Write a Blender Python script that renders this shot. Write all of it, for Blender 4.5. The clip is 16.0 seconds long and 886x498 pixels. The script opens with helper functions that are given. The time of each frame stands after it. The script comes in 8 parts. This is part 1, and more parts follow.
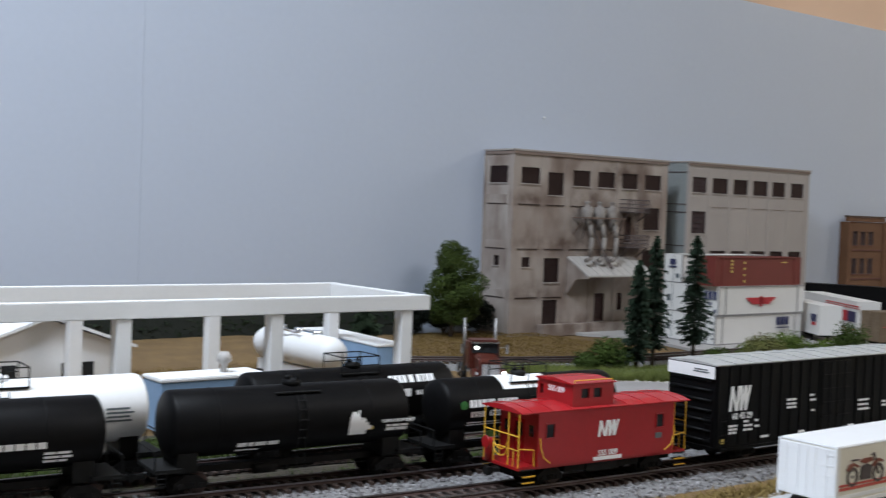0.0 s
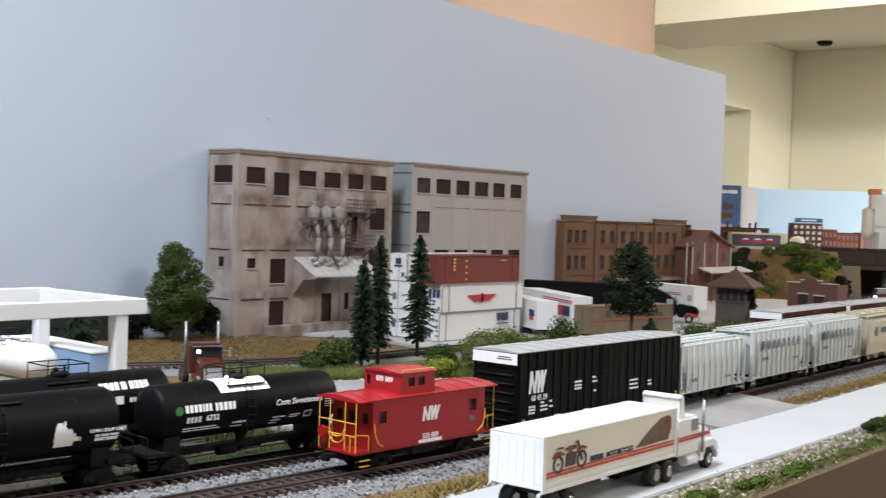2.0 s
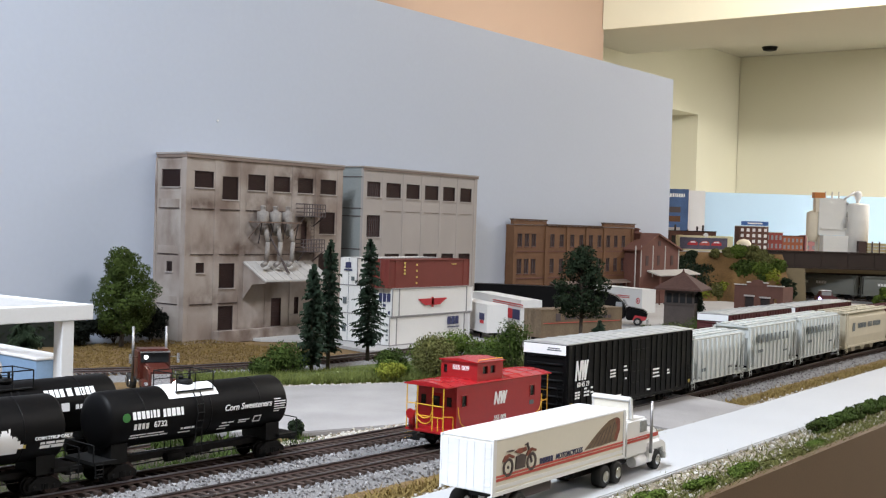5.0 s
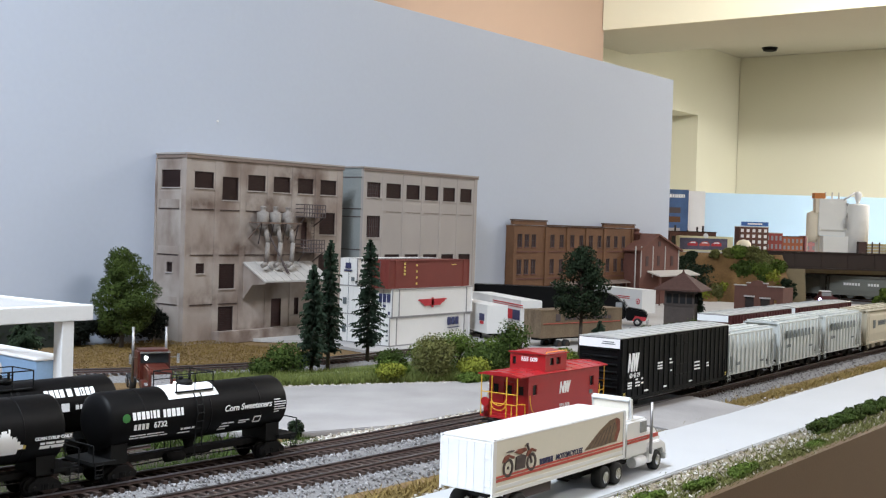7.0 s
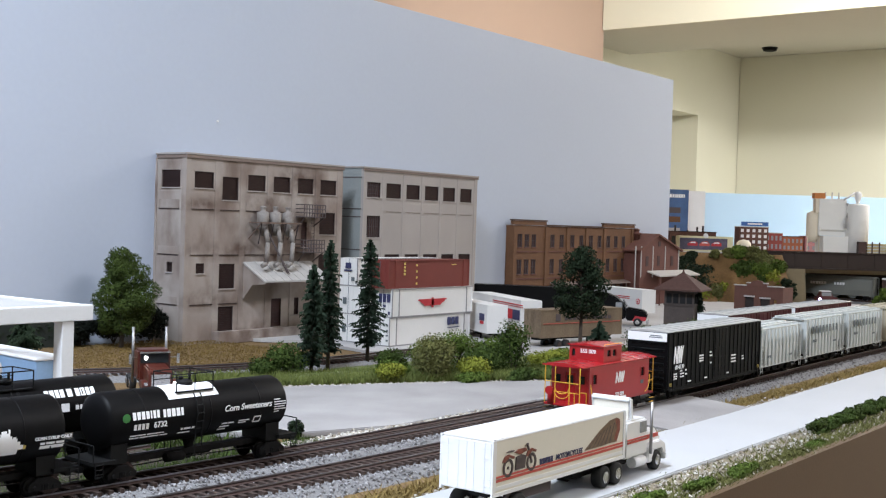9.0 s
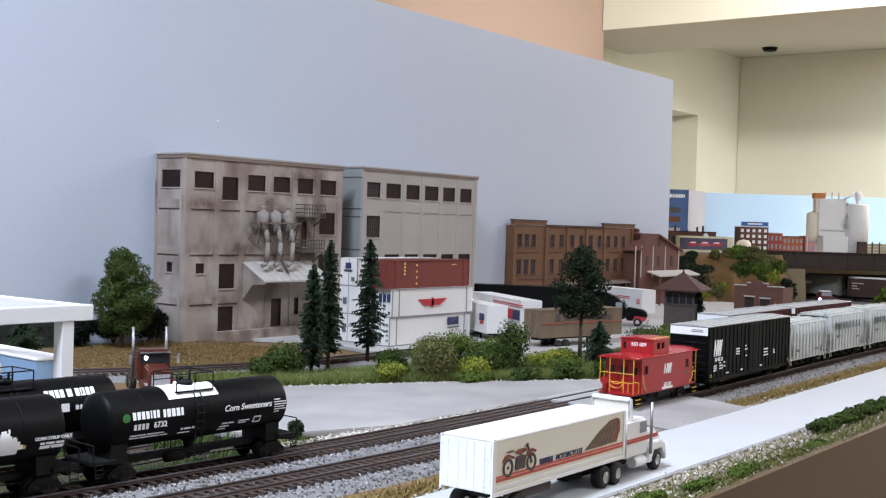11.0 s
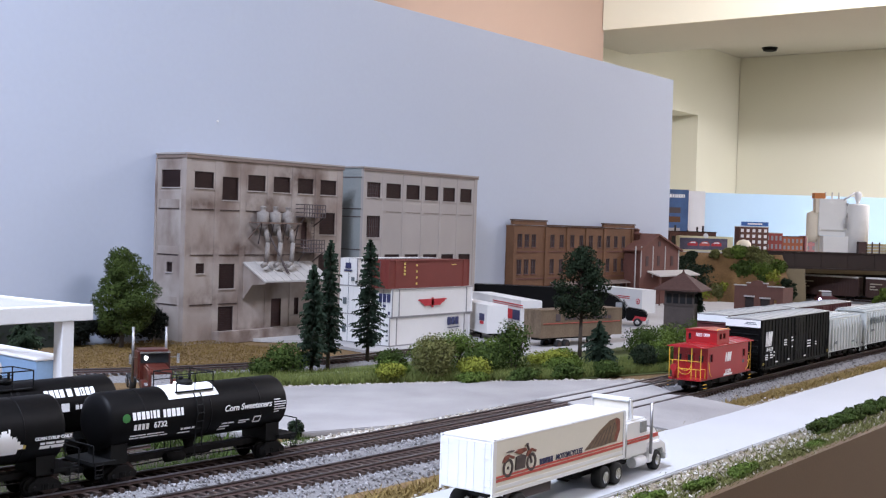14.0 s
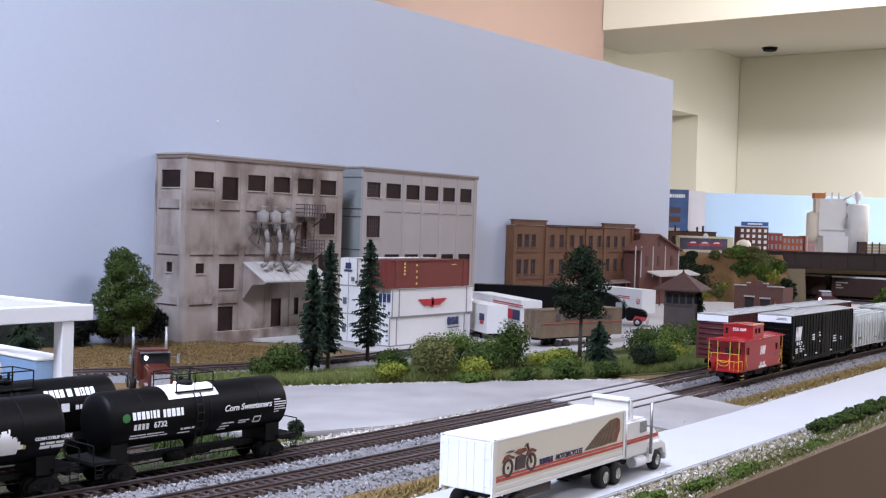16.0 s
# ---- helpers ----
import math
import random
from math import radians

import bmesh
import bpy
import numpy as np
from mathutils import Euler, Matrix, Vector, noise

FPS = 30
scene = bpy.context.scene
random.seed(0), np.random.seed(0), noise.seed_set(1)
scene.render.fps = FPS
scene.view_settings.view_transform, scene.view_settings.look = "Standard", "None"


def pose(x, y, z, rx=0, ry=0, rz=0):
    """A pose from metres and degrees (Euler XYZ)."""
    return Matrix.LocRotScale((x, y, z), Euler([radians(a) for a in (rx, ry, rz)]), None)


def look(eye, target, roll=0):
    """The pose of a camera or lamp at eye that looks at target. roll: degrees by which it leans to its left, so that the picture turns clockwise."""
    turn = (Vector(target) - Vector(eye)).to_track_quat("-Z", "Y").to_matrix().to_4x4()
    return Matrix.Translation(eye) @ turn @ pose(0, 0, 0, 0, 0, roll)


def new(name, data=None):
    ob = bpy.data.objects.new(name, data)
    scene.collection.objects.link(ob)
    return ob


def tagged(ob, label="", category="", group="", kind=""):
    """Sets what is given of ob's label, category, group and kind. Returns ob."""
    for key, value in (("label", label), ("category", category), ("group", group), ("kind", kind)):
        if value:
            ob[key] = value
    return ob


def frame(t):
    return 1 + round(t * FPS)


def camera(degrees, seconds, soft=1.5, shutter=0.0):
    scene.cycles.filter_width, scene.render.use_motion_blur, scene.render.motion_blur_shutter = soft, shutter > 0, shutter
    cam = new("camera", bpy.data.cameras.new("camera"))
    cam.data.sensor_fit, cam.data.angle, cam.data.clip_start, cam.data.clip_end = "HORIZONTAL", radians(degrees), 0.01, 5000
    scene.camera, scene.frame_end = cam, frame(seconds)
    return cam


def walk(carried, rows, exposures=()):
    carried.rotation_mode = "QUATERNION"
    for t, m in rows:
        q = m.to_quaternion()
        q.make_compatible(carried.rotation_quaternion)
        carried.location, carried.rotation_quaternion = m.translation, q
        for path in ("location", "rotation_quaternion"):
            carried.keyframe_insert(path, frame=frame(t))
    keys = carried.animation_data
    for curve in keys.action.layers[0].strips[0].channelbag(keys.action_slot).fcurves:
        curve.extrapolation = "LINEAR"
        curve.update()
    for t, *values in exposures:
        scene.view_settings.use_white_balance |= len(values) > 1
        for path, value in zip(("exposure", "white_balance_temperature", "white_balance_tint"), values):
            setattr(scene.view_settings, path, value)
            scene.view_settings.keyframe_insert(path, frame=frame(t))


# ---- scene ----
# ---- camera ----
EYE = (0.0, 0.0, 0.1427)


def aim(az, tilt, roll, dx=0.0, dy=0.0):
    a, p = radians(az), radians(tilt)
    d = Vector((math.cos(a) * math.cos(p), math.sin(a) * math.cos(p), math.sin(p)))
    eye = Vector(EYE) + Vector((dx, dy, 0))
    return look(eye, eye + d, roll)


cam = camera(41.82, 16.0, soft=1.2, shutter=0.4)
walk(cam, [
    (0.0, aim(52.42, -1.96, 2.04, -0.0092, 0.0045)), (0.5, aim(47.44, -1.80, 1.97, -0.0046, 0.0049)), (1.0, aim(44.36, -1.69, 1.95, -0.0018, 0.0043)),
    (1.5, aim(41.77, -1.60, 1.97, -0.0010, 0.0030)), (2.0, aim(39.34, -1.49, 1.85, 0.0, 0.0008)), (2.5, aim(36.33, -1.41, 1.74, 0.0, 0.0006)),
    (3.0, aim(36.80, -1.36, 1.75, 0.0, 0.0003)), (3.5, aim(36.87, -1.325, 1.735, 0.0, 0.0003)), (4.0, aim(36.89, -1.28, 1.72, 0.0, 0.0002)),
    (6.5, aim(36.91, -1.20, 1.718)), (7.0, aim(36.91, -1.196, 1.718)), (9.0, aim(36.91, -1.196, 1.718)),
    (16.0, aim(36.91, -1.196, 1.718))],
    [(0.0, -0.56, 6330, 11), (0.5, -0.28, 6420, 12), (1.0, -0.02, 6530, 13), (2.0, -0.02, 6550, 13), (3.5, 0.0, 6580, 13), (7.0, 0.0, 6360, 11), (9.2, 0.0, 6210, 13), (12.5, 0.0, 6020, 17.5), (16.0, 0.0, 5850, 22.5)])

# ---- world and lamps ----
world = bpy.data.worlds.new("World")
scene.world = world
world.use_nodes = True
world.node_tree.nodes["Background"].inputs[0].default_value = (0.9, 0.93, 1.0, 1)
world.node_tree.nodes["Background"].inputs[1].default_value = 0.05
scene.view_settings.exposure = 0.0


def area_lamp(name, eye, target, sx, sy, watts, colour):
    d = bpy.data.lights.new(name, "AREA")
    d.shape, d.size, d.size_y, d.energy, d.color = "RECTANGLE", sx, sy, watts, colour
    ob = new(name, d)
    ob.matrix_world = look(eye, target)
    return ob


# Unseen key lamp, placed roughly by the slant of the mill canopy's shadow.
area_lamp("unseen_lamp", (-0.28, 0.42, 1.44), (-0.28, 0.421, 0), 0.8, 0.36, 61, (0.81, 0.90, 1.0))
# Two unseen lamps added to fill the layout front and the far town.
area_lamp("unseen_lamp", (1.4, -1.0, 1.44), (1.4, -0.999, 0), 1.1, 0.5, 29, (1.0, 0.97, 0.95))
area_lamp("unseen_lamp", (3.9, 0.0, 1.44), (3.9, 0.001, 0), 1.1, 0.5, 64, (1.0, 0.95, 0.9))
# Unseen tilted lamp added to brighten the beam face and end wall.
area_lamp("unseen_lamp", (3.4, 0.9, 1.43), (6.2, 1.9, 0.55), 0.9, 0.14, 74, (1.0, 0.98, 0.88))
# Unseen fill added to brighten the far bay; no fixture is known there.
area_lamp("bay_fill_lamp", (6.75, 0.6, 1.30), (6.75, 0.601, 0), 0.5, 1.2, 84, (1.0, 0.98, 0.90))

# ---- materials ----
MATS = {}


def mat(name, base, rough=0.6, metal=0.0, var=0.12, scale=60.0, bump=0.0, tint=None, coat=0.0, alpha_rand=0.0, fine=400.0, spec=0.5, grain=0.5, streak=1.0, smudge=None, smudge_scale=30.0):
    """Principled material: two scales of noise vary the colour, fine noise gives relief."""
    if name in MATS:
        return MATS[name]
    m = bpy.data.materials.new(name)
    m.use_nodes = True
    nt = m.node_tree
    N, L = nt.nodes, nt.links
    p = N["Principled BSDF"]
    p.inputs["Roughness"].default_value, p.inputs["Metallic"].default_value = rough, metal
    p.inputs["Coat Weight"].default_value = coat
    p.inputs["Specular IOR Level"].default_value = spec
    tc = N.new("ShaderNodeTexCoord")
    n1, n2 = N.new("ShaderNodeTexNoise"), N.new("ShaderNodeTexNoise")
    n1.inputs["Scale"].default_value, n2.inputs["Scale"].default_value = scale, fine
    n1.inputs["Detail"].default_value, n2.inputs["Detail"].default_value = 5, 3
    mp = N.new("ShaderNodeMapping")
    mp.inputs["Scale"].default_value = (1, 1, 1 / streak)
    L.new(tc.outputs["Object"], mp.inputs["Vector"])
    L.new(mp.outputs["Vector"], n1.inputs["Vector"])
    L.new(tc.outputs["Object"], n2.inputs["Vector"])
    mx, mw = N.new("ShaderNodeMath"), N.new("ShaderNodeMath")
    mw.operation, mx.operation = "MULTIPLY", "MULTIPLY_ADD"
    mw.inputs[1].default_value = 2 * (1 - grain)
    L.new(n1.outputs["Fac"], mw.inputs[0])
    L.new(n2.outputs["Fac"], mx.inputs[0])
    mx.inputs[1].default_value = 2 * grain
    L.new(mw.outputs[0], mx.inputs[2])
    if alpha_rand:
        oi, ma = N.new("ShaderNodeObjectInfo"), N.new("ShaderNodeMath")
        ma.operation = "MULTIPLY_ADD"
        L.new(oi.outputs["Random"], ma.inputs[0])
        ma.inputs[1].default_value = alpha_rand
        L.new(mx.outputs[0], ma.inputs[2])
        mx = ma
    rp = N.new("ShaderNodeValToRGB")
    rp.color_ramp.elements[0].position, rp.color_ramp.elements[1].position = 0.3, 0.75
    mr = N.new("ShaderNodeMath")
    mr.operation = "MULTIPLY"
    mr.inputs[1].default_value = 0.5
    L.new(mx.outputs[0], mr.inputs[0])
    L.new(mr.outputs[0], rp.inputs["Fac"])
    lo = tint if tint else tuple(c * (1 - var) for c in base)
    hi = tuple(min(1.0, c * (1 + var * 0.7)) for c in base)
    rp.color_ramp.elements[0].color, rp.color_ramp.elements[1].color = (*lo, 1), (*hi, 1)
    L.new(rp.outputs["Color"], p.inputs["Base Color"])
    if smudge:
        n3, r3, mc = N.new("ShaderNodeTexNoise"), N.new("ShaderNodeValToRGB"), N.new("ShaderNodeMixRGB")
        n3.inputs["Scale"].default_value, n3.inputs["Detail"].default_value = smudge_scale, 6
        r3.color_ramp.elements[0].position, r3.color_ramp.elements[1].position = 0.50, 0.68
        r3.color_ramp.elements[1].color = (0.8, 0.8, 0.8, 1)
        L.new(mp.outputs["Vector"], n3.inputs["Vector"])
        L.new(n3.outputs["Fac"], r3.inputs["Fac"])
        L.new(r3.outputs["Color"], mc.inputs[0])
        L.new(rp.outputs["Color"], mc.inputs[1])
        mc.inputs[2].default_value = (*smudge, 1)
        L.new(mc.outputs[0], p.inputs["Base Color"])
    if bump:
        b = N.new("ShaderNodeBump")
        b.inputs["Strength"].default_value, b.inputs["Distance"].default_value = bump, 0.001
        L.new(n2.outputs["Fac"], b.inputs["Height"])
        L.new(b.outputs["Normal"], p.inputs["Normal"])
    MATS[name] = m
    return m


def glow(name, colour, strength):
    m = bpy.data.materials.new(name)
    m.use_nodes = True
    p = m.node_tree.nodes["Principled BSDF"]
    p.inputs["Base Color"].default_value = (*colour, 1)
    p.inputs["Emission Color"].default_value = (*colour, 1)
    p.inputs["Emission Strength"].default_value = strength
    return m


def leafy(name, dark, light, scale=90.0):
    """Foliage whose clumps and single leaves differ in shade."""
    m = bpy.data.materials.new(name)
    m.use_nodes = True
    N, L = m.node_tree.nodes, m.node_tree.links
    p = N["Principled BSDF"]
    p.inputs["Roughness"].default_value = 0.85
    p.inputs["Specular IOR Level"].default_value = 0.2
    ge, tc, no = N.new("ShaderNodeNewGeometry"), N.new("ShaderNodeTexCoord"), N.new("ShaderNodeTexNoise")
    no.inputs["Scale"].default_value = scale
    L.new(tc.outputs["Object"], no.inputs["Vector"])
    a = N.new("ShaderNodeMath")
    a.operation = "MULTIPLY_ADD"
    a.inputs[1].default_value = 0.30
    L.new(ge.outputs["Random Per Island"], a.inputs[0])
    b = N.new("ShaderNodeMath")
    b.operation = "SUBTRACT"
    b.inputs[1].default_value = -0.02
    L.new(no.outputs["Fac"], b.inputs[0])
    L.new(b.outputs[0], a.inputs[2])
    r = N.new("ShaderNodeValToRGB")
    r.color_ramp.elements[0].color, r.color_ramp.elements[1].color = (*dark, 1), (*light, 1)
    L.new(a.outputs[0], r.inputs["Fac"])
    L.new(r.outputs["Color"], p.inputs["Base Color"])
    return m


def stony(name, colours, rough=0.9):
    """Loose stones: each island takes its own shade."""
    m = bpy.data.materials.new(name)
    m.use_nodes = True
    N, L = m.node_tree.nodes, m.node_tree.links
    p = N["Principled BSDF"]
    p.inputs["Roughness"].default_value = rough
    ge, r = N.new("ShaderNodeNewGeometry"), N.new("ShaderNodeValToRGB")
    r.color_ramp.elements[0].color, r.color_ramp.elements[1].color = (*colours[0], 1), (*colours[-1], 1)
    for i, c in enumerate(colours[1:-1]):
        e = r.color_ramp.elements.new((i + 1) / (len(colours) - 1))
        e.color = (*c, 1)
    L.new(ge.outputs["Random Per Island"], r.inputs["Fac"])
    L.new(r.outputs["Color"], p.inputs["Base Color"])
    return m


SKYBLUE = mat("painted_backdrop", (0.472, 0.52, 0.617), 0.42, var=0.03, scale=3, bump=0.05, fine=150)
SKYFAR = mat("painted_far_backdrop", (0.48, 0.67, 0.84), 0.6, var=0.04, scale=3)
CREAM = mat("cream_wall_paint", (0.73, 0.715, 0.60), 0.8, var=0.03, scale=2, bump=0.05)
SOFFIT = mat("ceiling_paint", (0.66, 0.645, 0.57), 0.8, var=0.03, scale=2)
PEACH = mat("peach_wall_paint", (0.45, 0.325, 0.26), 0.8, var=0.04, scale=2)
CARPET = mat("floor_carpet", (0.2, 0.18, 0.16), 0.95, var=0.2)
FASCIA = mat("fascia_board", (0.105, 0.060, 0.030), 0.55, var=0.12, scale=20, bump=0.1)
EARTH = mat("tan_ground_cover", (0.19, 0.12, 0.045), 0.95, var=0.4, scale=35, bump=0.8, fine=900, tint=(0.085, 0.05, 0.022))
ASPHALT = mat("grey_asphalt", (0.34, 0.325, 0.32), 0.85, var=0.3, scale=14, bump=0.2, fine=1500, grain=0.3)
ROADM = mat("concrete_road", (0.49, 0.50, 0.515), 0.75, var=0.07, scale=14, bump=0.1, fine=1500)
YARD = mat("pale_yard_paving", (0.41, 0.395, 0.385), 0.85, var=0.15, scale=20)
BALLM = mat("ballast_bed", (0.24, 0.235, 0.235), 0.95, var=0.4, scale=500, bump=0.9, fine=1400)
BALLS = stony("ballast_stone", [(0.08, 0.072, 0.07), (0.18, 0.17, 0.17), (0.27, 0.26, 0.265), (0.42, 0.41, 0.415)])
GRAVS = stony("pale_gravel", [(0.24, 0.20, 0.15), (0.42, 0.38, 0.32), (0.62, 0.60, 0.56)])
TIE = mat("dark_tie", (0.055, 0.035, 0.028), 0.9, var=0.4, scale=200, alpha_rand=0.3)
RAIL = mat("weathered_rail", (0.06, 0.035, 0.03), 0.5, metal=0.4, var=0.3, scale=150)
RAILTOP = mat("polished_rail_head", (0.35, 0.32, 0.33), 0.35, metal=0.9, var=0.2)
BLACK = mat("black_car_paint", (0.0035, 0.0033, 0.0036), 0.5, var=0.3, scale=80, bump=0.03, spec=0.11)
FLATBLK = mat("black_plastic", (0.008, 0.008, 0.008), 0.6, var=0.3, scale=200, spec=0.2)
RUSTBLK = mat("dusty_underframe", (0.009, 0.008, 0.0075), 0.75, var=0.4, scale=200, spec=0.15)
RED = mat("caboose_red", (0.35, 0.011, 0.014), 0.38, var=0.1, scale=60)
REDROOF = mat("caboose_red_roof", (0.37, 0.016, 0.020), 0.27, var=0.08, scale=60)
YELLOW = mat("yellow_handrail", (0.75, 0.42, 0.03), 0.5, var=0.08)
WHITE = mat("white_paint", (0.80, 0.80, 0.80), 0.5, var=0.04, scale=40)
LETTER = mat("white_lettering", (0.88, 0.88, 0.88), 0.6, var=0.04)
LGREY = mat("pale_grey_hopper", (0.58, 0.60, 0.58), 0.55, var=0.08, scale=70)
TAN = mat("tan_hopper", (0.52, 0.47, 0.36), 0.55, var=0.08, scale=70)
GREYLET = mat("grey_lettering", (0.11, 0.13, 0.14), 0.6, var=0.1)
MAROON = mat("maroon_car_paint", (0.085, 0.016, 0.017), 0.55, var=0.15, scale=60)
ROOFG = mat("galvanised_roof", (0.46, 0.46, 0.45), 0.45, metal=0.2, var=0.2, scale=80)
BROWNCAR = mat("brown_car_paint", (0.06, 0.028, 0.022), 0.6, var=0.15)
DKGREY = mat("grey_green_hopper", (0.20, 0.21, 0.19), 0.6, var=0.1)
CONC = mat("weathered_concrete", (0.40, 0.362, 0.325), 0.9, var=0.12, scale=22, bump=0.15, tint=(0.26, 0.205, 0.175), grain=0.15, streak=1.6, fine=900, smudge=(0.135, 0.088, 0.068), smudge_scale=19)
CAPBR = mat("dull_brown_trim", (0.20, 0.15, 0.125), 0.9, var=0.2, scale=40)
LOUVRE = mat("dark_louvre", (0.034, 0.018, 0.016), 0.75, var=0.2, scale=120)
ANNEXS = mat("grey_green_concrete", (0.25, 0.27, 0.265), 0.9, var=0.12, scale=30)
CONC2 = mat("grey_concrete", (0.355, 0.320, 0.298), 0.9, var=0.10, scale=20, bump=0.1, grain=0.2, streak=2.0)
RUSTC = mat("rust_streak", (0.17, 0.115, 0.09), 0.9, var=0.3, scale=60)
SHUT = mat("dark_brown_shutter", (0.050, 0.020, 0.018), 0.7, var=0.3, scale=120)
MULL = mat("window_bar", (0.085, 0.065, 0.065), 0.7)
TINROOF = mat("pale_tin", (0.42, 0.40, 0.38), 0.6, var=0.15, scale=60)
BRICK = mat("brown_brick", (0.140, 0.064, 0.027), 0.85, var=0.25, scale=40, bump=0.3, fine=700)
BRICK2 = mat("red_brick", (0.125, 0.048, 0.035), 0.85, var=0.2, scale=60, bump=0.3)
BRICK3 = mat("dull_red_brick", (0.125, 0.056, 0.042), 0.85, var=0.2, scale=60)
REDBOX = mat("red_brown_container", (0.17, 0.030, 0.022), 0.6, var=0.12, scale=40)
WBOX = mat("white_container", (0.72, 0.71, 0.69), 0.5, var=0.04, scale=40)
WTRUCK = mat("white_truck", (0.86, 0.86, 0.87), 0.3, var=0.02, coat=0.3)
IVORY = mat("ivory_trailer", (0.80, 0.76, 0.67), 0.35, var=0.03, scale=30)
STRIPE = mat("red_stripe", (0.55, 0.09, 0.07), 0.5)
BIKERED = mat("printed_brown_red", (0.24, 0.07, 0.045), 0.6, var=0.5, scale=300)
PRINTBR = mat("printed_brown", (0.20, 0.13, 0.08), 0.6, var=0.5, scale=120)
STACK = mat("dull_chrome", (0.30, 0.29, 0.29), 0.42, metal=0.8, var=0.1)
CHROME = mat("chrome", (0.72, 0.72, 0.74), 0.2, metal=1.0, var=0.03)
RUBBER = mat("black_tyre", (0.012, 0.012, 0.012), 0.7)
GLASS = mat("dark_glass", (0.02, 0.022, 0.025), 0.1, var=0.1)
PALEGL = mat("pale_window_glass", (0.30, 0.31, 0.32), 0.15, var=0.3, scale=300)
TRUCKRED = mat("rust_red_truck", (0.085, 0.02, 0.013), 0.3, var=0.1)
BLUEP = mat("pale_blue_trailer", (0.24, 0.37, 0.55), 0.45, var=0.08)
PFE = mat("ochre_brown_trailer", (0.195, 0.145, 0.092), 0.75, var=0.25, scale=60, streak=2.0, tint=(0.12, 0.08, 0.05))
RUSTW = mat("rusty_wheel", (0.055, 0.035, 0.028), 0.8, var=0.3, scale=200)
NAVY = mat("navy_print", (0.03, 0.035, 0.10), 0.6)
PRINTRED = mat("red_print", (0.50, 0.03, 0.04), 0.6)
GREEN = mat("green_print", (0.05, 0.22, 0.05), 0.6)
YELPRT = mat("yellow_print", (0.65, 0.50, 0.12), 0.6)
DARKWOOD = mat("dark_brown_siding", (0.03, 0.023, 0.022), 0.85, var=0.25, scale=90)
SHINGLE = mat("brown_shingle", (0.082, 0.040, 0.032), 0.9, var=0.25, scale=200, bump=0.4)
BANK = mat("green_ground_cover", (0.12, 0.14, 0.035), 0.95, var=0.5, scale=60, bump=0.8, fine=900, tint=(0.035, 0.048, 0.012))
EDGEG = mat("grey_container_edge", (0.26, 0.25, 0.25), 0.6, var=0.2)
VERGE = mat("verge_sand", (0.25, 0.21, 0.14), 0.95, var=0.4, scale=120, bump=0.6, fine=1200)
# Yard dirt, its colour darkened further for the shade under the tank cars.
SHADEDIRT = mat("shade_dark_yard_dirt", (0.06, 0.048, 0.034), 0.95, var=0.5, scale=80, bump=0.8, fine=900, tint=(0.02, 0.017, 0.012))
GIRDER = mat("dark_girder", (0.036, 0.022, 0.017), 0.75, var=0.2)
PIER = mat("tan_pier", (0.25, 0.20, 0.12), 0.9, var=0.15)
ROCK = mat("ochre_cliff", (0.17, 0.095, 0.033), 0.95, var=0.4, scale=30, bump=0.8, fine=300)
SILO = mat("pale_silo", (0.84, 0.83, 0.79), 0.6, var=0.06, scale=30)
SILO2 = mat("cream_silo", (0.8, 0.72, 0.57), 0.6, var=0.06, scale=30)
ORANGE = mat("orange_cap", (0.62, 0.22, 0.06), 0.6)
POSTERB = mat("blue_poster", (0.06, 0.13, 0.30), 0.5, var=0.5, scale=25)
BUSHBLK = mat("dark_paint", (0.012, 0.016, 0.012), 0.9)
BARK = mat("bark", (0.05, 0.035, 0.025), 0.95, var=0.3, scale=300)
LEAF = leafy("mid_green_foliage", (0.007, 0.016, 0.004), (0.068, 0.105, 0.020), 60)
LEAFOL = leafy("olive_green_foliage", (0.006, 0.013, 0.003), (0.060, 0.088, 0.017), 60)
LEAFDK = leafy("dark_green_foliage", (0.004, 0.008, 0.004), (0.022, 0.036, 0.016))
SPRUCE = leafy("blue_green_needles", (0.005, 0.011, 0.007), (0.030, 0.050, 0.029), 150)
BUSH = leafy("fresh_green_foliage", (0.011, 0.024, 0.004), (0.12, 0.175, 0.028), 50)
OLIVE = leafy("olive_foliage", (0.025, 0.028, 0.008), (0.17, 0.17, 0.055))
YELG = leafy("yellow_green_foliage", (0.05, 0.07, 0.008), (0.28, 0.30, 0.04))
GRASS = leafy("grass_blades", (0.03, 0.045, 0.010), (0.19, 0.22, 0.060), 45)
TURF = leafy("brown_turf", (0.085, 0.052, 0.016), (0.20, 0.135, 0.042), 25)
DRYGR = leafy("dry_grass", (0.11, 0.07, 0.022), (0.30, 0.22, 0.08))
HEADL = glow("lit_headlamp", (1.0, 0.97, 0.9), 12)


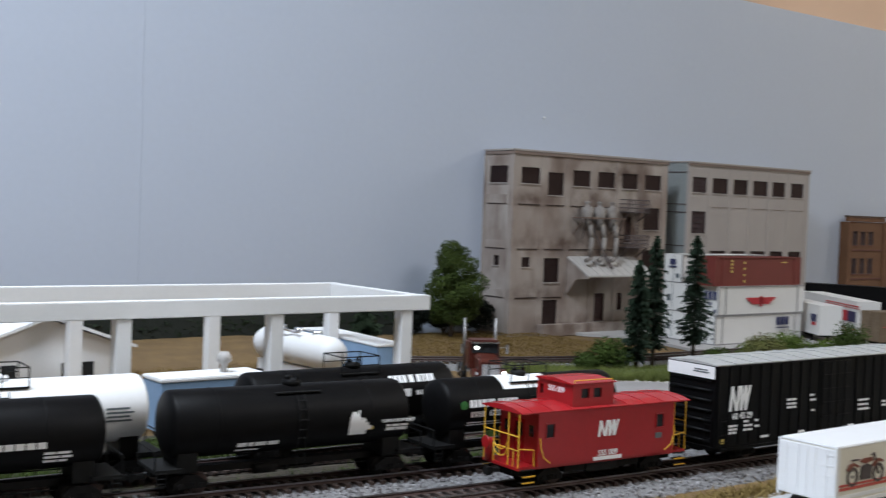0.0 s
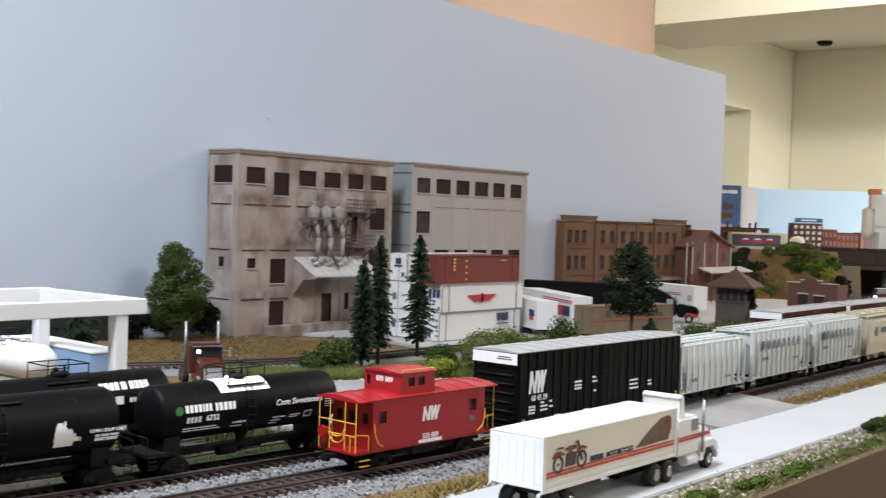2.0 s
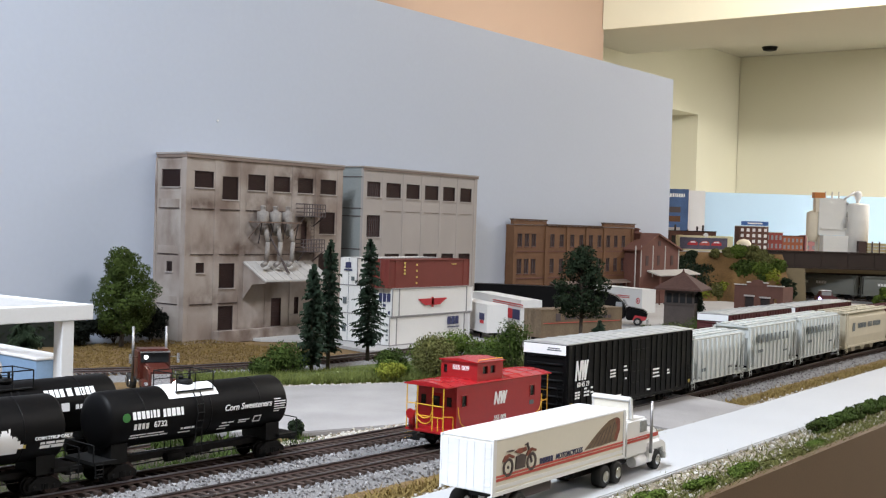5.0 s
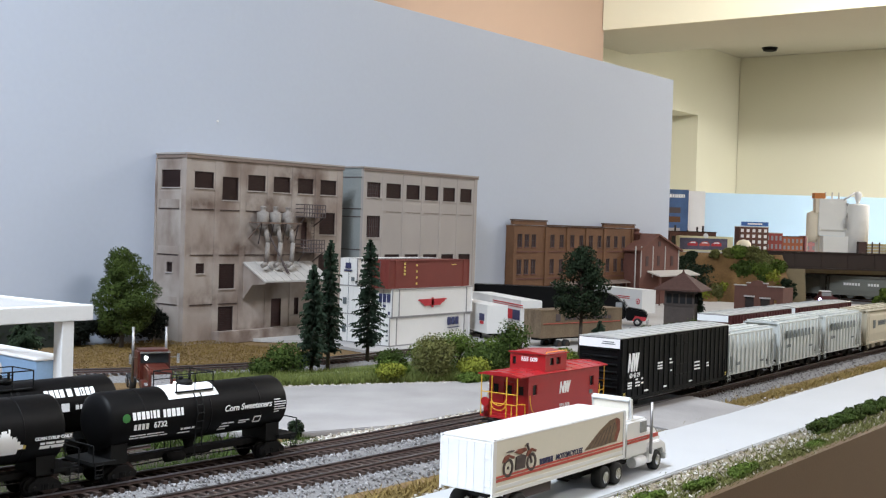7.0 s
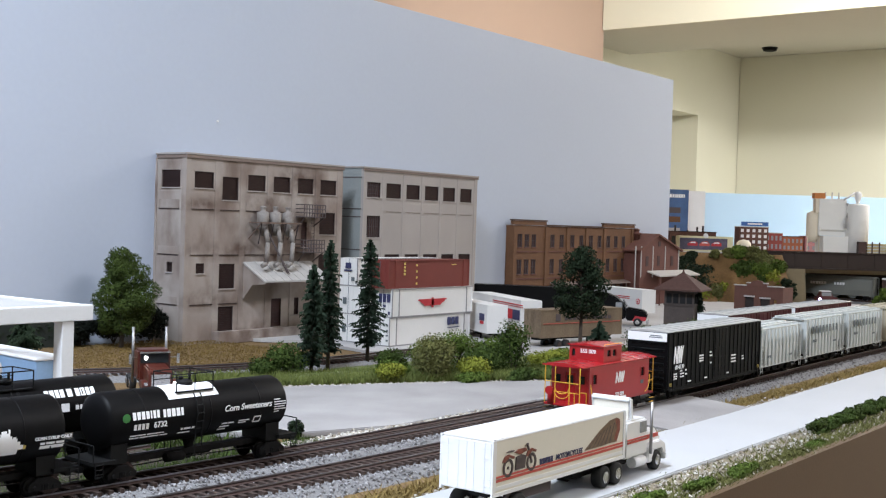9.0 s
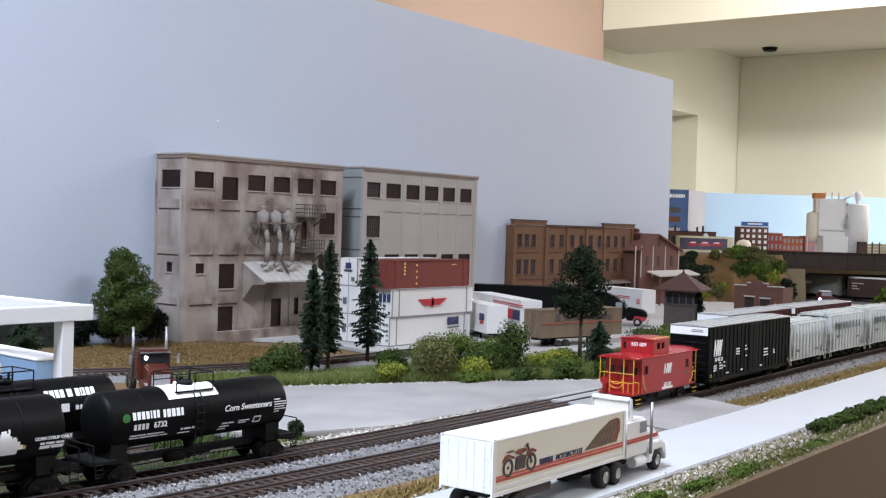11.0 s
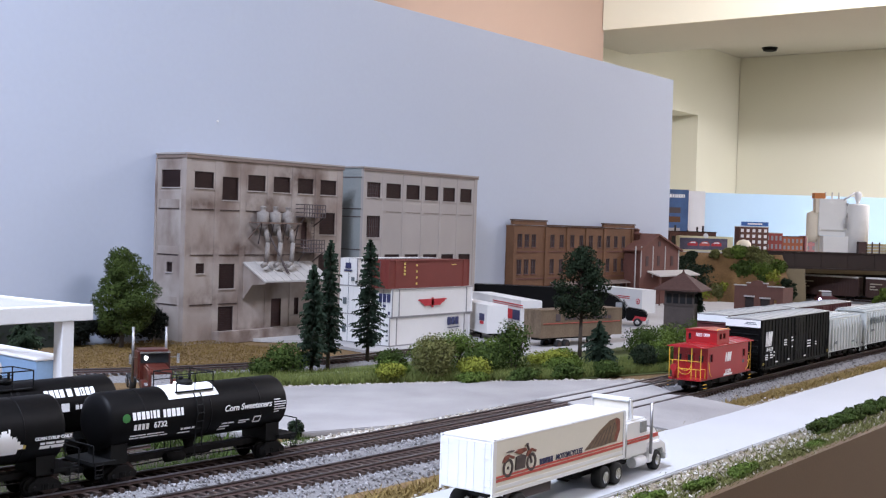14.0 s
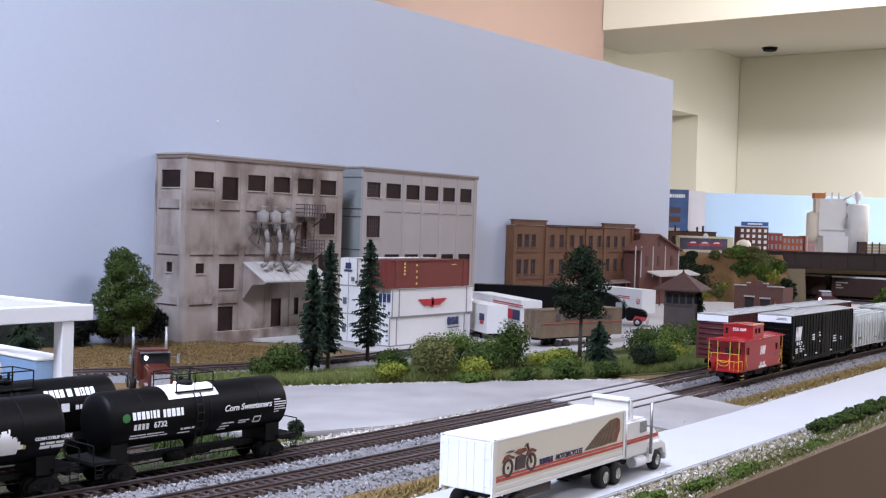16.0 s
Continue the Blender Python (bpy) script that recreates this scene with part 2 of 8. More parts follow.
def stain(m, centre, size, colour, amount):
    """A soot or rust stain of its own shape, ragged by noise, round a point of the thing's space."""
    N, L = m.node_tree.nodes, m.node_tree.links
    base = N["Principled BSDF"].inputs["Base Color"]
    src = base.links[0].from_socket
    tc, mp, gr, no, mu, mx = N.new("ShaderNodeTexCoord"), N.new("ShaderNodeMapping"), N.new("ShaderNodeTexGradient"), N.new("ShaderNodeTexNoise"), N.new("ShaderNodeMath"), N.new("ShaderNodeMixRGB")
    mp.vector_type, gr.gradient_type, mu.operation = "TEXTURE", "SPHERICAL", "MULTIPLY"
    mp.inputs["Location"].default_value, mp.inputs["Scale"].default_value = centre, size
    no.inputs["Scale"].default_value, no.inputs["Detail"].default_value = 45, 6
    rr = N.new("ShaderNodeMapRange")
    rr.inputs["From Min"].default_value, rr.inputs["From Max"].default_value, rr.inputs["To Max"].default_value = 0.32, 0.62, 2 * amount
    L.new(tc.outputs["Object"], mp.inputs["Vector"])
    L.new(mp.outputs["Vector"], gr.inputs["Vector"])
    L.new(tc.outputs["Object"], no.inputs["Vector"])
    L.new(no.outputs["Fac"], rr.inputs["Value"])
    L.new(gr.outputs["Fac"], mu.inputs[0])
    L.new(rr.outputs["Result"], mu.inputs[1])
    mu.use_clamp = True
    L.new(mu.outputs[0], mx.inputs[0])
    L.new(src, mx.inputs[1])
    mx.inputs[2].default_value = (*colour, 1)
    L.new(mx.outputs[0], base)


for spot, spread in (((1.035, 1.06, 0.150), (0.055, 0.05, 0.050)), ((1.110, 1.06, 0.135), (0.050, 0.05, 0.070)), ((1.06, 1.06, 0.100), (0.090, 0.05, 0.035)), ((1.095, 1.06, 0.195), (0.060, 0.05, 0.030)),
                     ((0.995, 1.06, 0.105), (0.030, 0.05, 0.020)), ((0.945, 1.06, 0.045), (0.060, 0.05, 0.018)), ((0.93, 1.06, 0.158), (0.050, 0.05, 0.014)), ((0.95, 1.06, 0.102), (0.060, 0.05, 0.014)), ((1.02, 1.06, 0.0), (0.13, 0.06, 0.022))):
    stain(CONC, spot, spread, (0.105, 0.066, 0.050), 0.62)

# ---- mesh helpers ----
def B():
    return bmesh.new()


def box(bm, x0, x1, y0, y1, z0, z1):
    v = [bm.verts.new((x, y, z)) for z in (z0, z1) for y in (y0, y1) for x in (x0, x1)]
    for f in ((0, 2, 3, 1), (4, 5, 7, 6), (0, 1, 5, 4), (2, 6, 7, 3), (0, 4, 6, 2), (1, 3, 7, 5)):
        bm.faces.new([v[i] for i in f])
    return bm


def cyl(bm, a, b, r, r2=None, n=12, cap=True):
    a, b = Vector(a), Vector(b)
    r2 = r if r2 is None else r2
    d = (b - a).normalized()
    u = d.orthogonal().normalized()
    w = d.cross(u)
    A, C = [], []
    for i in range(n):
        t = 2 * math.pi * i / n
        e = u * math.cos(t) + w * math.sin(t)
        A.append(bm.verts.new(a + e * r))
        C.append(bm.verts.new(b + e * r2))
    for i in range(n):
        f = bm.faces.new((A[i], A[(i + 1) % n], C[(i + 1) % n], C[i]))
        f.smooth = n > 7
    if cap:
        bm.faces.new(A[::-1])
        bm.faces.new(C)
    return bm


def pipe(bm, pts, r, n=6):
    for a, b in zip(pts, pts[1:]):
        cyl(bm, a, b, r, n=n)
    return bm


def lathe(bm, prof, axis="x", c=(0, 0, 0), n=28):
    """Turned body: prof is a list of (along, radius)."""
    rings = []
    for s, r in prof:
        ring = []
        for i in range(n):
            t = 2 * math.pi * i / n
            p = (s, r * math.cos(t), r * math.sin(t)) if axis == "x" else (r * math.cos(t), r * math.sin(t), s)
            ring.append(bm.verts.new(Vector(p) + Vector(c)))
        rings.append(ring)
    for a, b in zip(rings, rings[1:]):
        for i in range(n):
            f = bm.faces.new((a[i], a[(i + 1) % n], b[(i + 1) % n], b[i]))
            f.smooth = True
    bm.faces.new(rings[0][::-1])
    bm.faces.new(rings[-1])
    return bm


def prism(bm, pts, axis, lo, hi):
    """A polygon drawn out along an axis; pts are in the two other axes, in x, y, z order."""
    def at(p, s):
        return {"x": (s, *p), "y": (p[0], s, p[1]), "z": (*p, s)}[axis]
    a = [bm.verts.new(at(p, lo)) for p in pts]
    b = [bm.verts.new(at(p, hi)) for p in pts]
    n = len(pts)
    for i in range(n):
        bm.faces.new((a[i], a[(i + 1) % n], b[(i + 1) % n], b[i]))
    bm.faces.new(a[::-1])
    bm.faces.new(b)
    return bm


def mesh(bm, name, m, bevel=0.0):
    bmesh.ops.recalc_face_normals(bm, faces=bm.faces)
    if bevel:
        es = [e for e in bm.edges if len(e.link_faces) == 2 and e.calc_face_angle() > 0.6]
        bmesh.ops.bevel(bm, geom=es, offset=bevel, segments=2, affect="EDGES", clamp_overlap=True)
    me = bpy.data.meshes.new(name)
    bm.to_mesh(me)
    bm.free()
    me.materials.append(m)
    return me


def part(name, bm, m, parent=None, label="", bevel=0.0, at=None):
    ob = new(name, mesh(bm, name, m, bevel))
    if parent:
        ob.parent = parent
    if at is not None:
        ob.matrix_basis = at
    return tagged(ob, label) if label else ob


def thing(name, m, label, category, group=""):
    ob = new(name)
    ob.empty_display_size = 0.01
    ob.matrix_basis = m
    return tagged(ob, label, category, group)


def single(name, bm, m, label, category, at=None, group="", kind="", bevel=0.0):
    ob = part(name, bm, m, None, label, bevel, at)
    return tagged(ob, category=category, group=group, kind=kind)


def lettering(name, text, size, m, parent, at, label="", slant=0.0):
    c = bpy.data.curves.new(name, "FONT")
    c.body, c.size, c.extrude, c.align_x, c.align_y = text, size, 0.0001, "CENTER", "CENTER"
    c.offset = size * 0.02
    c.shear = slant
    tmp = bpy.data.objects.new(name, c)
    me = bpy.data.meshes.new_from_object(tmp)
    bpy.data.objects.remove(tmp)
    bpy.data.curves.remove(c)
    me.materials.append(m)
    ob = new(name, me)
    ob.parent = parent
    ob.matrix_basis = at
    return tagged(ob, label) if label else ob


def bars(bm, x0, z, widths, h, y, gap=0.0006, t=0.0002):
    """A row of plain bars on a side that faces -y."""
    x = x0
    for w in widths:
        box(bm, x, x + w, y - t, y, z, z + h)
        x += w + gap
    return bm


SIDE = lambda x, y, z: pose(x, y, z, 90, 0, 0)   # lettering on a side that faces -y
END = lambda x, y, z: pose(x, y, z, 90, 0, -90)  # lettering on an end that faces -x


def bend(x):
    u = max(-0.48, min(0.55, x - 0.8))
    return 0.0643 * u * u - 0.0653 * u ** 3 - 0.107 * min(0, x - 0.32)


Y1, Y2 = 0.4440, 0.4990


def on_track(x, y0):
    """Pose on a track at x, turned along it."""
    s = (bend(x + 0.02) - bend(x - 0.02)) / 0.04
    return pose(x, y0 + bend(x), 0, 0, 0, math.degrees(math.atan(s)))


# ---- room ----
def slab(name, b, m, label, cat="wall"):
    return single(name, box(B(), *b), m, label, cat, kind="structure")


slab("floor", (-3.2, 8.0, -2.7, 4.4, -1.2, -1.1), CARPET, "dark grey carpet floor of the club room", "floor")
slab("ceiling", (-3.2, 5.19, -2.7, 3.0, 1.5, 1.6), SOFFIT, "plain off-white ceiling of the layout room", "ceiling")
slab("wall_west", (-3.3, -3.2, -2.7, 4.4, -1.1, 1.6), CREAM, "plain cream painted room wall")
slab("wall_south", (-3.2, 8.0, -2.8, -2.7, -1.1, 1.6), CREAM, "plain cream painted room wall")
slab("wall_north", (-3.2, 5.19, 2.92, 3.05, -1.1, 1.499), PEACH, "peach painted wall behind the layout backdrop")
slab("soffit", (5.19, 5.95, -2.7, 4.4, 1.15, 1.598), SOFFIT, "deep cream plaster beam before the far bay", "ceiling")
slab("soffit_face", (5.17, 5.187, -2.7, 2.915, 1.15, 1.498), CREAM, "pale cream front face of the deep beam", "wall")
slab("bay_ceiling", (5.952, 7.7, -2.7, 4.4, 1.342, 1.45), SOFFIT, "cream plaster ceiling of the far bay", "ceiling")
slab("wall_east", (7.55, 7.65, -2.7, 3.178, -1.1, 1.34), CREAM, "cream end wall of the far bay")
# side wall of the bay with a deep recess in it
single("wall_bay", prism(B(), [(5.6, 0.893), (6.91, 0.893), (6.91, -1.1), (7.65, -1.1), (7.65, 1.34), (5.6, 1.34)], "y", 3.182, 3.60), CREAM, "cream painted side wall of the far bay with a deep recess", "wall", kind="structure")
slab("wall_recess", (5.6, 7.65, 3.602, 3.70, -1.1, 1.34), CREAM, "cream back of a wall recess")
slab("wall_bay_north", (5.19, 5.598, 3.30, 3.40, -1.1, 1.149), CREAM, "cream painted wall of the far bay")

det = thing("smoke_detector", pose(7.21, 2.84, 1.342), "small dark round smoke detector on the soffit", "detector")
part("base", lathe(B(), [(-0.006, 0.05), (0, 0.05)], "z", n=20), FLATBLK, det)
part("sensor", lathe(B(), [(-0.024, 0.03), (-0.02, 0.042), (-0.0062, 0.046)], "z", n=20), FLATBLK, det)
# Light housings out of view, added to go with the unseen lamps.
for x, y, z in ((-0.28, 0.42, 1.5), (1.4, -1.0, 1.5), (3.9, 0.0, 1.5), (3.4, 0.9, 1.5)):
    tf = thing("unseen_ceiling_light", pose(x, y, z), "unseen white ceiling troffer added above a lamp", "ceiling light", "ceiling lights")
    bm = B()
    for b in ((-0.6, 0.6, -0.3, -0.27), (-0.6, 0.6, 0.27, 0.3), (-0.6, -0.57, -0.27, 0.27), (0.57, 0.6, -0.27, 0.27)):
        box(bm, *b, -0.03, 0.0)
    part("frame", bm, WHITE, tf)
    part("diffuser", box(B(), -0.57, 0.57, -0.27, 0.27, -0.012, -0.004), WHITE, tf)

# ---- backdrop panels ----
bd = thing("backdrop_panel", pose(0, 1.115, 0), "pale sky-blue painted hardboard backdrop with butt joint", "backdrop")
bd["kind"] = "structure"
part("panel", box(B(), -1.4, 0.4593, 0, 0.012, -0.25, 0.4725), SKYBLUE, bd)
part("panel", box(B(), 0.4595, 2.292, 0, 0.012, -0.25, 0.4685), SKYBLUE, bd)
part("screw_head", lathe(B(), [(0, 0.0015), (0.002, 0.001)], "z", n=10), WHITE, bd, at=pose(1.0, -0.001, 0.265, 90, 0, 0))

far = pose(0, 0, 0, 0, 0, -53.09)  # far things are turned to face along the long view


def farpose(right, ahead, z, turn=0.0):
    return far @ pose(right, ahead, z, 0, 0, turn)


single("far_backdrop", box(B(), 0.60, 1.75, 0, 0.012, -0.3, 0.262), SKYFAR,
       "light blue painted sky panel behind the model town", "backdrop", farpose(0, 3.46, 0), kind="structure")

# ---- layout ground ----
bm = B()
nx, ny = 150, 46
gx = [-1.4 + 6.4 * i / nx for i in range(nx + 1)]
gy = [0.275 + 1.95 * (j / ny) for j in range(ny + 1)]
vs = [[None] * (ny + 1) for _ in gx]
for i, x in enumerate(gx):
    for j, y in enumerate(gy):
        z = -0.0095
        if y > 0.86:
            k = min(1, (y - 0.86) / 0.2)
            z += k * 0.012 * max(0, 1 - max(0, x - 0.55) / 0.35) + 0.003 * k * noise.noise((x * 9, y * 9, 0)) * (x < 0.95)
        vs[i][j] = bm.verts.new((x, y, z))
for i in range(nx):
    for j in range(ny):
        bm.faces.new((vs[i][j], vs[i + 1][j], vs[i + 1][j + 1], vs[i][j + 1])).smooth = True
single("ground", bm, EARTH, "tan scenic ground cover over the layout table", "ground", kind="structure")
fa = thing("fascia", pose(0, 0.268, 0), "dark brown painted fascia board along the layout edge", "fascia")
fa["kind"] = "structure"
part("board", box(B(), -1.4, 5, 0, 0.006, -0.30, -0.007), FASCIA, fa)
part("trim", box(B(), -1.4, 5, -0.002, 0.0, -0.30, -0.285), FASCIA, fa)
single("table_base", box(B(), -1.4, 5, 0.30, 2.1, -0.34, -0.25), FASCIA, "brown painted benchwork under the layout", "benchwork", kind="structure")

single("road", prism(B(), [(-1.4, 0.318), (5, 0.300), (5, 0.392), (1.4, 0.391), (0.9, 0.383), (0.4, 0.388), (-1.4, 0.40)], "z", -0.009, -0.0062),
       ROADM, "pale grey concrete road beside the tracks", "road", kind="structure", bevel=0.0008)
single("gravel_base", prism(B(), [(-1.4, 0.2745), (5, 0.2745), (5, 0.301), (-1.4, 0.3185)], "z", -0.0096, -0.0088), VERGE, "sandy gravel verge base along the layout edge", "verge", kind="structure")
single("asphalt_lot", prism(B(), [(0.545, 0.60), (0.56, 0.74), (0.62, 0.765), (0.745, 0.722), (0.86, 0.655), (0.985, 0.570), (1.03, 0.528), (0.97, 0.525), (0.66, 0.532), (0.585, 0.560)], "z", -0.009, -0.0048),
       ASPHALT, "worn grey asphalt lot beside the tracks", "pavement", kind="structure", bevel=0.0008)
# Dirt sheet whose dark colour includes the shade seen beneath the cars.
single("yard_dirt", prism(B(), [(-0.6, 0.53), (0.555, 0.53), (0.557, 0.585), (0.56, 0.70), (-0.6, 0.70)], "z", -0.0097, -0.0086), SHADEDIRT, "yard dirt coloured darker for the shade under the cars", "ground", kind="structure")
single("yard_paving", prism(B(), [(1.02, 0.87), (1.15, 0.72), (1.5, 0.66), (2.4, 0.62), (2.6, 0.8), (2.4, 1.11), (1.0, 1.11), (1.01, 1.036), (1.05, 0.99)], "z", -0.009, -0.0055),
       YARD, "pale grey paved truck yard", "pavement", kind="structure")
cr = thing("grade_crossing", pose(0, 0, 0), "worn grey concrete grade crossing between the rails", "crossing")
cr["kind"] = "structure"
g = 0.00825


def crossing_slab(x0, x1, y0, y1, za, zb, m, skew=0.0):
    """A slab that follows the track between two offsets, sloping from za to zb."""
    bm, n, rows = B(), 10, []
    for i in range(n + 1):
        x = x0 + (x1 - x0) * i / n
        b = Y1 + bend(x)
        rows.append([bm.verts.new((x + k, b + y, z)) for k, y, z in ((0, y0, za), (skew, y1, zb), (skew, y1, -0.0098), (0, y0, -0.0098))])
    for a, b in zip(rows, rows[1:]):
        for i in range(4):
            bm.faces.new((a[i], a[(i + 1) % 4], b[(i + 1) % 4], b[i]))
    bm.faces.new(rows[0])
    bm.faces.new(rows[-1][::-1])
    part("slab", bm, m, cr)


crossing_slab(0.80, 0.955, -0.062, -g - 0.0014, -0.0062, -0.0009, ASPHALT, -0.01)
crossing_slab(0.795, 0.940, -g + 0.0016, g - 0.0016, -0.0008, -0.0008, YARD)
crossing_slab(0.80, 0.955, g + 0.0014, 0.055 - g - 0.0014, -0.0008, -0.0008, YARD, 0.03)
crossing_slab(0.83, 0.990, 0.055 - g + 0.0016, 0.055 + g - 0.0016, -0.0008, -0.0008, YARD)
crossing_slab(0.835, 0.995, 0.055 + g + 0.0014, 0.088, -0.0008, -0.0047, YARD, 0.01)


# ---- track ----
def sweep(bm, path, prof):
    """Draws a profile of (across, z) along a path in the plan."""
    rings = []
    for i, (x, y) in enumerate(path):
        a, b = path[max(0, i - 1)], path[min(len(path) - 1, i + 1)]
        d = Vector((b[0] - a[0], b[1] - a[1])).normalized()
        rings.append([bm.verts.new((x - d.y * s, y + d.x * s, z)) for s, z in prof])
    n = len(prof)
    for a, b in zip(rings, rings[1:]):
        for i in range(n):
            bm.faces.new((a[i], a[(i + 1) % n], b[(i + 1) % n], b[i]))
    bm.faces.new(rings[0])
    bm.faces.new(rings[-1][::-1])
    return bm


WEB = [(-0.0011, -0.0021), (0.0011, -0.0021), (0.0004, -0.0014), (0.0004, -0.0007), (-0.0004, -0.0007), (-0.0004, -0.0014)]
HEADP = [(-0.0005, -0.0007), (0.0005, -0.0007), (0.0005, 0), (-0.0005, 0)]
tie_me = None


def track(name, path_at, x0, x1, ties, label, step=0.03, bed=BALLM):
    global tie_me
    tk = thing(name, pose(0, 0, 0), label, "track")
    tk["kind"] = "structure"
    n = max(2, int((x1 - x0) / step))
    mid = [path_at(x0 + (x1 - x0) * i / n) for i in range(n + 1)]
    part("ballast", sweep(B(), mid, [(-0.027, -0.0096), (0.027, -0.0096), (0.019, -0.0045), (-0.019, -0.0045)]), bed, tk)
    for s in (-g, g):
        r = part("rail", sweep(B(), mid, [(a + s, z) for a, z in WEB]), RAIL, tk)
        part("rail_head", sweep(B(), mid, [(a + s, z) for a, z in HEADP]), RAILTOP, r)
    if tie_me is None:
        tie_me = mesh(box(B(), -0.0013, 0.0013, -0.0148, 0.0148, -0.0045, -0.0021), "tie", TIE)
    a, b = ties
    m = int((b - a) / 0.0068)
    for i in range(m):
        x = a + 0.0068 * i
        p, p2 = path_at(x), path_at(x + 0.002)
        t = new("tie", tie_me)
        t.parent = tk
        t.matrix_basis = pose(p[0], p[1], 0, 0, 0, math.degrees(math.atan2(p2[1] - p[1], p2[0] - p[0])) + random.uniform(-0.8, 0.8))
    return tk


track("main_track", lambda x: (x, Y1 + bend(x)), -0.3, 2.9, (0.2, 1.75), "brown railed model track in grey ballast")
track("siding_track", lambda x: (x, Y2 + bend(x)), -0.3, 2.9, (0.2, 1.75), "brown railed siding track in grey ballast")
track("team_track", lambda x: (x, 0.565 + 0.5 * bend(x)), -0.3, 0.47, (-0.1, 0.46), "short yard track behind the tank cars", bed=SHADEDIRT)


def back_way(u):
    """The curved spur in front of the mill; u runs along it."""
    x = 0.55 + u
    return (x, 0.818 + 0.21 * max(0, 0.93 - x) ** 1.9 / 0.2 ** 0.9 if x < 0.93 else 0.818 - 0.03 * (x - 0.93))


track("mill_spur", back_way, 0.02, 0.62, (0.05, 0.6), "curved spur track in front of the mill")


# ---- loose stones ----
def stones(name, n, place, r0, r1, m, label):
    """Many small irregular stones joined in one mesh."""
    vs, fs = [], []
    for _ in range(n):
        x, y, z = place()
        r = random.uniform(r0, r1)
        a = random.uniform(0, 6.28)
        k = len(vs)
        for i in range(3):
            t = a + i * 2.094 + random.uniform(-0.4, 0.4)
            vs.append((x + r * math.cos(t), y + r * math.sin(t), z - r * 0.3))
        for i in range(3):
            t = a + 1.05 + i * 2.094 + random.uniform(-0.4, 0.4)
            q = r * random.uniform(0.5, 0.8)
            vs.append((x + q * math.cos(t), y + q * math.sin(t), z + r * random.uniform(0.3, 0.9)))
        fs += [(k + 3, k + 4, k + 5), (k, k + 1, k + 3), (k + 1, k + 4, k + 3), (k + 1, k + 2, k + 4), (k + 2, k + 5, k + 4), (k + 2, k, k + 5), (k, k + 3, k + 5)]
    me = bpy.data.meshes.new(name)
    me.from_pydata(vs, [], fs)
    me.materials.append(m)
    return tagged(new(name, me), label, "stones", kind="stuff")


def near_x(a, b):
    return a + (b - a) * random.random() ** 1.5


def ballast_place():
    while True:
        x = near_x(0.22, 1.9)
        y0 = random.choice((Y1, Y2))
        s = random.uniform(-0.029, 0.029)
        if 0.80 < x < 0.99 and (y0 == Y1 and x < 0.95 or x > 0.835):
            continue
        if abs(abs(s) - g) < 0.0016:
            continue
        z = -0.0042 if abs(s) < 0.019 else -0.0042 - (abs(s) - 0.019) * 0.6
        return x, y0 + bend(x) + s, z


stones("ballast_stones", 26000, ballast_place, 0.0006, 0.0013, BALLS, "loose grey crushed ballast along the tracks")
stones("gravel_verge", 4800, lambda: (near_x(0.3, 1.7), 0.271 + 0.048 * random.random(), -0.0088 + 0.001 * random.random()), 0.0006, 0.0018, GRAVS, "pale crushed gravel along the layout edge")


def lot_edge():
    t = random.random()
    pts = [(0.52, 0.537), (0.62, 0.533), (0.80, 0.529)] if random.random() < 0.4 else [(0.60, 0.765), (0.745, 0.724), (0.86, 0.657), (0.985, 0.572), (1.04, 0.53)]
    i = random.randrange(len(pts) - 1)
    a, b = pts[i], pts[i + 1]
    return a[0] + (b[0] - a[0]) * t + random.gauss(0, 0.003), a[1] + (b[1] - a[1]) * t + random.gauss(0, 0.004), -0.006


stones("lot_edge_gravel", 2200, lot_edge, 0.0008, 0.002, GRAVS, "pale gravel along the edge of the asphalt lot")
stones("road_edge_gravel", 1800, lambda: (near_x(0.35, 1.6), 0.387 + random.gauss(0, 0.0035), -0.0075), 0.0006, 0.0014, GRAVS, "pale gravel along the road edge")


def tufts(name, n, place, h0, h1, m, label, lean=0.5, w=0.0006):
    """Thin upright blades joined in one mesh."""
    vs, fs = [], []
    for _ in range(n):
        x, y, z = place()
        h, a = random.uniform(h0, h1), random.uniform(0, 6.28)
        dx, dy = math.cos(a) * w, math.sin(a) * w
        lx, ly = random.gauss(0, lean) * h, random.gauss(0, lean) * h
        k = len(vs)
        vs += [(x - dx, y - dy, z), (x + dx, y + dy, z), (x + lx, y + ly, z + h)]
        fs.append((k, k + 1, k + 2))
    me = bpy.data.meshes.new(name)
    me.from_pydata(vs, [], fs)
    me.materials.append(m)
    return tagged(new(name, me), label, "grass", kind="stuff")


tufts("dry_grass_strip", 16000, lambda: (near_x(0.3, 2.0), 0.402 + random.gauss(0, 0.007), -0.0095), 0.002, 0.005, DRYGR, "dry golden grass strip between road and ballast", 0.8)
tufts("edge_grass", 15000, lambda: (near_x(0.4, 1.8), 0.272 + abs(random.gauss(0, 0.014)), -0.009), 0.002, 0.005, OLIVE, "olive grass along the layout edge", 0.8)
tufts("field_grass", 34000, lambda: (random.uniform(0.3, 0.95), random.uniform(0.87, 1.1), -0.005), 0.0008, 0.0020, TURF, "short dry grass on the field before the backdrop", 0.8)


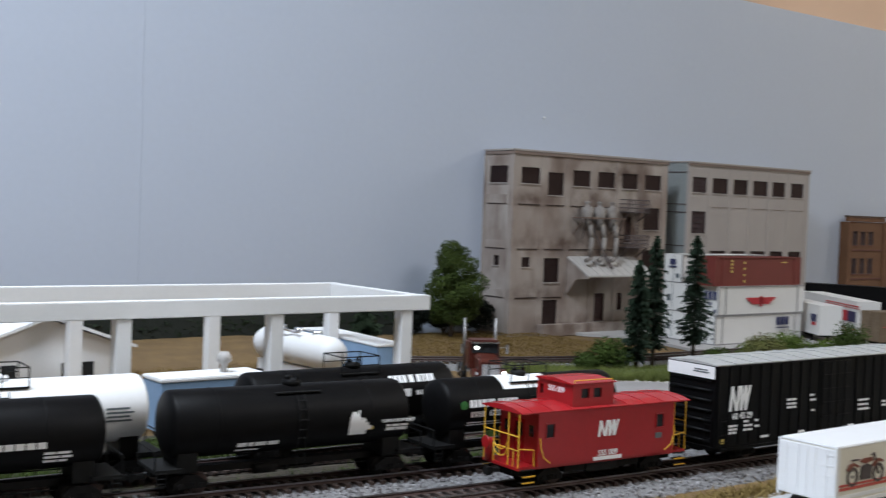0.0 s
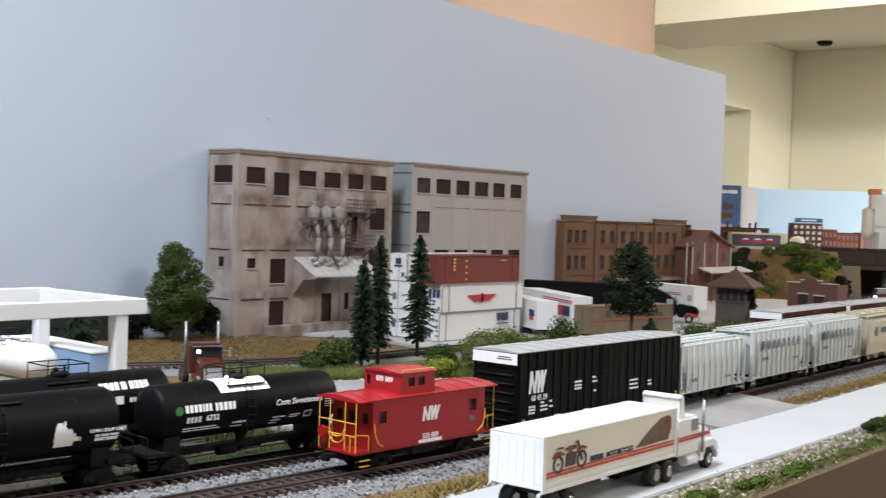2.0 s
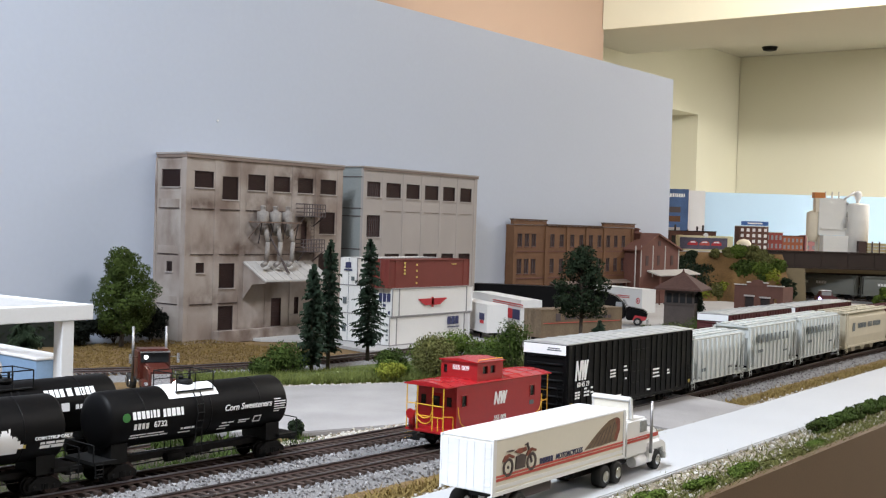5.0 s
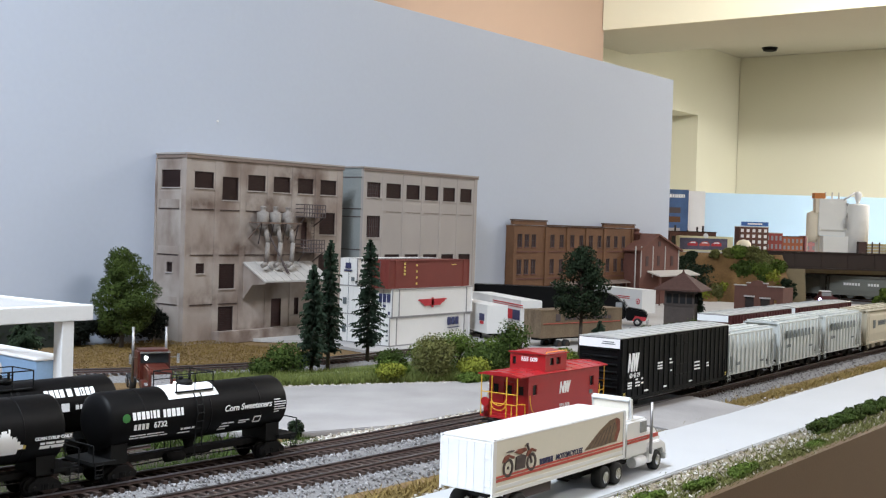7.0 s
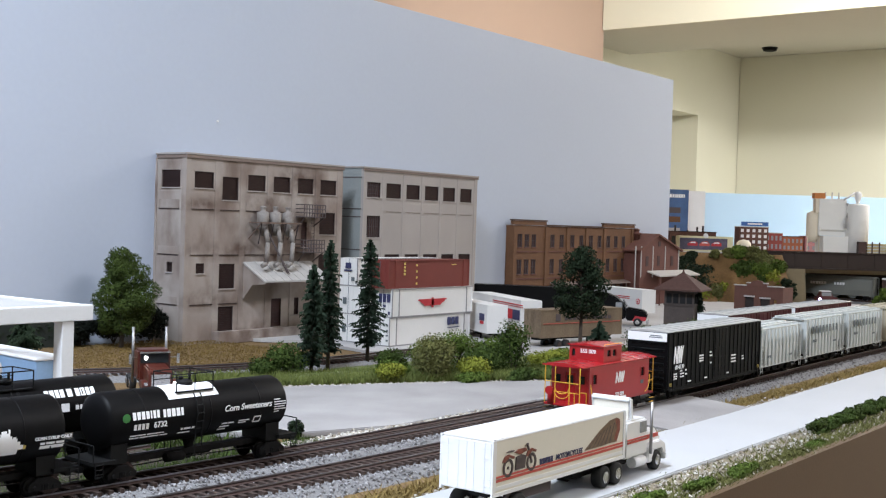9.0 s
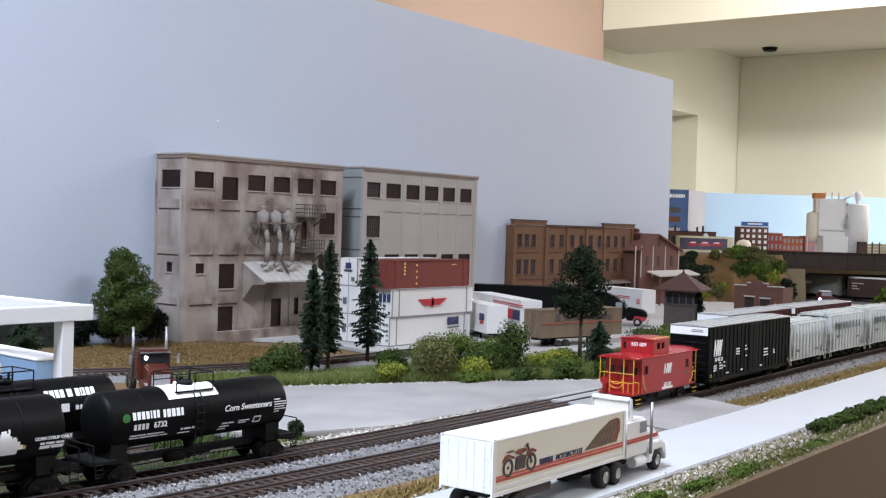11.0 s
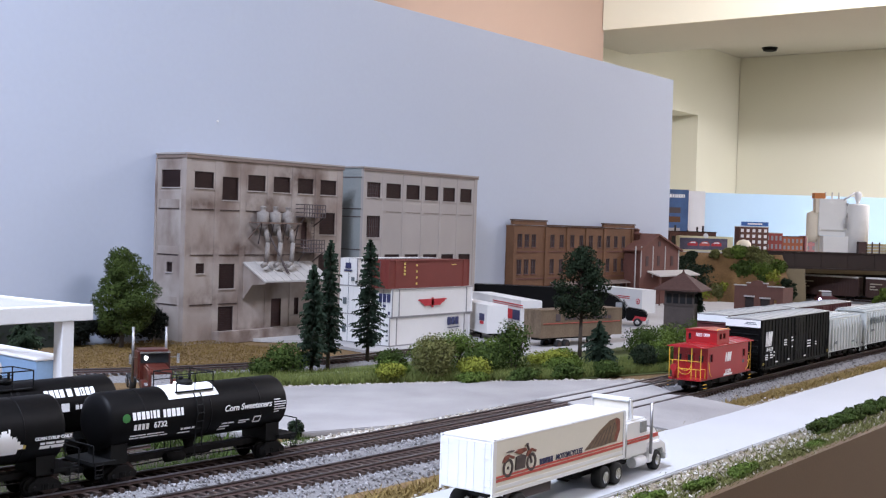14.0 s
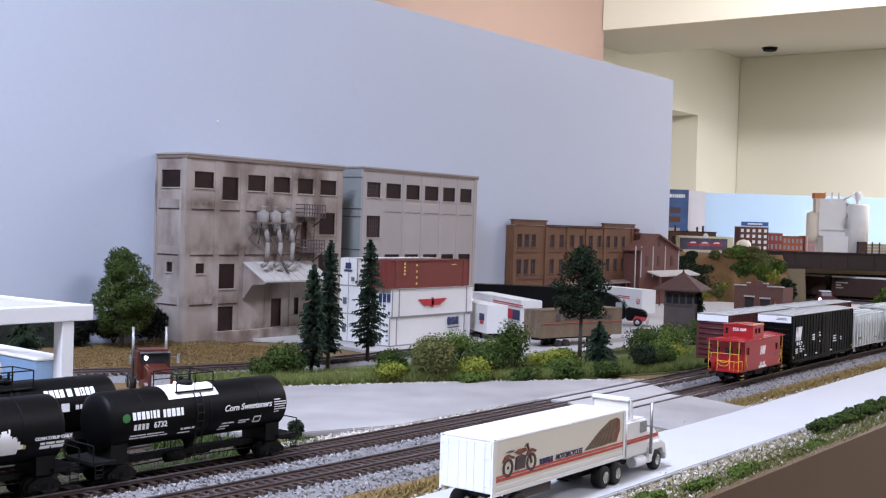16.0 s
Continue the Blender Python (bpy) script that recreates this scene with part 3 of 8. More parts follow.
def bank():
    t = random.random()
    x = 0.70 + 0.85 * t
    lo = 0.735 - 0.55 * (x - 0.74) if x < 1.0 else max(0.536, 0.590 - 0.30 * (x - 1.0))
    return x, lo + 0.004 + random.random() ** 1.4 * 0.085, -0.007


bm = B()
rows = []
for i in range(41):
    x = 0.66 + 0.95 * i / 40
    lo = 0.738 - 0.55 * (x - 0.74) if x < 1.0 else max(0.534, 0.590 - 0.30 * (x - 1.0))
    hi = 0.80 if x < 0.95 else 0.80 - 0.22 * (x - 0.95)
    rows.append([bm.verts.new((x, lo + (hi - lo) * k / 6, -0.0084 + 0.006 * math.sin(math.pi * k / 6) + 0.003 * noise.noise((x * 30, k * 0.9, 3)) * (0 < k < 6))) for k in range(7)])
for a, b in zip(rows, rows[1:]):
    for k in range(6):
        bm.faces.new((a[k], b[k], b[k + 1], a[k + 1])).smooth = True
single("green_bank", bm, BANK, "green scenic ground cover on the bank behind the lot", "ground", kind="structure")
tufts("weeds", 11000, lambda: (random.uniform(0.1, 0.575), random.choice((0.534, 0.538, 0.60, 0.625)) + random.gauss(0, 0.008), -0.0095), 0.003, 0.009, LEAF, "green weeds between the yard tracks", 0.5, 0.0007)
tufts("bank_grass", 46000, bank, 0.003, 0.0095, GRASS, "tall green grass on the bank behind the lot", 0.35, 0.0007)


# ---- rolling stock ----
def zigzag(bm, x0, z0, w, h, y, t=0.0002):
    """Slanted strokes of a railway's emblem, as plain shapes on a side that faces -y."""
    k = w / 10.0
    strokes = [((0, 0), (0.8, 1)), ((0.75, 1), (2.75, 0)), ((2.9, 0), (3.7, 1)), ((4.75, 1), (4.9, 0)), ((4.9, 0), (6.75, 1)), ((6.75, 1), (6.9, 0)), ((6.9, 0), (8.75, 1))]
    for i, (a, b) in enumerate(strokes):
        wd = 1.15 if i in (0, 2, 3, 5) else 1.0
        p = [(a[0], a[1]), (a[0] + wd, a[1]), (b[0] + wd, b[1]), (b[0], b[1])]
        e = 0.00001 * i
        prism(bm, [(x0 + q[0] * k, z0 + q[1] * h) for q in p], "y", y - t - e, y)
    return bm


WHEELSETS = []


def bogie(car, x, base=0.0105, m=None):
    """Sprung freight truck with two turning wheelsets."""
    m = m or RUSTBLK
    bm = B()
    for s in (-1, 1):
        y = s * 0.0118
        prism(bm, [(-base / 2 - 0.0035, 0.0035), (base / 2 + 0.0035, 0.0035), (base / 2 + 0.0035, 0.0062), (0.0035, 0.0098), (-0.0035, 0.0098), (-base / 2 - 0.0035, 0.0062)], "y", y - 0.0012, y + 0.0012)
        for k in (-0.0014, 0, 0.0014):
            cyl(bm, (k, y - s * -0.0012, 0.0036), (k, y - s * -0.0012, 0.0066), 0.0006, n=6)
        for k in (-1, 1):
            cyl(bm, (k * base / 2, y + s * 0.001, 0.0049), (k * base / 2, y + s * 0.0022, 0.0049), 0.0013, n=8)
    box(bm, -0.002, 0.002, -0.0115, 0.0115, 0.0058, 0.0095)
    tr = part("bogie", bm, m, car, "dark sprung truck frame", at=pose(x, 0, 0))
    for k in (-1, 1):
        w = B()
        cyl(w, (0, -0.0115, 0), (0, 0.0115, 0), 0.0009, n=8)
        for s in (-1, 1):
            cyl(w, (0, s * 0.0070, 0), (0, s * 0.0074, 0), 0.0055, n=18)
            cyl(w, (0, s * 0.0074, 0), (0, s * 0.0096, 0), 0.0048, 0.0046, n=18)
            for a in range(4):
                t = a * 1.571
                cyl(w, (0.0028 * math.cos(t), s * 0.0096, 0.0028 * math.sin(t)), (0.0028 * math.cos(t), s * 0.0099, 0.0028 * math.sin(t)), 0.0006, n=6)
        ws = part("wheelset", w, RUSTBLK if k < 0 else RAIL, tr, "blackened steel wheelset", at=pose(k * base / 2, 0, 0.0049))
        WHEELSETS.append((car, ws, k * base / 2))
    return tr


def couplers(car, half):
    for s in (-1, 1):
        bm = B()
        box(bm, min(s * half, s * (half + 0.0065)), max(s * half, s * (half + 0.0065)), -0.0014, 0.0014, 0.0075, 0.0098)
        box(bm, min(s * (half + 0.006), s * (half + 0.0092)), max(s * (half + 0.006), s * (half + 0.0092)), -0.0026, 0.0022, 0.0066, 0.0108)
        part("coupler", bm, FLATBLK, car, bevel=0.0004)


def ladder(bm, x, y, z0, z1, w, rungs, axis="x", r=0.00028):
    for s in (-1, 1):
        a = (x + s * w / 2, y) if axis == "x" else (x, y + s * w / 2)
        cyl(bm, (*a, z0), (*a, z1), r, n=5)
    for i in range(rungs):
        z = z0 + (z1 - z0) * (i + 0.5) / rungs
        a, b = ((x - w / 2, y), (x + w / 2, y)) if axis == "x" else ((x, y - w / 2), (x, y + w / 2))
        cyl(bm, (*a, z), (*b, z), r, n=5)
    return bm


def boxcar(label, length, width, top, body_m, roof_m, big=False, bottom=0.0105, group="cars of the moving train", ribs=22):
    car = thing("boxcar", pose(0, 0, 0), label, "boxcar", group)
    h, w = length / 2, width / 2
    part("body", box(B(), -h, h, -w, w, bottom, top - 0.001), body_m, car, bevel=0.0004)
    bm = B()
    prism(bm, [(-w - 0.0006, top - 0.001), (w + 0.0006, top - 0.001), (w + 0.0006, top - 0.0004), (0, top + 0.0009), (-w - 0.0006, top - 0.0004)], "x", -h - 0.0004, h + 0.0004)
    n = 13
    for i in range(1, n):
        x = -h + length * i / n
        prism(bm, [(-w - 0.0007, top - 0.0006), (w + 0.0007, top - 0.0006), (w + 0.0007, top), (0, top + 0.0014), (-w - 0.0007, top)], "x", x - 0.0006, x + 0.0006)
    part("roof", bm, roof_m, car, "ribbed sheet metal roof")
    doorx = (-0.008, 0.022) if big else (-0.011, 0.011)
    for s in (-1, 1):
        for i in range(ribs + 1):
            x = -h + 0.002 + (length - 0.004) * i / ribs
            if doorx[0] - 0.001 < x < doorx[1] + 0.001:
                continue
            part("side_post", box(B(), x - 0.0007, x + 0.0007, min(s * w, s * (w + 0.0007)), max(s * w, s * (w + 0.0007)), bottom + 0.0015, top - 0.002), body_m, car)
        n = 2 if big else 1
        for k in range(n):
            a = doorx[0] + (doorx[1] - doorx[0]) * k / n
            b = doorx[0] + (doorx[1] - doorx[0]) * (k + 1) / n
            bm = box(B(), a + 0.0004, b - 0.0004, min(s * w, s * (w + 0.0009)), max(s * w, s * (w + 0.0009)), bottom + 0.003, top - 0.003)
            for q in range(1, 5):
                z = bottom + 0.003 + (top - bottom - 0.006) * q / 5
                box(bm, a + 0.001, b - 0.001, min(s * (w + 0.0009), s * (w + 0.0013)), max(s * (w + 0.0009), s * (w + 0.0013)), z - 0.0005, z + 0.0005)
            d = part("door", bm, body_m, car)
            part("lock_rod", cyl(B(), ((a + b) / 2, s * (w + 0.0016), bottom + 0.003), ((a + b) / 2, s * (w + 0.0016), top - 0.003), 0.0003, n=5), body_m, d)
        bm = box(B(), -h + 0.004, h - 0.004, min(s * (w - 0.001), s * (w + 0.0003)), max(s * (w - 0.001), s * (w + 0.0003)), bottom - 0.0018, bottom)
        part("side_sill", bm, body_m, car)
        for x in (-h + 0.007, h - 0.007):
            part("ladder", ladder(B(), x, s * (w + 0.0012), bottom - 0.002, bottom + 0.018 if big else top - 0.004, 0.005, 5 if big else 9), body_m, car)
    for s in (-1, 1):
        bm = B()
        for i in range(7):
            z = bottom + 0.004 + (top - bottom - 0.014) * i / 6
            cyl(bm, (s * h, -w + 0.003, z), (s * h, w - 0.003, z), 0.0011, n=8)
        part("end_rib", bm, body_m, car)
        part("ladder", ladder(B(), s * (h + 0.0012), -w + 0.0045, bottom, bottom + 0.02, 0.005, 5, "y"), body_m, car)
        part("end_sill", box(B(), min(s * h, s * (h + 0.0015)), max(s * h, s * (h + 0.0015)), -w + 0.001, w - 0.001, bottom - 0.001, bottom + 0.0012), body_m, car)
    part("underframe", box(B(), -h + 0.004, h - 0.004, -0.004, 0.004, bottom - 0.0035, bottom), RUSTBLK, car)
    bx = h - 0.034 if big else h - 0.02
    bogie(car, -bx)
    bogie(car, bx)
    couplers(car, h)
    return car


def black_boxcar():
    L, w, top = 0.2106, 0.0183, 0.0595
    car = boxcar("black steel high cube boxcar with white end panel", L, 2 * w, top, BLACK, ROOFG, True)
    h = L / 2
    part("end_panel", box(B(), -h - 0.0016, -h - 0.0012, -w + 0.0004, w - 0.0004, top - 0.0085, top - 0.0014), LETTER, car, "white visibility panel on the car end")
    bm = B()
    for z, a, b in ((top - 0.0042, -0.013, -0.003), (top - 0.0056, -0.014, -0.002)):
        box(bm, -h - 0.0018, -h - 0.0016, a, b, z, z + 0.0007)
    part("end_lettering", bm, GREYLET, car)
    y = -w - 0.0009
    part("emblem", zigzag(B(), -h + 0.0105, 0.0318, 0.0195, 0.0145, y), LETTER, car, "white slanted railway emblem")
    lettering("car_number", "60 45 29", 0.0050, LETTER, car, SIDE(-h + 0.0225, y - 0.0001, 0.0285), "white car number")
    bm = B()
    for x, z, ws in ((-h + 0.011, 0.0225, (0.0035, 0.003)), (-h + 0.011, 0.0205, (0.0035, 0.003)), (-h + 0.011, 0.0185, (0.003, 0.003)),
                     (-h + 0.024, 0.0245, (0.004,)), (-h + 0.024, 0.022, (0.004, 0.003)), (-h + 0.024, 0.0195, (0.003, 0.004)), (-h + 0.034, 0.0245, (0.003,)), (-h + 0.034, 0.021, (0.004,)),
                     (-0.042, 0.0345, (0.004, 0.004)), (-0.042, 0.032, (0.003, 0.005)), (-0.042, 0.0298, (0.005, 0.003)), (-0.02, 0.036, (0.004,)), (-0.02, 0.033, (0.006,)), (-0.018, 0.0265, (0.003,)),
                     (0.03, 0.0295, (0.011,)), (0.03, 0.0265, (0.007, 0.003)), (0.03, 0.0236, (0.012,)), (0.056, 0.0270, (0.004,)), (0.056, 0.0245, (0.005,)), (-h + 0.04, 0.0142, (0.007,)), (-0.03, 0.0142, (0.006,)), (0.02, 0.0142, (0.006,))):
        bars(bm, x, z, ws, 0.0013, y)
    part("small_lettering", bm, LETTER, car, "rows of small white data lettering")
    for x in (-h + 0.004, h - 0.008):
        part("corner_mark", box(B(), x, x + 0.003, y - 0.0003, y, 0.0135, 0.0162), YELPRT, car, "yellow corner mark")
    return car


def caboose():
    car = thing("caboose", pose(0, 0, 0), "red steel cupola caboose with yellow handrails", "caboose", "cars of the moving train")
    w, b0, b1 = 0.0165, -0.0475, 0.0485
    bot, eave = 0.0118, 0.0398
    # sides with window holes, ends with doors
    for s in (-1, 1):
        holes = [(b0 + 0.005, b0 + 0.0105, 0.0265, 0.0335), (b1 - 0.0135, b1 - 0.008, 0.0265, 0.0335)]
        y0, y1 = (s * w, s * (w - 0.0012)) if s < 0 else (s * (w - 0.0012), s * w)
        side = part("side", wall_open(B(), b0, b1, bot, eave, y0, y1, holes), RED, car)
        for a, b, c, d in holes:
            fr = B()
            for q in ((a - 0.0006, b + 0.0006, c - 0.0006, c), (a - 0.0006, b + 0.0006, d, d + 0.0006), (a - 0.0006, a, c, d), (b, b + 0.0006, c, d)):
                box(fr, q[0], q[1], min(s * w, s * (w + 0.0004)), max(s * w, s * (w + 0.0004)), q[2], q[3])
            wf = part("window_frame", fr, RED, side)
            part("pane", box(B(), a, b, min(s * (w - 0.0008), s * (w - 0.0005)), max(s * (w - 0.0008), s * (w - 0.0005)), c, d), GLASS, side)
    for x, s in ((b0, -1), (b1, 1)):
        x0, x1 = (x, x + 0.0012) if s < 0 else (x - 0.0012, x)
        bm = B()
        box(bm, x0, x1, -w + 0.0013, -0.0045, bot, eave)
        box(bm, x0, x1, 0.0045, w - 0.0013, bot, eave)
        box(bm, x0, x1, -0.0045, 0.0045, 0.0345, eave)
        end = part("end_wall", bm, RED, car)
        dr = part("door", box(B(), x0 + 0.0003, x1 - 0.0003, -0.0044, 0.0044, bot, 0.0344), REDROOF, end)
        part("pane", box(B(), min(x0, x1) - 0.0001, max(x0, x1) + 0.0001, -0.0026, 0.0026, 0.0255, 0.0325), GLASS, dr)
        for yy in (-0.0105, 0.0105):
            part("pane", box(B(), x0 - 0.0002, x1 + 0.0002, yy - 0.002, yy + 0.002, 0.0265, 0.0325), GLASS, end)
    part("platform", box(B(), -0.0595, 0.0595, -w + 0.001, w - 0.001, bot - 0.0014, bot + 0.0004), RED, car, bevel=0.0003)
    prof = [(-w - 0.0012, eave), (w + 0.0012, eave), (w + 0.0012, eave + 0.0007), (w * 0.6, eave + 0.0022), (0, eave + 0.003), (-w * 0.6, eave + 0.0022), (-w - 0.0012, eave + 0.0007)]
    bm = prism(B(), prof, "x", -0.0595, 0.0595)
    rf = part("roof", bm, REDROOF, car, "bright red ribbed roof")
    for i in range(9):
        x = -0.052 + i * 0.013
        part("roof_rib", prism(B(), [(a * 1.003, z + (0.0003 if z > eave else 0)) for a, z in prof], "x", x - 0.0004, x + 0.0004), REDROOF, rf)
    # cupola
    cx0, cx1, cw, ct = -0.0245, 0.0040, 0.0150, 0.0530
    cup = B()
    for s in (-1, 1):
        y0, y1 = (-cw, -cw + 0.001) if s < 0 else (cw - 0.001, cw)
        wall_open(cup, cx0, cx1, eave + 0.001, ct, y0, y1, [(cx0 + 0.006, cx0 + 0.0115, 0.0455, 0.0505), (cx0 + 0.0145, cx0 + 0.020, 0.0455, 0.0505)])
    for x0, x1 in ((cx0, cx0 + 0.001), (cx1 - 0.001, cx1)):
        box(cup, x0, x1, -cw + 0.001, cw - 0.001, eave + 0.001, 0.0445)
        box(cup, x0, x1, -cw + 0.001, 0.0100, 0.0445, ct)
        box(cup, x0, x1, 0.0100, cw - 0.001, 0.0500, ct)
        box(cup, x0, x1, 0.0128, cw - 0.001, 0.0445, 0.0500)
    cu = part("cupola", cup, RED, car, "red roof cupola with windows")
    part("pane", box(B(), cx0 + 0.0013, cx1 - 0.0013, -cw + 0.0013, cw - 0.0013, 0.0452, 0.0508), GLASS, cu)
    part("cupola_roof", prism(B(), [(-cw - 0.001, ct), (cw + 0.001, ct), (cw + 0.001, ct + 0.0006), (0, ct + 0.0021), (-cw - 0.001, ct + 0.0006)], "x", cx0 - 0.0012, cx1 + 0.0012), REDROOF, cu)
    part("roof_grab", pipe(B(), [(cx0 + 0.001, -cw, ct + 0.0008), (cx0 + 0.001, -cw, ct + 0.002), (cx1 - 0.001, -cw, ct + 0.002), (cx1 - 0.001, -cw, ct + 0.0008)], 0.0003), YELLOW, cu)
    lettering("car_number", "555 009", 0.0042, LETTER, cu, END(cx0 - 0.0001, -0.0015, 0.0488), "white car number")
    part("emblem", zigzag(B(), -0.0075, 0.0245, 0.0155, 0.0085, -w - 0.0001), LETTER, car, "white slanted railway emblem")
    lettering("side_number", "555 009", 0.0042, LETTER, car, SIDE(0.0, -w - 0.0002, 0.0155), "white car number")
    part("white_bar", bars(B(), -0.010, 0.0118, (0.020,), 0.0020, -w - 0.0001), LETTER, car)
    part("data_plate", bars(B(), 0.0345, 0.0205, (0.005,), 0.003, -w - 0.0001), GREYLET, car)
    # smoke stack and end rails
    part("smoke_stack", lathe(B(), [(eave + 0.002, 0.0011), (eave + 0.007, 0.0011), (eave + 0.007, 0.0018), (eave + 0.008, 0.0014)], "z", (0.022, 0.007, 0), 10), RED, car)
    for s in (-1, 1):
        xe = s * 0.0590
        for yy in (-0.0150, -0.0062, 0.0062, 0.0150):
            part("rail_post", cyl(B(), (xe, yy, bot), (xe, yy, eave), 0.00038, n=6), YELLOW, car, "yellow end rail post")
        for z in (0.0208, 0.0280):
            part("rail_bar", cyl(B(), (xe, -0.0150, z), (xe, 0.0150, z), 0.00035, n=6), YELLOW, car)
        for yy in (-0.0106, 0.0106):
            part("rail_stay", cyl(B(), (xe, yy, 0.0208), (xe, yy, bot), 0.0003, n=6), YELLOW, car)
        bm = B()
        for a, z0 in ((0.006, 0.0240), (0.006, 0.0205)):
            pts = [(xe + s * 0.0006, a * math.sin(-1.57 + 3.14 * k / 8), z0 - 0.0045 * math.cos(-1.57 + 3.14 * k / 8)) for k in range(9)]
            pipe(bm, pts, 0.00035, 5)
        part("safety_chain", bm, YELLOW, car, "yellow hanging safety chain")
        part("brake_stand", cyl(B(), (xe + s * 0.001, 0.0095, bot), (xe + s * 0.001, 0.0095, 0.0235), 0.0022, n=10), RED, car)
        part("brake_wheel", lathe(B(), [(-0.0005, 0.0033), (0.0005, 0.0033)], "x", (xe + s * 0.0028, 0.0095, 0.0215), 14), RED, car)
        for sy in (-1, 1):
            st = B()
            x0, x1 = sorted((xe - s * 0.0095, xe - s * 0.0015))
            for z in (0.0040, 0.0072, 0.0104):
                box(st, x0, x1, min(sy * (w - 0.003), sy * (w + 0.0004)), max(sy * (w - 0.003), sy * (w + 0.0004)), z, z + 0.0005)
            steps = part("steps", st, FLATBLK, car, "black end steps")
            part("step_edge", box(box(B(), x0, x1, min(sy * (w + 0.0004), sy * (w + 0.0007)), max(sy * (w + 0.0004), sy * (w + 0.0007)), 0.004, 0.0047), x0, x1, min(sy * (w + 0.0004), sy * (w + 0.0007)), max(sy * (w + 0.0004), sy * (w + 0.0007)), 0.0072, 0.0079), YELLOW, steps)
            xs = b0 if s < 0 else b1
            part("grab_iron", pipe(B(), [(xs - s * 0.0005, sy * (w + 0.001), 0.027), (xs - s * 0.0008, sy * (w + 0.0014), 0.022), (xs - s * 0.003, sy * (w + 0.0014), 0.0165), (xs - s * 0.0075, sy * (w + 0.001), 0.0135)], 0.00035), YELLOW, car, "curved yellow grab iron")
            part("corner_rail", pipe(B(), [(xe, sy * 0.0150, 0.0218), (xs + s * 0.0015, sy * 0.0150, 0.0205), (xs + s * 0.0012, sy * 0.0150, bot)], 0.00038), YELLOW, car)
    part("underframe", box(box(B(), -0.056, 0.056, -0.006, 0.006, 0.0058, 0.0104), -0.026, 0.026, -0.0125, 0.0125, 0.0062, 0.0104), RUSTBLK, car)
    part("battery_box", box(B(), -0.012, 0.010, -0.0135, -0.006, 0.0052, 0.0103), FLATBLK, car, bevel=0.0004)
    part("air_tank", cyl(B(), (0.016, -0.009, 0.0078), (0.028, -0.009, 0.0078), 0.002, n=12), FLATBLK, car)
    bogie(car, -0.036, 0.0095)
    bogie(car, 0.036, 0.0095)
    couplers(car, 0.0595)
    return car


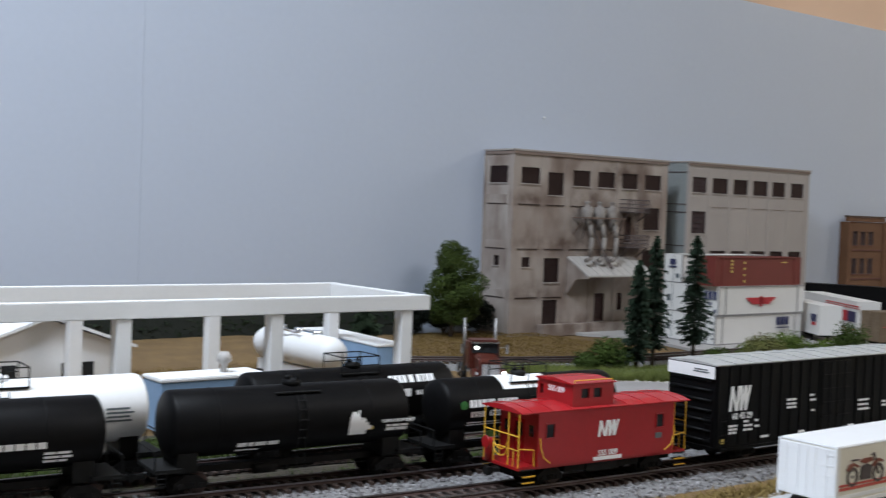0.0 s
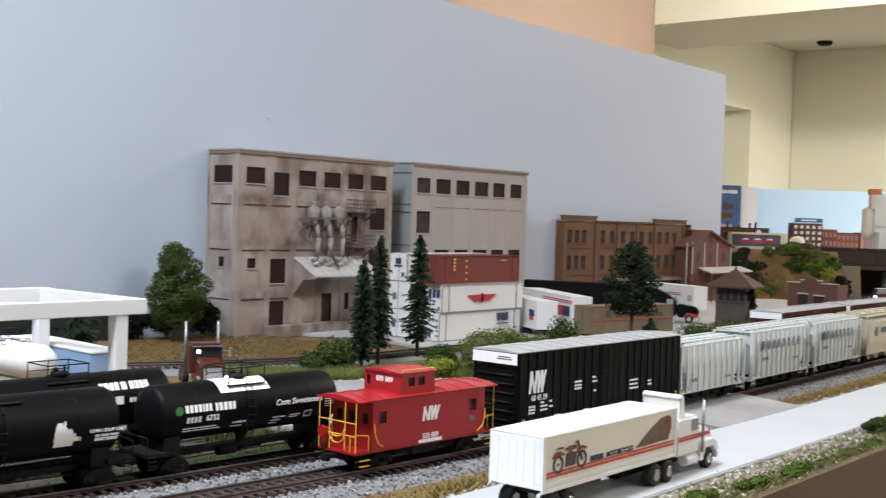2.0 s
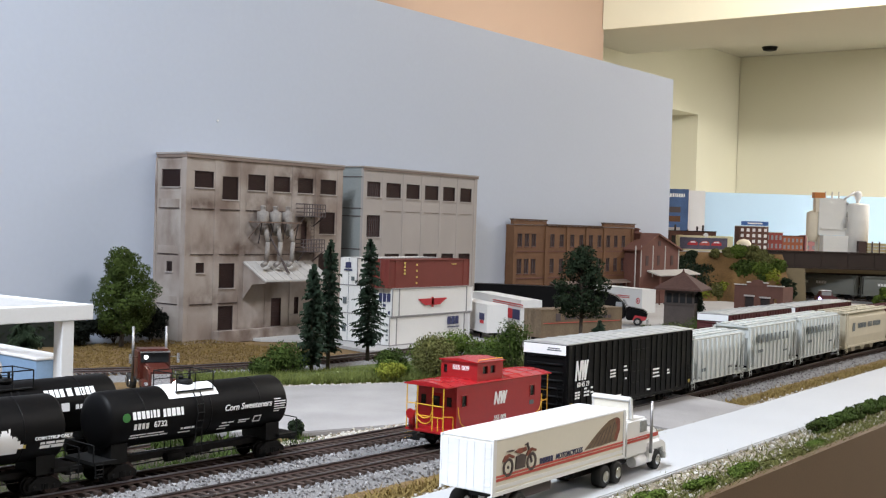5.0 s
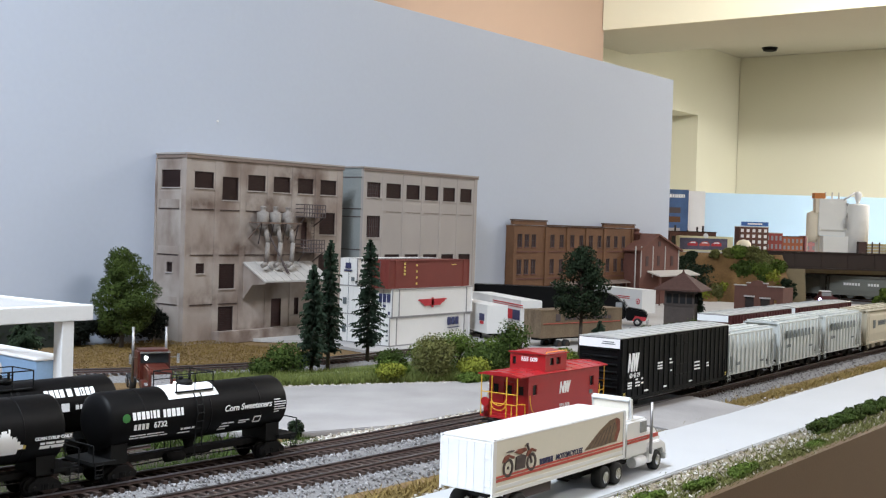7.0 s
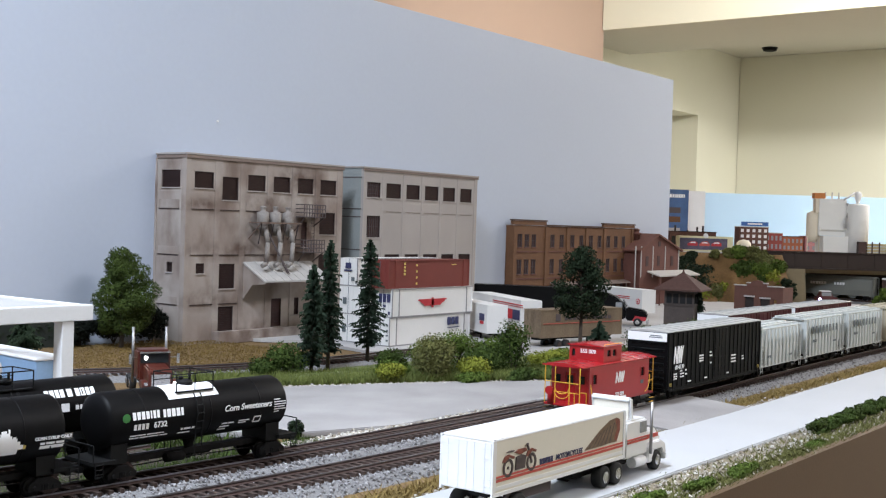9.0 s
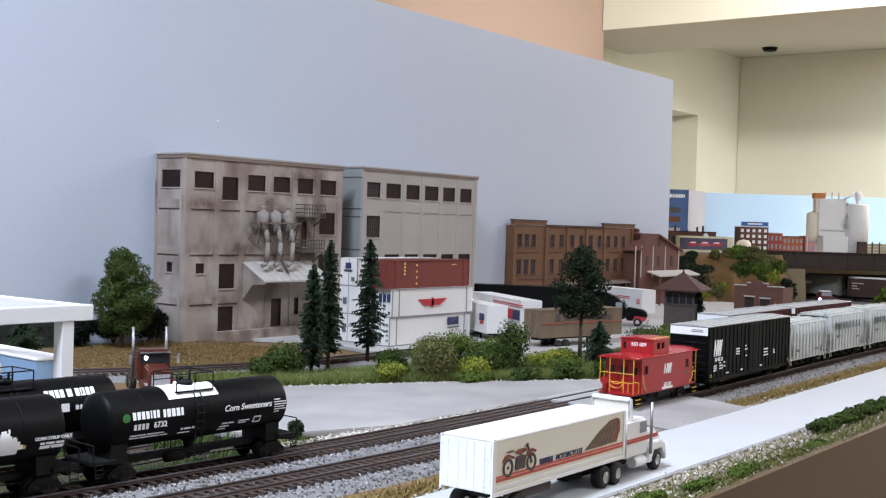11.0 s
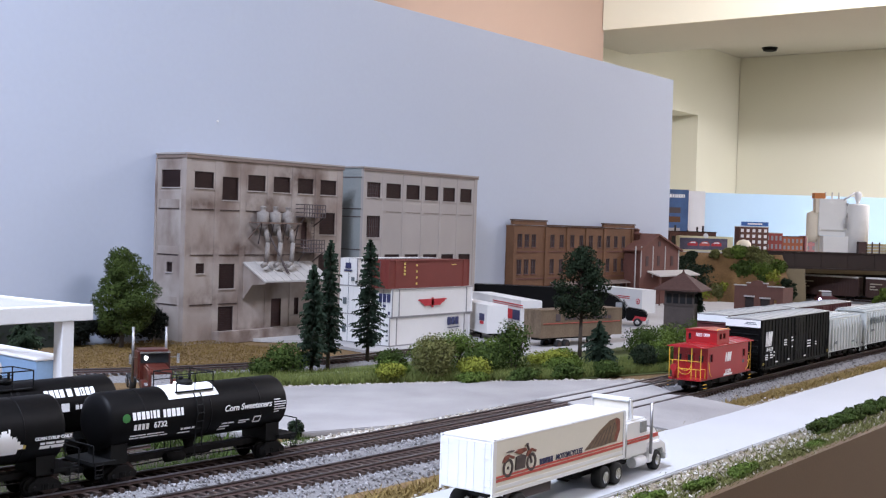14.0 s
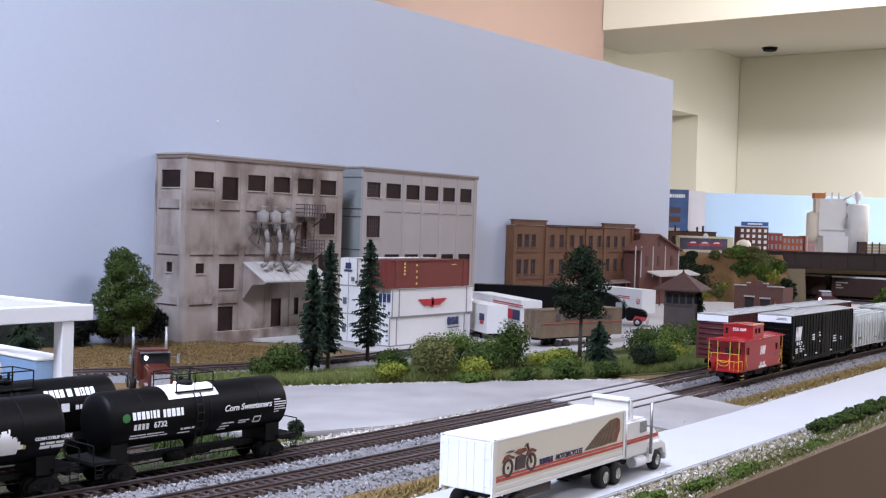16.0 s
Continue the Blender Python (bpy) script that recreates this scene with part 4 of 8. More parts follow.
def hopper(label, length, top, body_m, let_m, letters, smooth=False, group="cars of the moving train"):
    """Covered hopper: ribbed sides, sloped end sheets, roof walk, hatches and chutes."""
    car = thing("covered_hopper", pose(0, 0, 0), label, "hopper car", group)
    h, w, bot = length / 2, 0.0178, 0.0135
    bm = B()
    e = 0.020
    if smooth:
        prof = [(-w * 0.93, bot), (-w, bot + 0.010), (-w * 0.97, top - 0.008), (-w * 0.7, top - 0.002), (w * 0.7, top - 0.002), (w * 0.97, top - 0.008), (w, bot + 0.010), (w * 0.93, bot)]
        prism(bm, prof, "x", -h + 0.004, h - 0.004)
    else:
        prism(bm, [(-h + e, bot), (h - e, bot), (h - 0.003, top - 0.012), (h - 0.003, top - 0.002), (-h + 0.003, top - 0.002), (-h + 0.003, top - 0.012)], "y", -w, w)
    part("body", bm, body_m, car, bevel=0.0003)
    part("roof", prism(B(), [(-w - 0.0003, top - 0.002), (w + 0.0003, top - 0.002), (w + 0.0003, top - 0.0012), (w * 0.5, top), (-w * 0.5, top), (-w - 0.0003, top - 0.0012)], "x", -h + 0.0005, h - 0.0005), body_m, car)
    for s in (-1, 1):
        part("side_sill", box(B(), -h, h, min(s * w, s * (w - 0.002)), max(s * w, s * (w - 0.002)), bot - 0.0022, bot), body_m, car)
        if not smooth:
            n = max(9, int(length / 0.0105))
            for i in range(n + 1):
                x = -h + 0.0015 + (length - 0.003) * i / n
                part("side_rib", box(B(), x - 0.0006, x + 0.0006, min(s * w, s * (w + 0.0018)), max(s * w, s * (w + 0.0018)), bot - 0.001, top - 0.0025), body_m, car)
        for k in (-1, 1):
            part("ladder", ladder(B(), k * (h - 0.003), s * (w + 0.0014), 0.006, top - 0.001, 0.005, 10), body_m, car)
            part("corner_post", box(B(), min(k * (h - 0.0012), k * h), max(k * (h - 0.0012), k * h), min(s * w, s * (w - 0.0014)), max(s * w, s * (w - 0.0014)), bot - 0.003, top - 0.002), body_m, car)
    for sy in (-1, 1):
        part("roof_walk", box(B(), -h, h, min(sy * w * 0.55, sy * w * 0.75), max(sy * w * 0.55, sy * w * 0.75), top + 0.0006, top + 0.0011), body_m, car)
    for i in range(10):
        x = -h + 0.006 + (length - 0.012) * i / 9
        for sy in (-1, 1):
            part("walk_bracket", box(B(), x - 0.0006, x + 0.0006, min(sy * w * 0.5, sy * w), max(sy * w * 0.5, sy * w), top - 0.0008, top + 0.0006), body_m, car)
    nh = 8 if not smooth else 5
    for i in range(nh):
        x = -h + length * (i + 0.5) / nh
        part("hatch", cyl(B(), (x, 0, top), (x, 0, top + 0.0015), min(0.0046, length / nh * 0.36), n=14), body_m, car)
    for i in range(3):
        x = (i - 1) * (length - 0.06) / 3
        part("chute", prism(B(), [(x - 0.011, bot - 0.002), (x + 0.011, bot - 0.002), (x + 0.004, 0.0048), (x - 0.004, 0.0048)], "y", -w * 0.7, w * 0.7), RUSTBLK if not smooth else body_m, car)
    for s in (-1, 1):
        part("end_sill", box(B(), min(s * (h - 0.012), s * h), max(s * (h - 0.012), s * h), -w * 0.9, w * 0.9, bot - 0.0035, bot - 0.0012), body_m, car)
        part("end_ladder", ladder(B(), s * (h + 0.0008), -0.010, 0.0075, top - 0.002, 0.005, 9, "y"), body_m, car)
        part("brake_wheel", lathe(B(), [(-0.0004, 0.003), (0.0004, 0.003)], "x", (s * (h + 0.001), 0.008, 0.030), 14), body_m, car)
    if letters:
        bm = B()
        y = -w - (0.0019 if not smooth else 0.0002)
        for x, z, ws, hh in letters:
            bars(bm, x, z, ws, hh, y, 0.0014)
        part("lettering", bm, let_m, car, "bars of dull lettering")
    bx = h - 0.018
    bogie(car, -bx)
    bogie(car, bx)
    couplers(car, h)
    return car


def tank_car(label, length, m, r=0.0155, zc=0.0325, band=None, group="tank cars", dome=0.0, railed=True):
    car = thing("tank_car", pose(0, 0, 0), label, "tank car", group)
    h = length / 2
    prof = [(-h, 0.002)]
    for k in range(1, 7):
        t = 1.571 * k / 6
        prof.append((-h + 0.005 * (1 - math.cos(t)), r * math.sin(t)))
    prof += [(-h * 0.5, r), (0, r), (h * 0.5, r)] + [(-a, b) for a, b in prof[::-1]]
    t = part("tank", lathe(B(), prof, "x", (0, 0, zc), 40), m, car)
    for x in (-h * 0.62, 0.004, h * 0.62):
        part("weld_band", lathe(B(), [(x - 0.0004, r - 0.0002), (x - 0.0003, r + 0.0002), (x + 0.0003, r + 0.0002), (x + 0.0004, r - 0.0002)], "x", (0, 0, zc), 40), m, t)
    for s in (-1, 1):
        part("cradle", box(box(B(), min(s * (h - 0.008), s * (h + 0.006)), max(s * (h - 0.008), s * (h + 0.006)), -0.0140, 0.0140, 0.0118, 0.0136), min(s * (h - 0.016), s * (h - 0.006)), max(s * (h - 0.016), s * (h - 0.006)), -0.011, 0.011, 0.0105, zc - r + 0.004), FLATBLK, car)
        rail = pipe(B(), [(s * (h + 0.006), -0.0135, 0.0136), (s * (h + 0.006), -0.0135, 0.0225), (s * (h + 0.006), 0.0135, 0.0225), (s * (h + 0.006), 0.0135, 0.0136)], 0.0004)
        part("end_rail", rail, FLATBLK, car)
        part("step", box(B(), min(s * (h + 0.001), s * (h + 0.0055)), max(s * (h + 0.001), s * (h + 0.0055)), -0.0150, -0.0138, 0.0055, 0.0062), FLATBLK, car)
        part("ladder", ladder(B(), s * (h + 0.003), -0.0144, 0.006, 0.0135, 0.0045, 3), FLATBLK, car)
    part("centre_sill", box(B(), -h - 0.005, h + 0.005, -0.0032, 0.0032, 0.0085, 0.0118), RUSTBLK, car)
    # dome platform with railing, valves, side ladder
    z, c = zc + r, dome
    dm = part("dome", lathe(B(), [(z - 0.001, 0.0048), (z + 0.0018, 0.0048), (z + 0.0026, 0.0038)], "z", (c + 0.002, 0, 0), 18), m if band is None else FLATBLK, car)
    part("valve", lathe(B(), [(z + 0.0026, 0.0014), (z + 0.0042, 0.0014), (z + 0.0046, 0.0008)], "z", (c + 0.0005, 0.001, 0), 10), FLATBLK, dm)
    part("valve", lathe(B(), [(z + 0.0018, 0.0008), (z + 0.0056, 0.0008), (z + 0.0060, 0.0004)], "z", (c + 0.0042, -0.002, 0), 8), FLATBLK, dm)
    for sy in (-1, 1):
        part("platform", box(B(), c - 0.011, c + 0.014, min(sy * 0.0055, sy * 0.0112), max(sy * 0.0055, sy * 0.0112), z - 0.003, z - 0.0024), FLATBLK, car)
        if not railed:
            continue
        y = sy * 0.0108
        part("railing", pipe(B(), [(c - 0.011, y, z - 0.003), (c - 0.011, y, z + 0.0072), (c + 0.014, y, z + 0.0072), (c + 0.014, y, z - 0.003)], 0.00038), FLATBLK, car, "thin black platform railing")
        part("rail_stay", pipe(B(), [(c - 0.011, y, z + 0.0022), (c + 0.014, y, z + 0.0022)], 0.00028), FLATBLK, car)
        part("rail_post", cyl(B(), (c + 0.0015, y, z - 0.0027), (c + 0.0015, y, z + 0.0072), 0.0003, n=5), FLATBLK, car)
    for sx in (-0.011, 0.014) if railed else ():
        part("railing", pipe(B(), [(c + sx, -0.0108, z + 0.0072), (c + sx, 0.0108, z + 0.0072)], 0.00038), FLATBLK, car)
    for sy in (-1, 1):
        bm = B()
        for k in (-0.0022, 0.0022):
            pipe(bm, [(c + 0.002 + k, sy * (r * math.sin(a) + 0.0012), zc + r * math.cos(a) + 0.0006) for a in (0.75, 1.1, 1.57, 2.1)] + [(c + 0.002 + k, sy * 0.0142, 0.0090)], 0.00035, 5)
        for a in (0.9, 1.2, 1.5, 1.8, 2.1):
            yy, zz = sy * (r * math.sin(a) + 0.0012), zc + r * math.cos(a)
            cyl(bm, (c - 0.0002, yy, zz), (c + 0.0042, yy, zz), 0.0003, n=5)
        part("ladder", bm, FLATBLK, car)
    if band:
        n = 12
        vs = B()
        ring = []
        for i in range(n + 1):
            a = radians(-52 + 104 * i / n)
            ring.append([vs.verts.new((c + x, rr * math.sin(a), zc + rr * math.cos(a))) for x, rr in ((-0.017, r + 0.0003), (0.017, r + 0.0003))])
        for a, b in zip(ring, ring[1:]):
            vs.faces.new((a[0], b[0], b[1], a[1]))
        part("saddle_patch", vs, band, car, "white non-slip patch under the platform")
    # brake gear hung under the tank
    part("brake_cylinder", cyl(B(), (-0.020, -0.006, 0.0088), (-0.008, -0.006, 0.0088), 0.0026, n=12), RUSTBLK, car)
    part("air_reservoir", cyl(B(), (0.004, 0.005, 0.0085), (0.018, 0.005, 0.0085), 0.0030, n=12), RUSTBLK, car)
    part("brake_rod", pipe(B(), [(-h + 0.014, -0.0035, 0.0065), (-0.010, -0.0045, 0.0075), (h - 0.014, -0.0035, 0.0065)], 0.0004, 5), RUSTBLK, car)
    part("valve_outlet", lathe(B(), [(0.0055, 0.0014), (0.0085, 0.0018), (zc - r + 0.001, 0.0040)], "z", n=12), RUSTBLK, car)
    bogie(car, -h + 0.012)
    bogie(car, h - 0.012)
    couplers(car, h + 0.006)
    return car


def tank_marks(car, r, zc, items, m, name="lettering", label="white lettering as plain bars"):
    """Bars that lie on the curved side; items are (x, z, widths, height)."""
    bm = B()
    for x, z, ws, hh in items:
        for w in ws:
            q = []
            for zz in (z, z + hh):
                s = max(-0.98, min(0.98, (zz - zc) / r))
                y = -math.sqrt(1 - s * s) * (r + 0.00025)
                q.append((y, zc + s * (r + 0.00025)))
            v = [bm.verts.new(p) for p in ((x, *q[0]), (x + w, *q[0]), (x + w, *q[1]), (x, *q[1]))]
            bm.faces.new(v)
            x += w + 0.0007
    return part(name, bm, m, car, label)


def wall_open(bm, x0, x1, z0, z1, y0, y1, holes):
    """A wall in the x-z plane from y0 to y1 with rectangular openings (x0, x1, z0, z1)."""
    xs = sorted({x0, x1, *[v for h in holes for v in h[:2]]})
    zs = sorted({z0, z1, *[v for h in holes for v in h[2:]]})
    vert = {}

    def v(i, y, k):
        if (i, y, k) not in vert:
            vert[i, y, k] = bm.verts.new((xs[i], y, zs[k]))
        return vert[i, y, k]

    def solid(i, k):
        if not (0 <= i < len(xs) - 1 and 0 <= k < len(zs) - 1):
            return False
        x, z = (xs[i] + xs[i + 1]) / 2, (zs[k] + zs[k + 1]) / 2
        return not any(h[0] < x < h[1] and h[2] < z < h[3] for h in holes)
    for i in range(len(xs) - 1):
        for k in range(len(zs) - 1):
            if not solid(i, k):
                continue
            for y in (y0, y1):
                bm.faces.new((v(i, y, k), v(i + 1, y, k), v(i + 1, y, k + 1), v(i, y, k + 1)))
            for di, dk, a, b in ((-1, 0, (i, k), (i, k + 1)), (1, 0, (i + 1, k), (i + 1, k + 1)), (0, -1, (i, k), (i + 1, k)), (0, 1, (i, k + 1), (i + 1, k + 1))):
                if not solid(i + di, k + dk):
                    bm.faces.new((v(a[0], y0, a[1]), v(b[0], y0, b[1]), v(b[0], y1, b[1]), v(a[0], y1, a[1])))
    return bm


CAB = caboose()
BOX = black_boxcar()
SOU = [(-0.047, 0.0365, (0.0028,) * 1, 0.0078)] + [(-0.047 + 0.0115 * i, 0.0365, (0.0048,), 0.0078) for i in range(8)] + [(0.047, 0.0365, (0.0005,), 0.0005), (-0.045, 0.027, (0.003, 0.004, 0.003), 0.003), (0.025, 0.024, (0.004, 0.006), 0.002)]
H1 = hopper("pale grey ribbed covered hopper with bare sides", 0.1175, 0.0505, LGREY, GREYLET, [(0.02, 0.019, (0.004, 0.004), 0.002), (-0.04, 0.020, (0.003, 0.004), 0.003)])
H2 = hopper("white ribbed covered hopper with dark lettering", 0.131, 0.0540, LGREY, GREYLET, SOU)
H3 = hopper("white ribbed covered hopper with dark lettering", 0.131, 0.0540, LGREY, GREYLET, SOU)
H4 = hopper("tan smooth-sided covered hopper with dark emblem", 0.168, 0.0540, TAN, GREYLET, [(-0.058, 0.030, (0.009,), 0.010), (-0.038, 0.033, (0.004,) * 6, 0.006), (0.0, 0.033, (0.004,) * 3, 0.006), (0.02, 0.033, (0.004,) * 6, 0.006)], True)
H5 = boxcar("oxide red boxcar ahead of the hoppers", 0.15, 0.0355, 0.0535, MAROON, MAROON)
TRAIN = [(CAB, -0.078), (BOX, 0.1053), (H1, 0.2705), (H2, 0.4105), (H3, 0.5575), (H4, 0.7325), (H5, 0.905)]

# siding: tank cars and maroon boxcars
T2 = tank_car("black tank car with pale lettering and white patch", 0.128, BLACK, band=LETTER, dome=-0.006)
T2.matrix_basis = on_track(0.4425, Y2)
tank_marks(T2, 0.0155, 0.0325, [(-0.0478, 0.0337, (0.0021, 0.0021, 0.0021, 0.0021, 0.0010, 0.0017, 0.0017), 0.0040), (-0.0285, 0.0334, (0.0018, 0.0024, 0.0024, 0.0024, 0.0016), 0.0042),
                                (-0.0470, 0.0282, (0.0018, 0.0018, 0.0018, 0.0018), 0.0032), (-0.0485, 0.0248, (0.010, 0.011), 0.0007), (-0.0485, 0.0234, (0.006, 0.012, 0.005), 0.0007), (-0.0160, 0.0250, (0.0015, 0.0045, 0.0020), 0.0012), (-0.0170, 0.0230, (0.008,), 0.0007),
                                (0.0125, 0.0250, (0.004, 0.004), 0.0008), (0.0115, 0.0232, (0.007,), 0.0008), (0.0110, 0.0215, (0.006,), 0.0008), (0.0245, 0.0255, (0.008,), 0.0007), (0.0245, 0.0243, (0.006,), 0.0006), (0.0355, 0.0235, (0.0055,), 0.0040),
                                (0.0500, 0.0355, (0.005,), 0.0006), (0.0500, 0.0340, (0.009,), 0.0006), (0.0500, 0.0326, (0.009,), 0.0006), (0.0500, 0.0312, (0.008,), 0.0006), (0.0500, 0.0298, (0.009,), 0.0006), (0.0500, 0.0284, (0.004,), 0.0006)], LETTER)
tank_marks(T2, 0.0156, 0.0325, [(0.0362, 0.0243, (0.0041,), 0.0024)], FLATBLK, "data_box", "dark field of a boxed data panel")
disc = lathe(B(), [(-0.0001, 0.0024), (0.0001, 0.0024)], "z", n=20)
lathe(disc, [(0.00012, 0.0012), (0.0002, 0.0012)], "z", n=14)
part("emblem", disc, GREEN, T2, "green round emblem", at=SIDE(-0.0518, -0.0156, 0.0352))
lettering("wording", "Corn Sweeteners", 0.0049, LETTER, T2, SIDE(0.0305, -0.0157, 0.0338), "white slanted wording on the tank side", 0.22)
lettering("car_number", "6732", 0.0043, LETTER, T2, SIDE(-0.0302, -0.0155, 0.0298), "white car number")
T1 = tank_car("black tank car with white and yellow emblem", 0.134, BLACK, r=0.0168, zc=0.0330, railed=False)
T1.matrix_basis = on_track(0.2925, Y2)
tank_marks(T1, 0.0168, 0.033, [(0.0502, 0.0250, (0.0055, 0.0065), 0.0016), (0.0502, 0.0272, (0.0025, 0.0045, 0.0045), 0.0012), (0.0502, 0.0262, (0.013,), 0.0005), (-0.0320, 0.022, (0.005, 0.003, 0.006, 0.006), 0.0022), (-0.0320, 0.0195, (0.012,), 0.001)], LETTER)
tank_marks(T1, 0.0168, 0.033, [(0.0285, 0.0240, (0.0100,), 0.0024), (0.0282, 0.0264, (0.0130,), 0.0022), (0.0282, 0.0286, (0.0112,), 0.0018), (0.0283, 0.0304, (0.0095,), 0.0016), (0.0286, 0.0320, (0.0064,), 0.0015), (0.0355, 0.0320, (0.0016,), 0.0008), (0.0290, 0.0335, (0.0050,), 0.0014), (0.0296, 0.0349, (0.0028,), 0.0012), (0.0332, 0.0349, (0.0010,), 0.0018)], LETTER, "emblem", "white emblem of plain shapes")
lettering("wording", "CORN SYRUP ONLY", 0.0022, LETTER, T1, SIDE(0.0570, -0.0169, 0.0303), "small white wording on the tank side")
tank_marks(T1, 0.0168, 0.0331, [(0.0330, 0.0262, (0.0022, 0.0020, 0.0018, 0.0016), 0.0020)], YELPRT, "emblem_base", "yellow base of the emblem")
T0 = tank_car("black tank car with a row of white lettering", 0.150, BLACK, r=0.0165, zc=0.0330)
T0.matrix_basis = on_track(0.124, Y2)
tank_marks(T0, 0.0165, 0.033, [(-0.01, 0.0290, (0.004,) * 12, 0.0030), (0.045, 0.026, (0.005, 0.006), 0.0012), (0.045, 0.024, (0.007, 0.005), 0.0012), (0.045, 0.022, (0.006, 0.004), 0.0012), (0.0, 0.0215, (0.007, 0.006), 0.0012)], LETTER)
TW = tank_car("white tank car with grey data lettering", 0.150, WHITE, r=0.0172, zc=0.0350)
TW.matrix_basis = pose(0.161, 0.5785, 0, 0, 0, -4)
tank_marks(TW, 0.0172, 0.035, [(0.050, 0.037, (0.012,), 0.001), (0.050, 0.035, (0.014,), 0.001), (0.050, 0.033, (0.012,), 0.001), (0.050, 0.031, (0.013,), 0.001), (-0.03, 0.036, (0.006,) * 5, 0.006)], GREYLET)
TT = tank_car("black tank car with white lettering, behind the siding", 0.140, BLACK, r=0.0160, zc=0.0325)
TT.matrix_basis = pose(0.362, 0.573, 0, 0, 0, -2)
tank_marks(TT, 0.016, 0.0325, [(0.0195, 0.0395, (0.0026, 0.0026, 0.0024, 0.0026), 0.0040), (0.0335, 0.0395, (0.0034,), 0.0040), (0.0390, 0.0395, (0.0026, 0.0028, 0.0024, 0.0026), 0.0040), (0.0285, 0.0315, (0.0052,), 0.0046), (0.0375, 0.0322, (0.0022, 0.0015), 0.0026)], LETTER)
M1 = boxcar("maroon boxcar with white top end panel", 0.190, 0.0355, 0.0575, MAROON, ROOFG, group="parked boxcars")
M1.matrix_basis = on_track(1.2445, Y2)
part("end_panel", box(B(), -0.0966, -0.0962, -0.0172, 0.0172, 0.0495, 0.0562), LETTER, M1, "white visibility panel on the car end")
M2 = boxcar("maroon boxcar with white top end panel", 0.205, 0.0355, 0.0575, MAROON, ROOFG, group="parked boxcars")
M2.matrix_basis = on_track(1.457, Y2)
part("end_panel", box(B(), -0.1041, -0.1037, -0.0172, 0.0172, 0.0495, 0.0562), LETTER, M2, "white visibility panel on the car end")

# train under the far bridge
F1 = hopper("grey-green covered hopper with pale lettering, under the bridge", 0.183, 0.0540, DKGREY, LETTER, [(-0.055, 0.034, (0.005,) * 6, 0.006), (0.0, 0.034, (0.005,) * 4, 0.006)], True, "cars of the far train")
F2 = hopper("grey-green covered hopper with pale lettering, under the bridge", 0.183, 0.0540, DKGREY, LETTER, [(-0.055, 0.034, (0.005,) * 6, 0.006), (0.0, 0.034, (0.005,) * 4, 0.006)], True, "cars of the far train")
F3 = boxcar("dark brown boxcar with pale lettering, under the bridge", 0.14, 0.0350, 0.0535, BROWNCAR, ROOFG, group="cars of the far train")
F4 = boxcar("dark brown boxcar with pale lettering, under the bridge", 0.14, 0.0350, 0.0535, BROWNCAR, ROOFG, group="cars of the far train")
F5 = boxcar("dark brown boxcar with pale lettering, under the bridge", 0.14, 0.0350, 0.0535, BROWNCAR, ROOFG, group="cars of the far train")
for f in (F3, F4, F5):
    bm = B()
    for z, ws in ((0.038, (0.004,) * 6), (0.032, (0.006, 0.005)), (0.026, (0.003,) * 5)):
        bars(bm, -0.06, z, ws, 0.0028, -0.0184)
    part("lettering", bm, TAN, f, "bars of pale lettering")
    part("roof_edge", box(B(), -0.07, 0.07, -0.0186, -0.0181, 0.0508, 0.0545), LETTER, f, "pale band along the roof edge")
FAR_TRAIN = [(F1, 0.0), (F2, 0.196), (F3, 0.374), (F4, 0.530), (F5, 0.686)]


def shift(t):
    """Place of the black boxcar's rear along the track at t seconds."""
    return 0.6595 + 0.04027 * (t - 3.5) + 0.00023 * (t - 3.5) * (t - 9) - 0.0006 * max(0.0, 3.0 - t) ** 2


def motions():
    for car, dx in TRAIN:
        walk(car, [(t / 2, on_track(shift(t / 2) + dx, Y1)) for t in range(33)])
    for car, dx in FAR_TRAIN:
        rows = []
        for t in range(17):
            y = 0.889 + 0.070 - 0.0385 * 3.5 + 0.0385 * t - dx - 0.0915
            rows.append((float(t), pose(2.70, y, -0.002, 0, 0, -90)))
        walk(car, rows)
    moving = {c.name for c, _ in TRAIN[:5]}
    for car, ws, x in WHEELSETS:
        if car.name in moving:
            walk(ws, [(t / 10, pose(x, 0, 0.0049) @ Matrix.Rotation((shift(t / 10) - 0.5) / 0.0048, 4, "Y")) for t in range(161)])


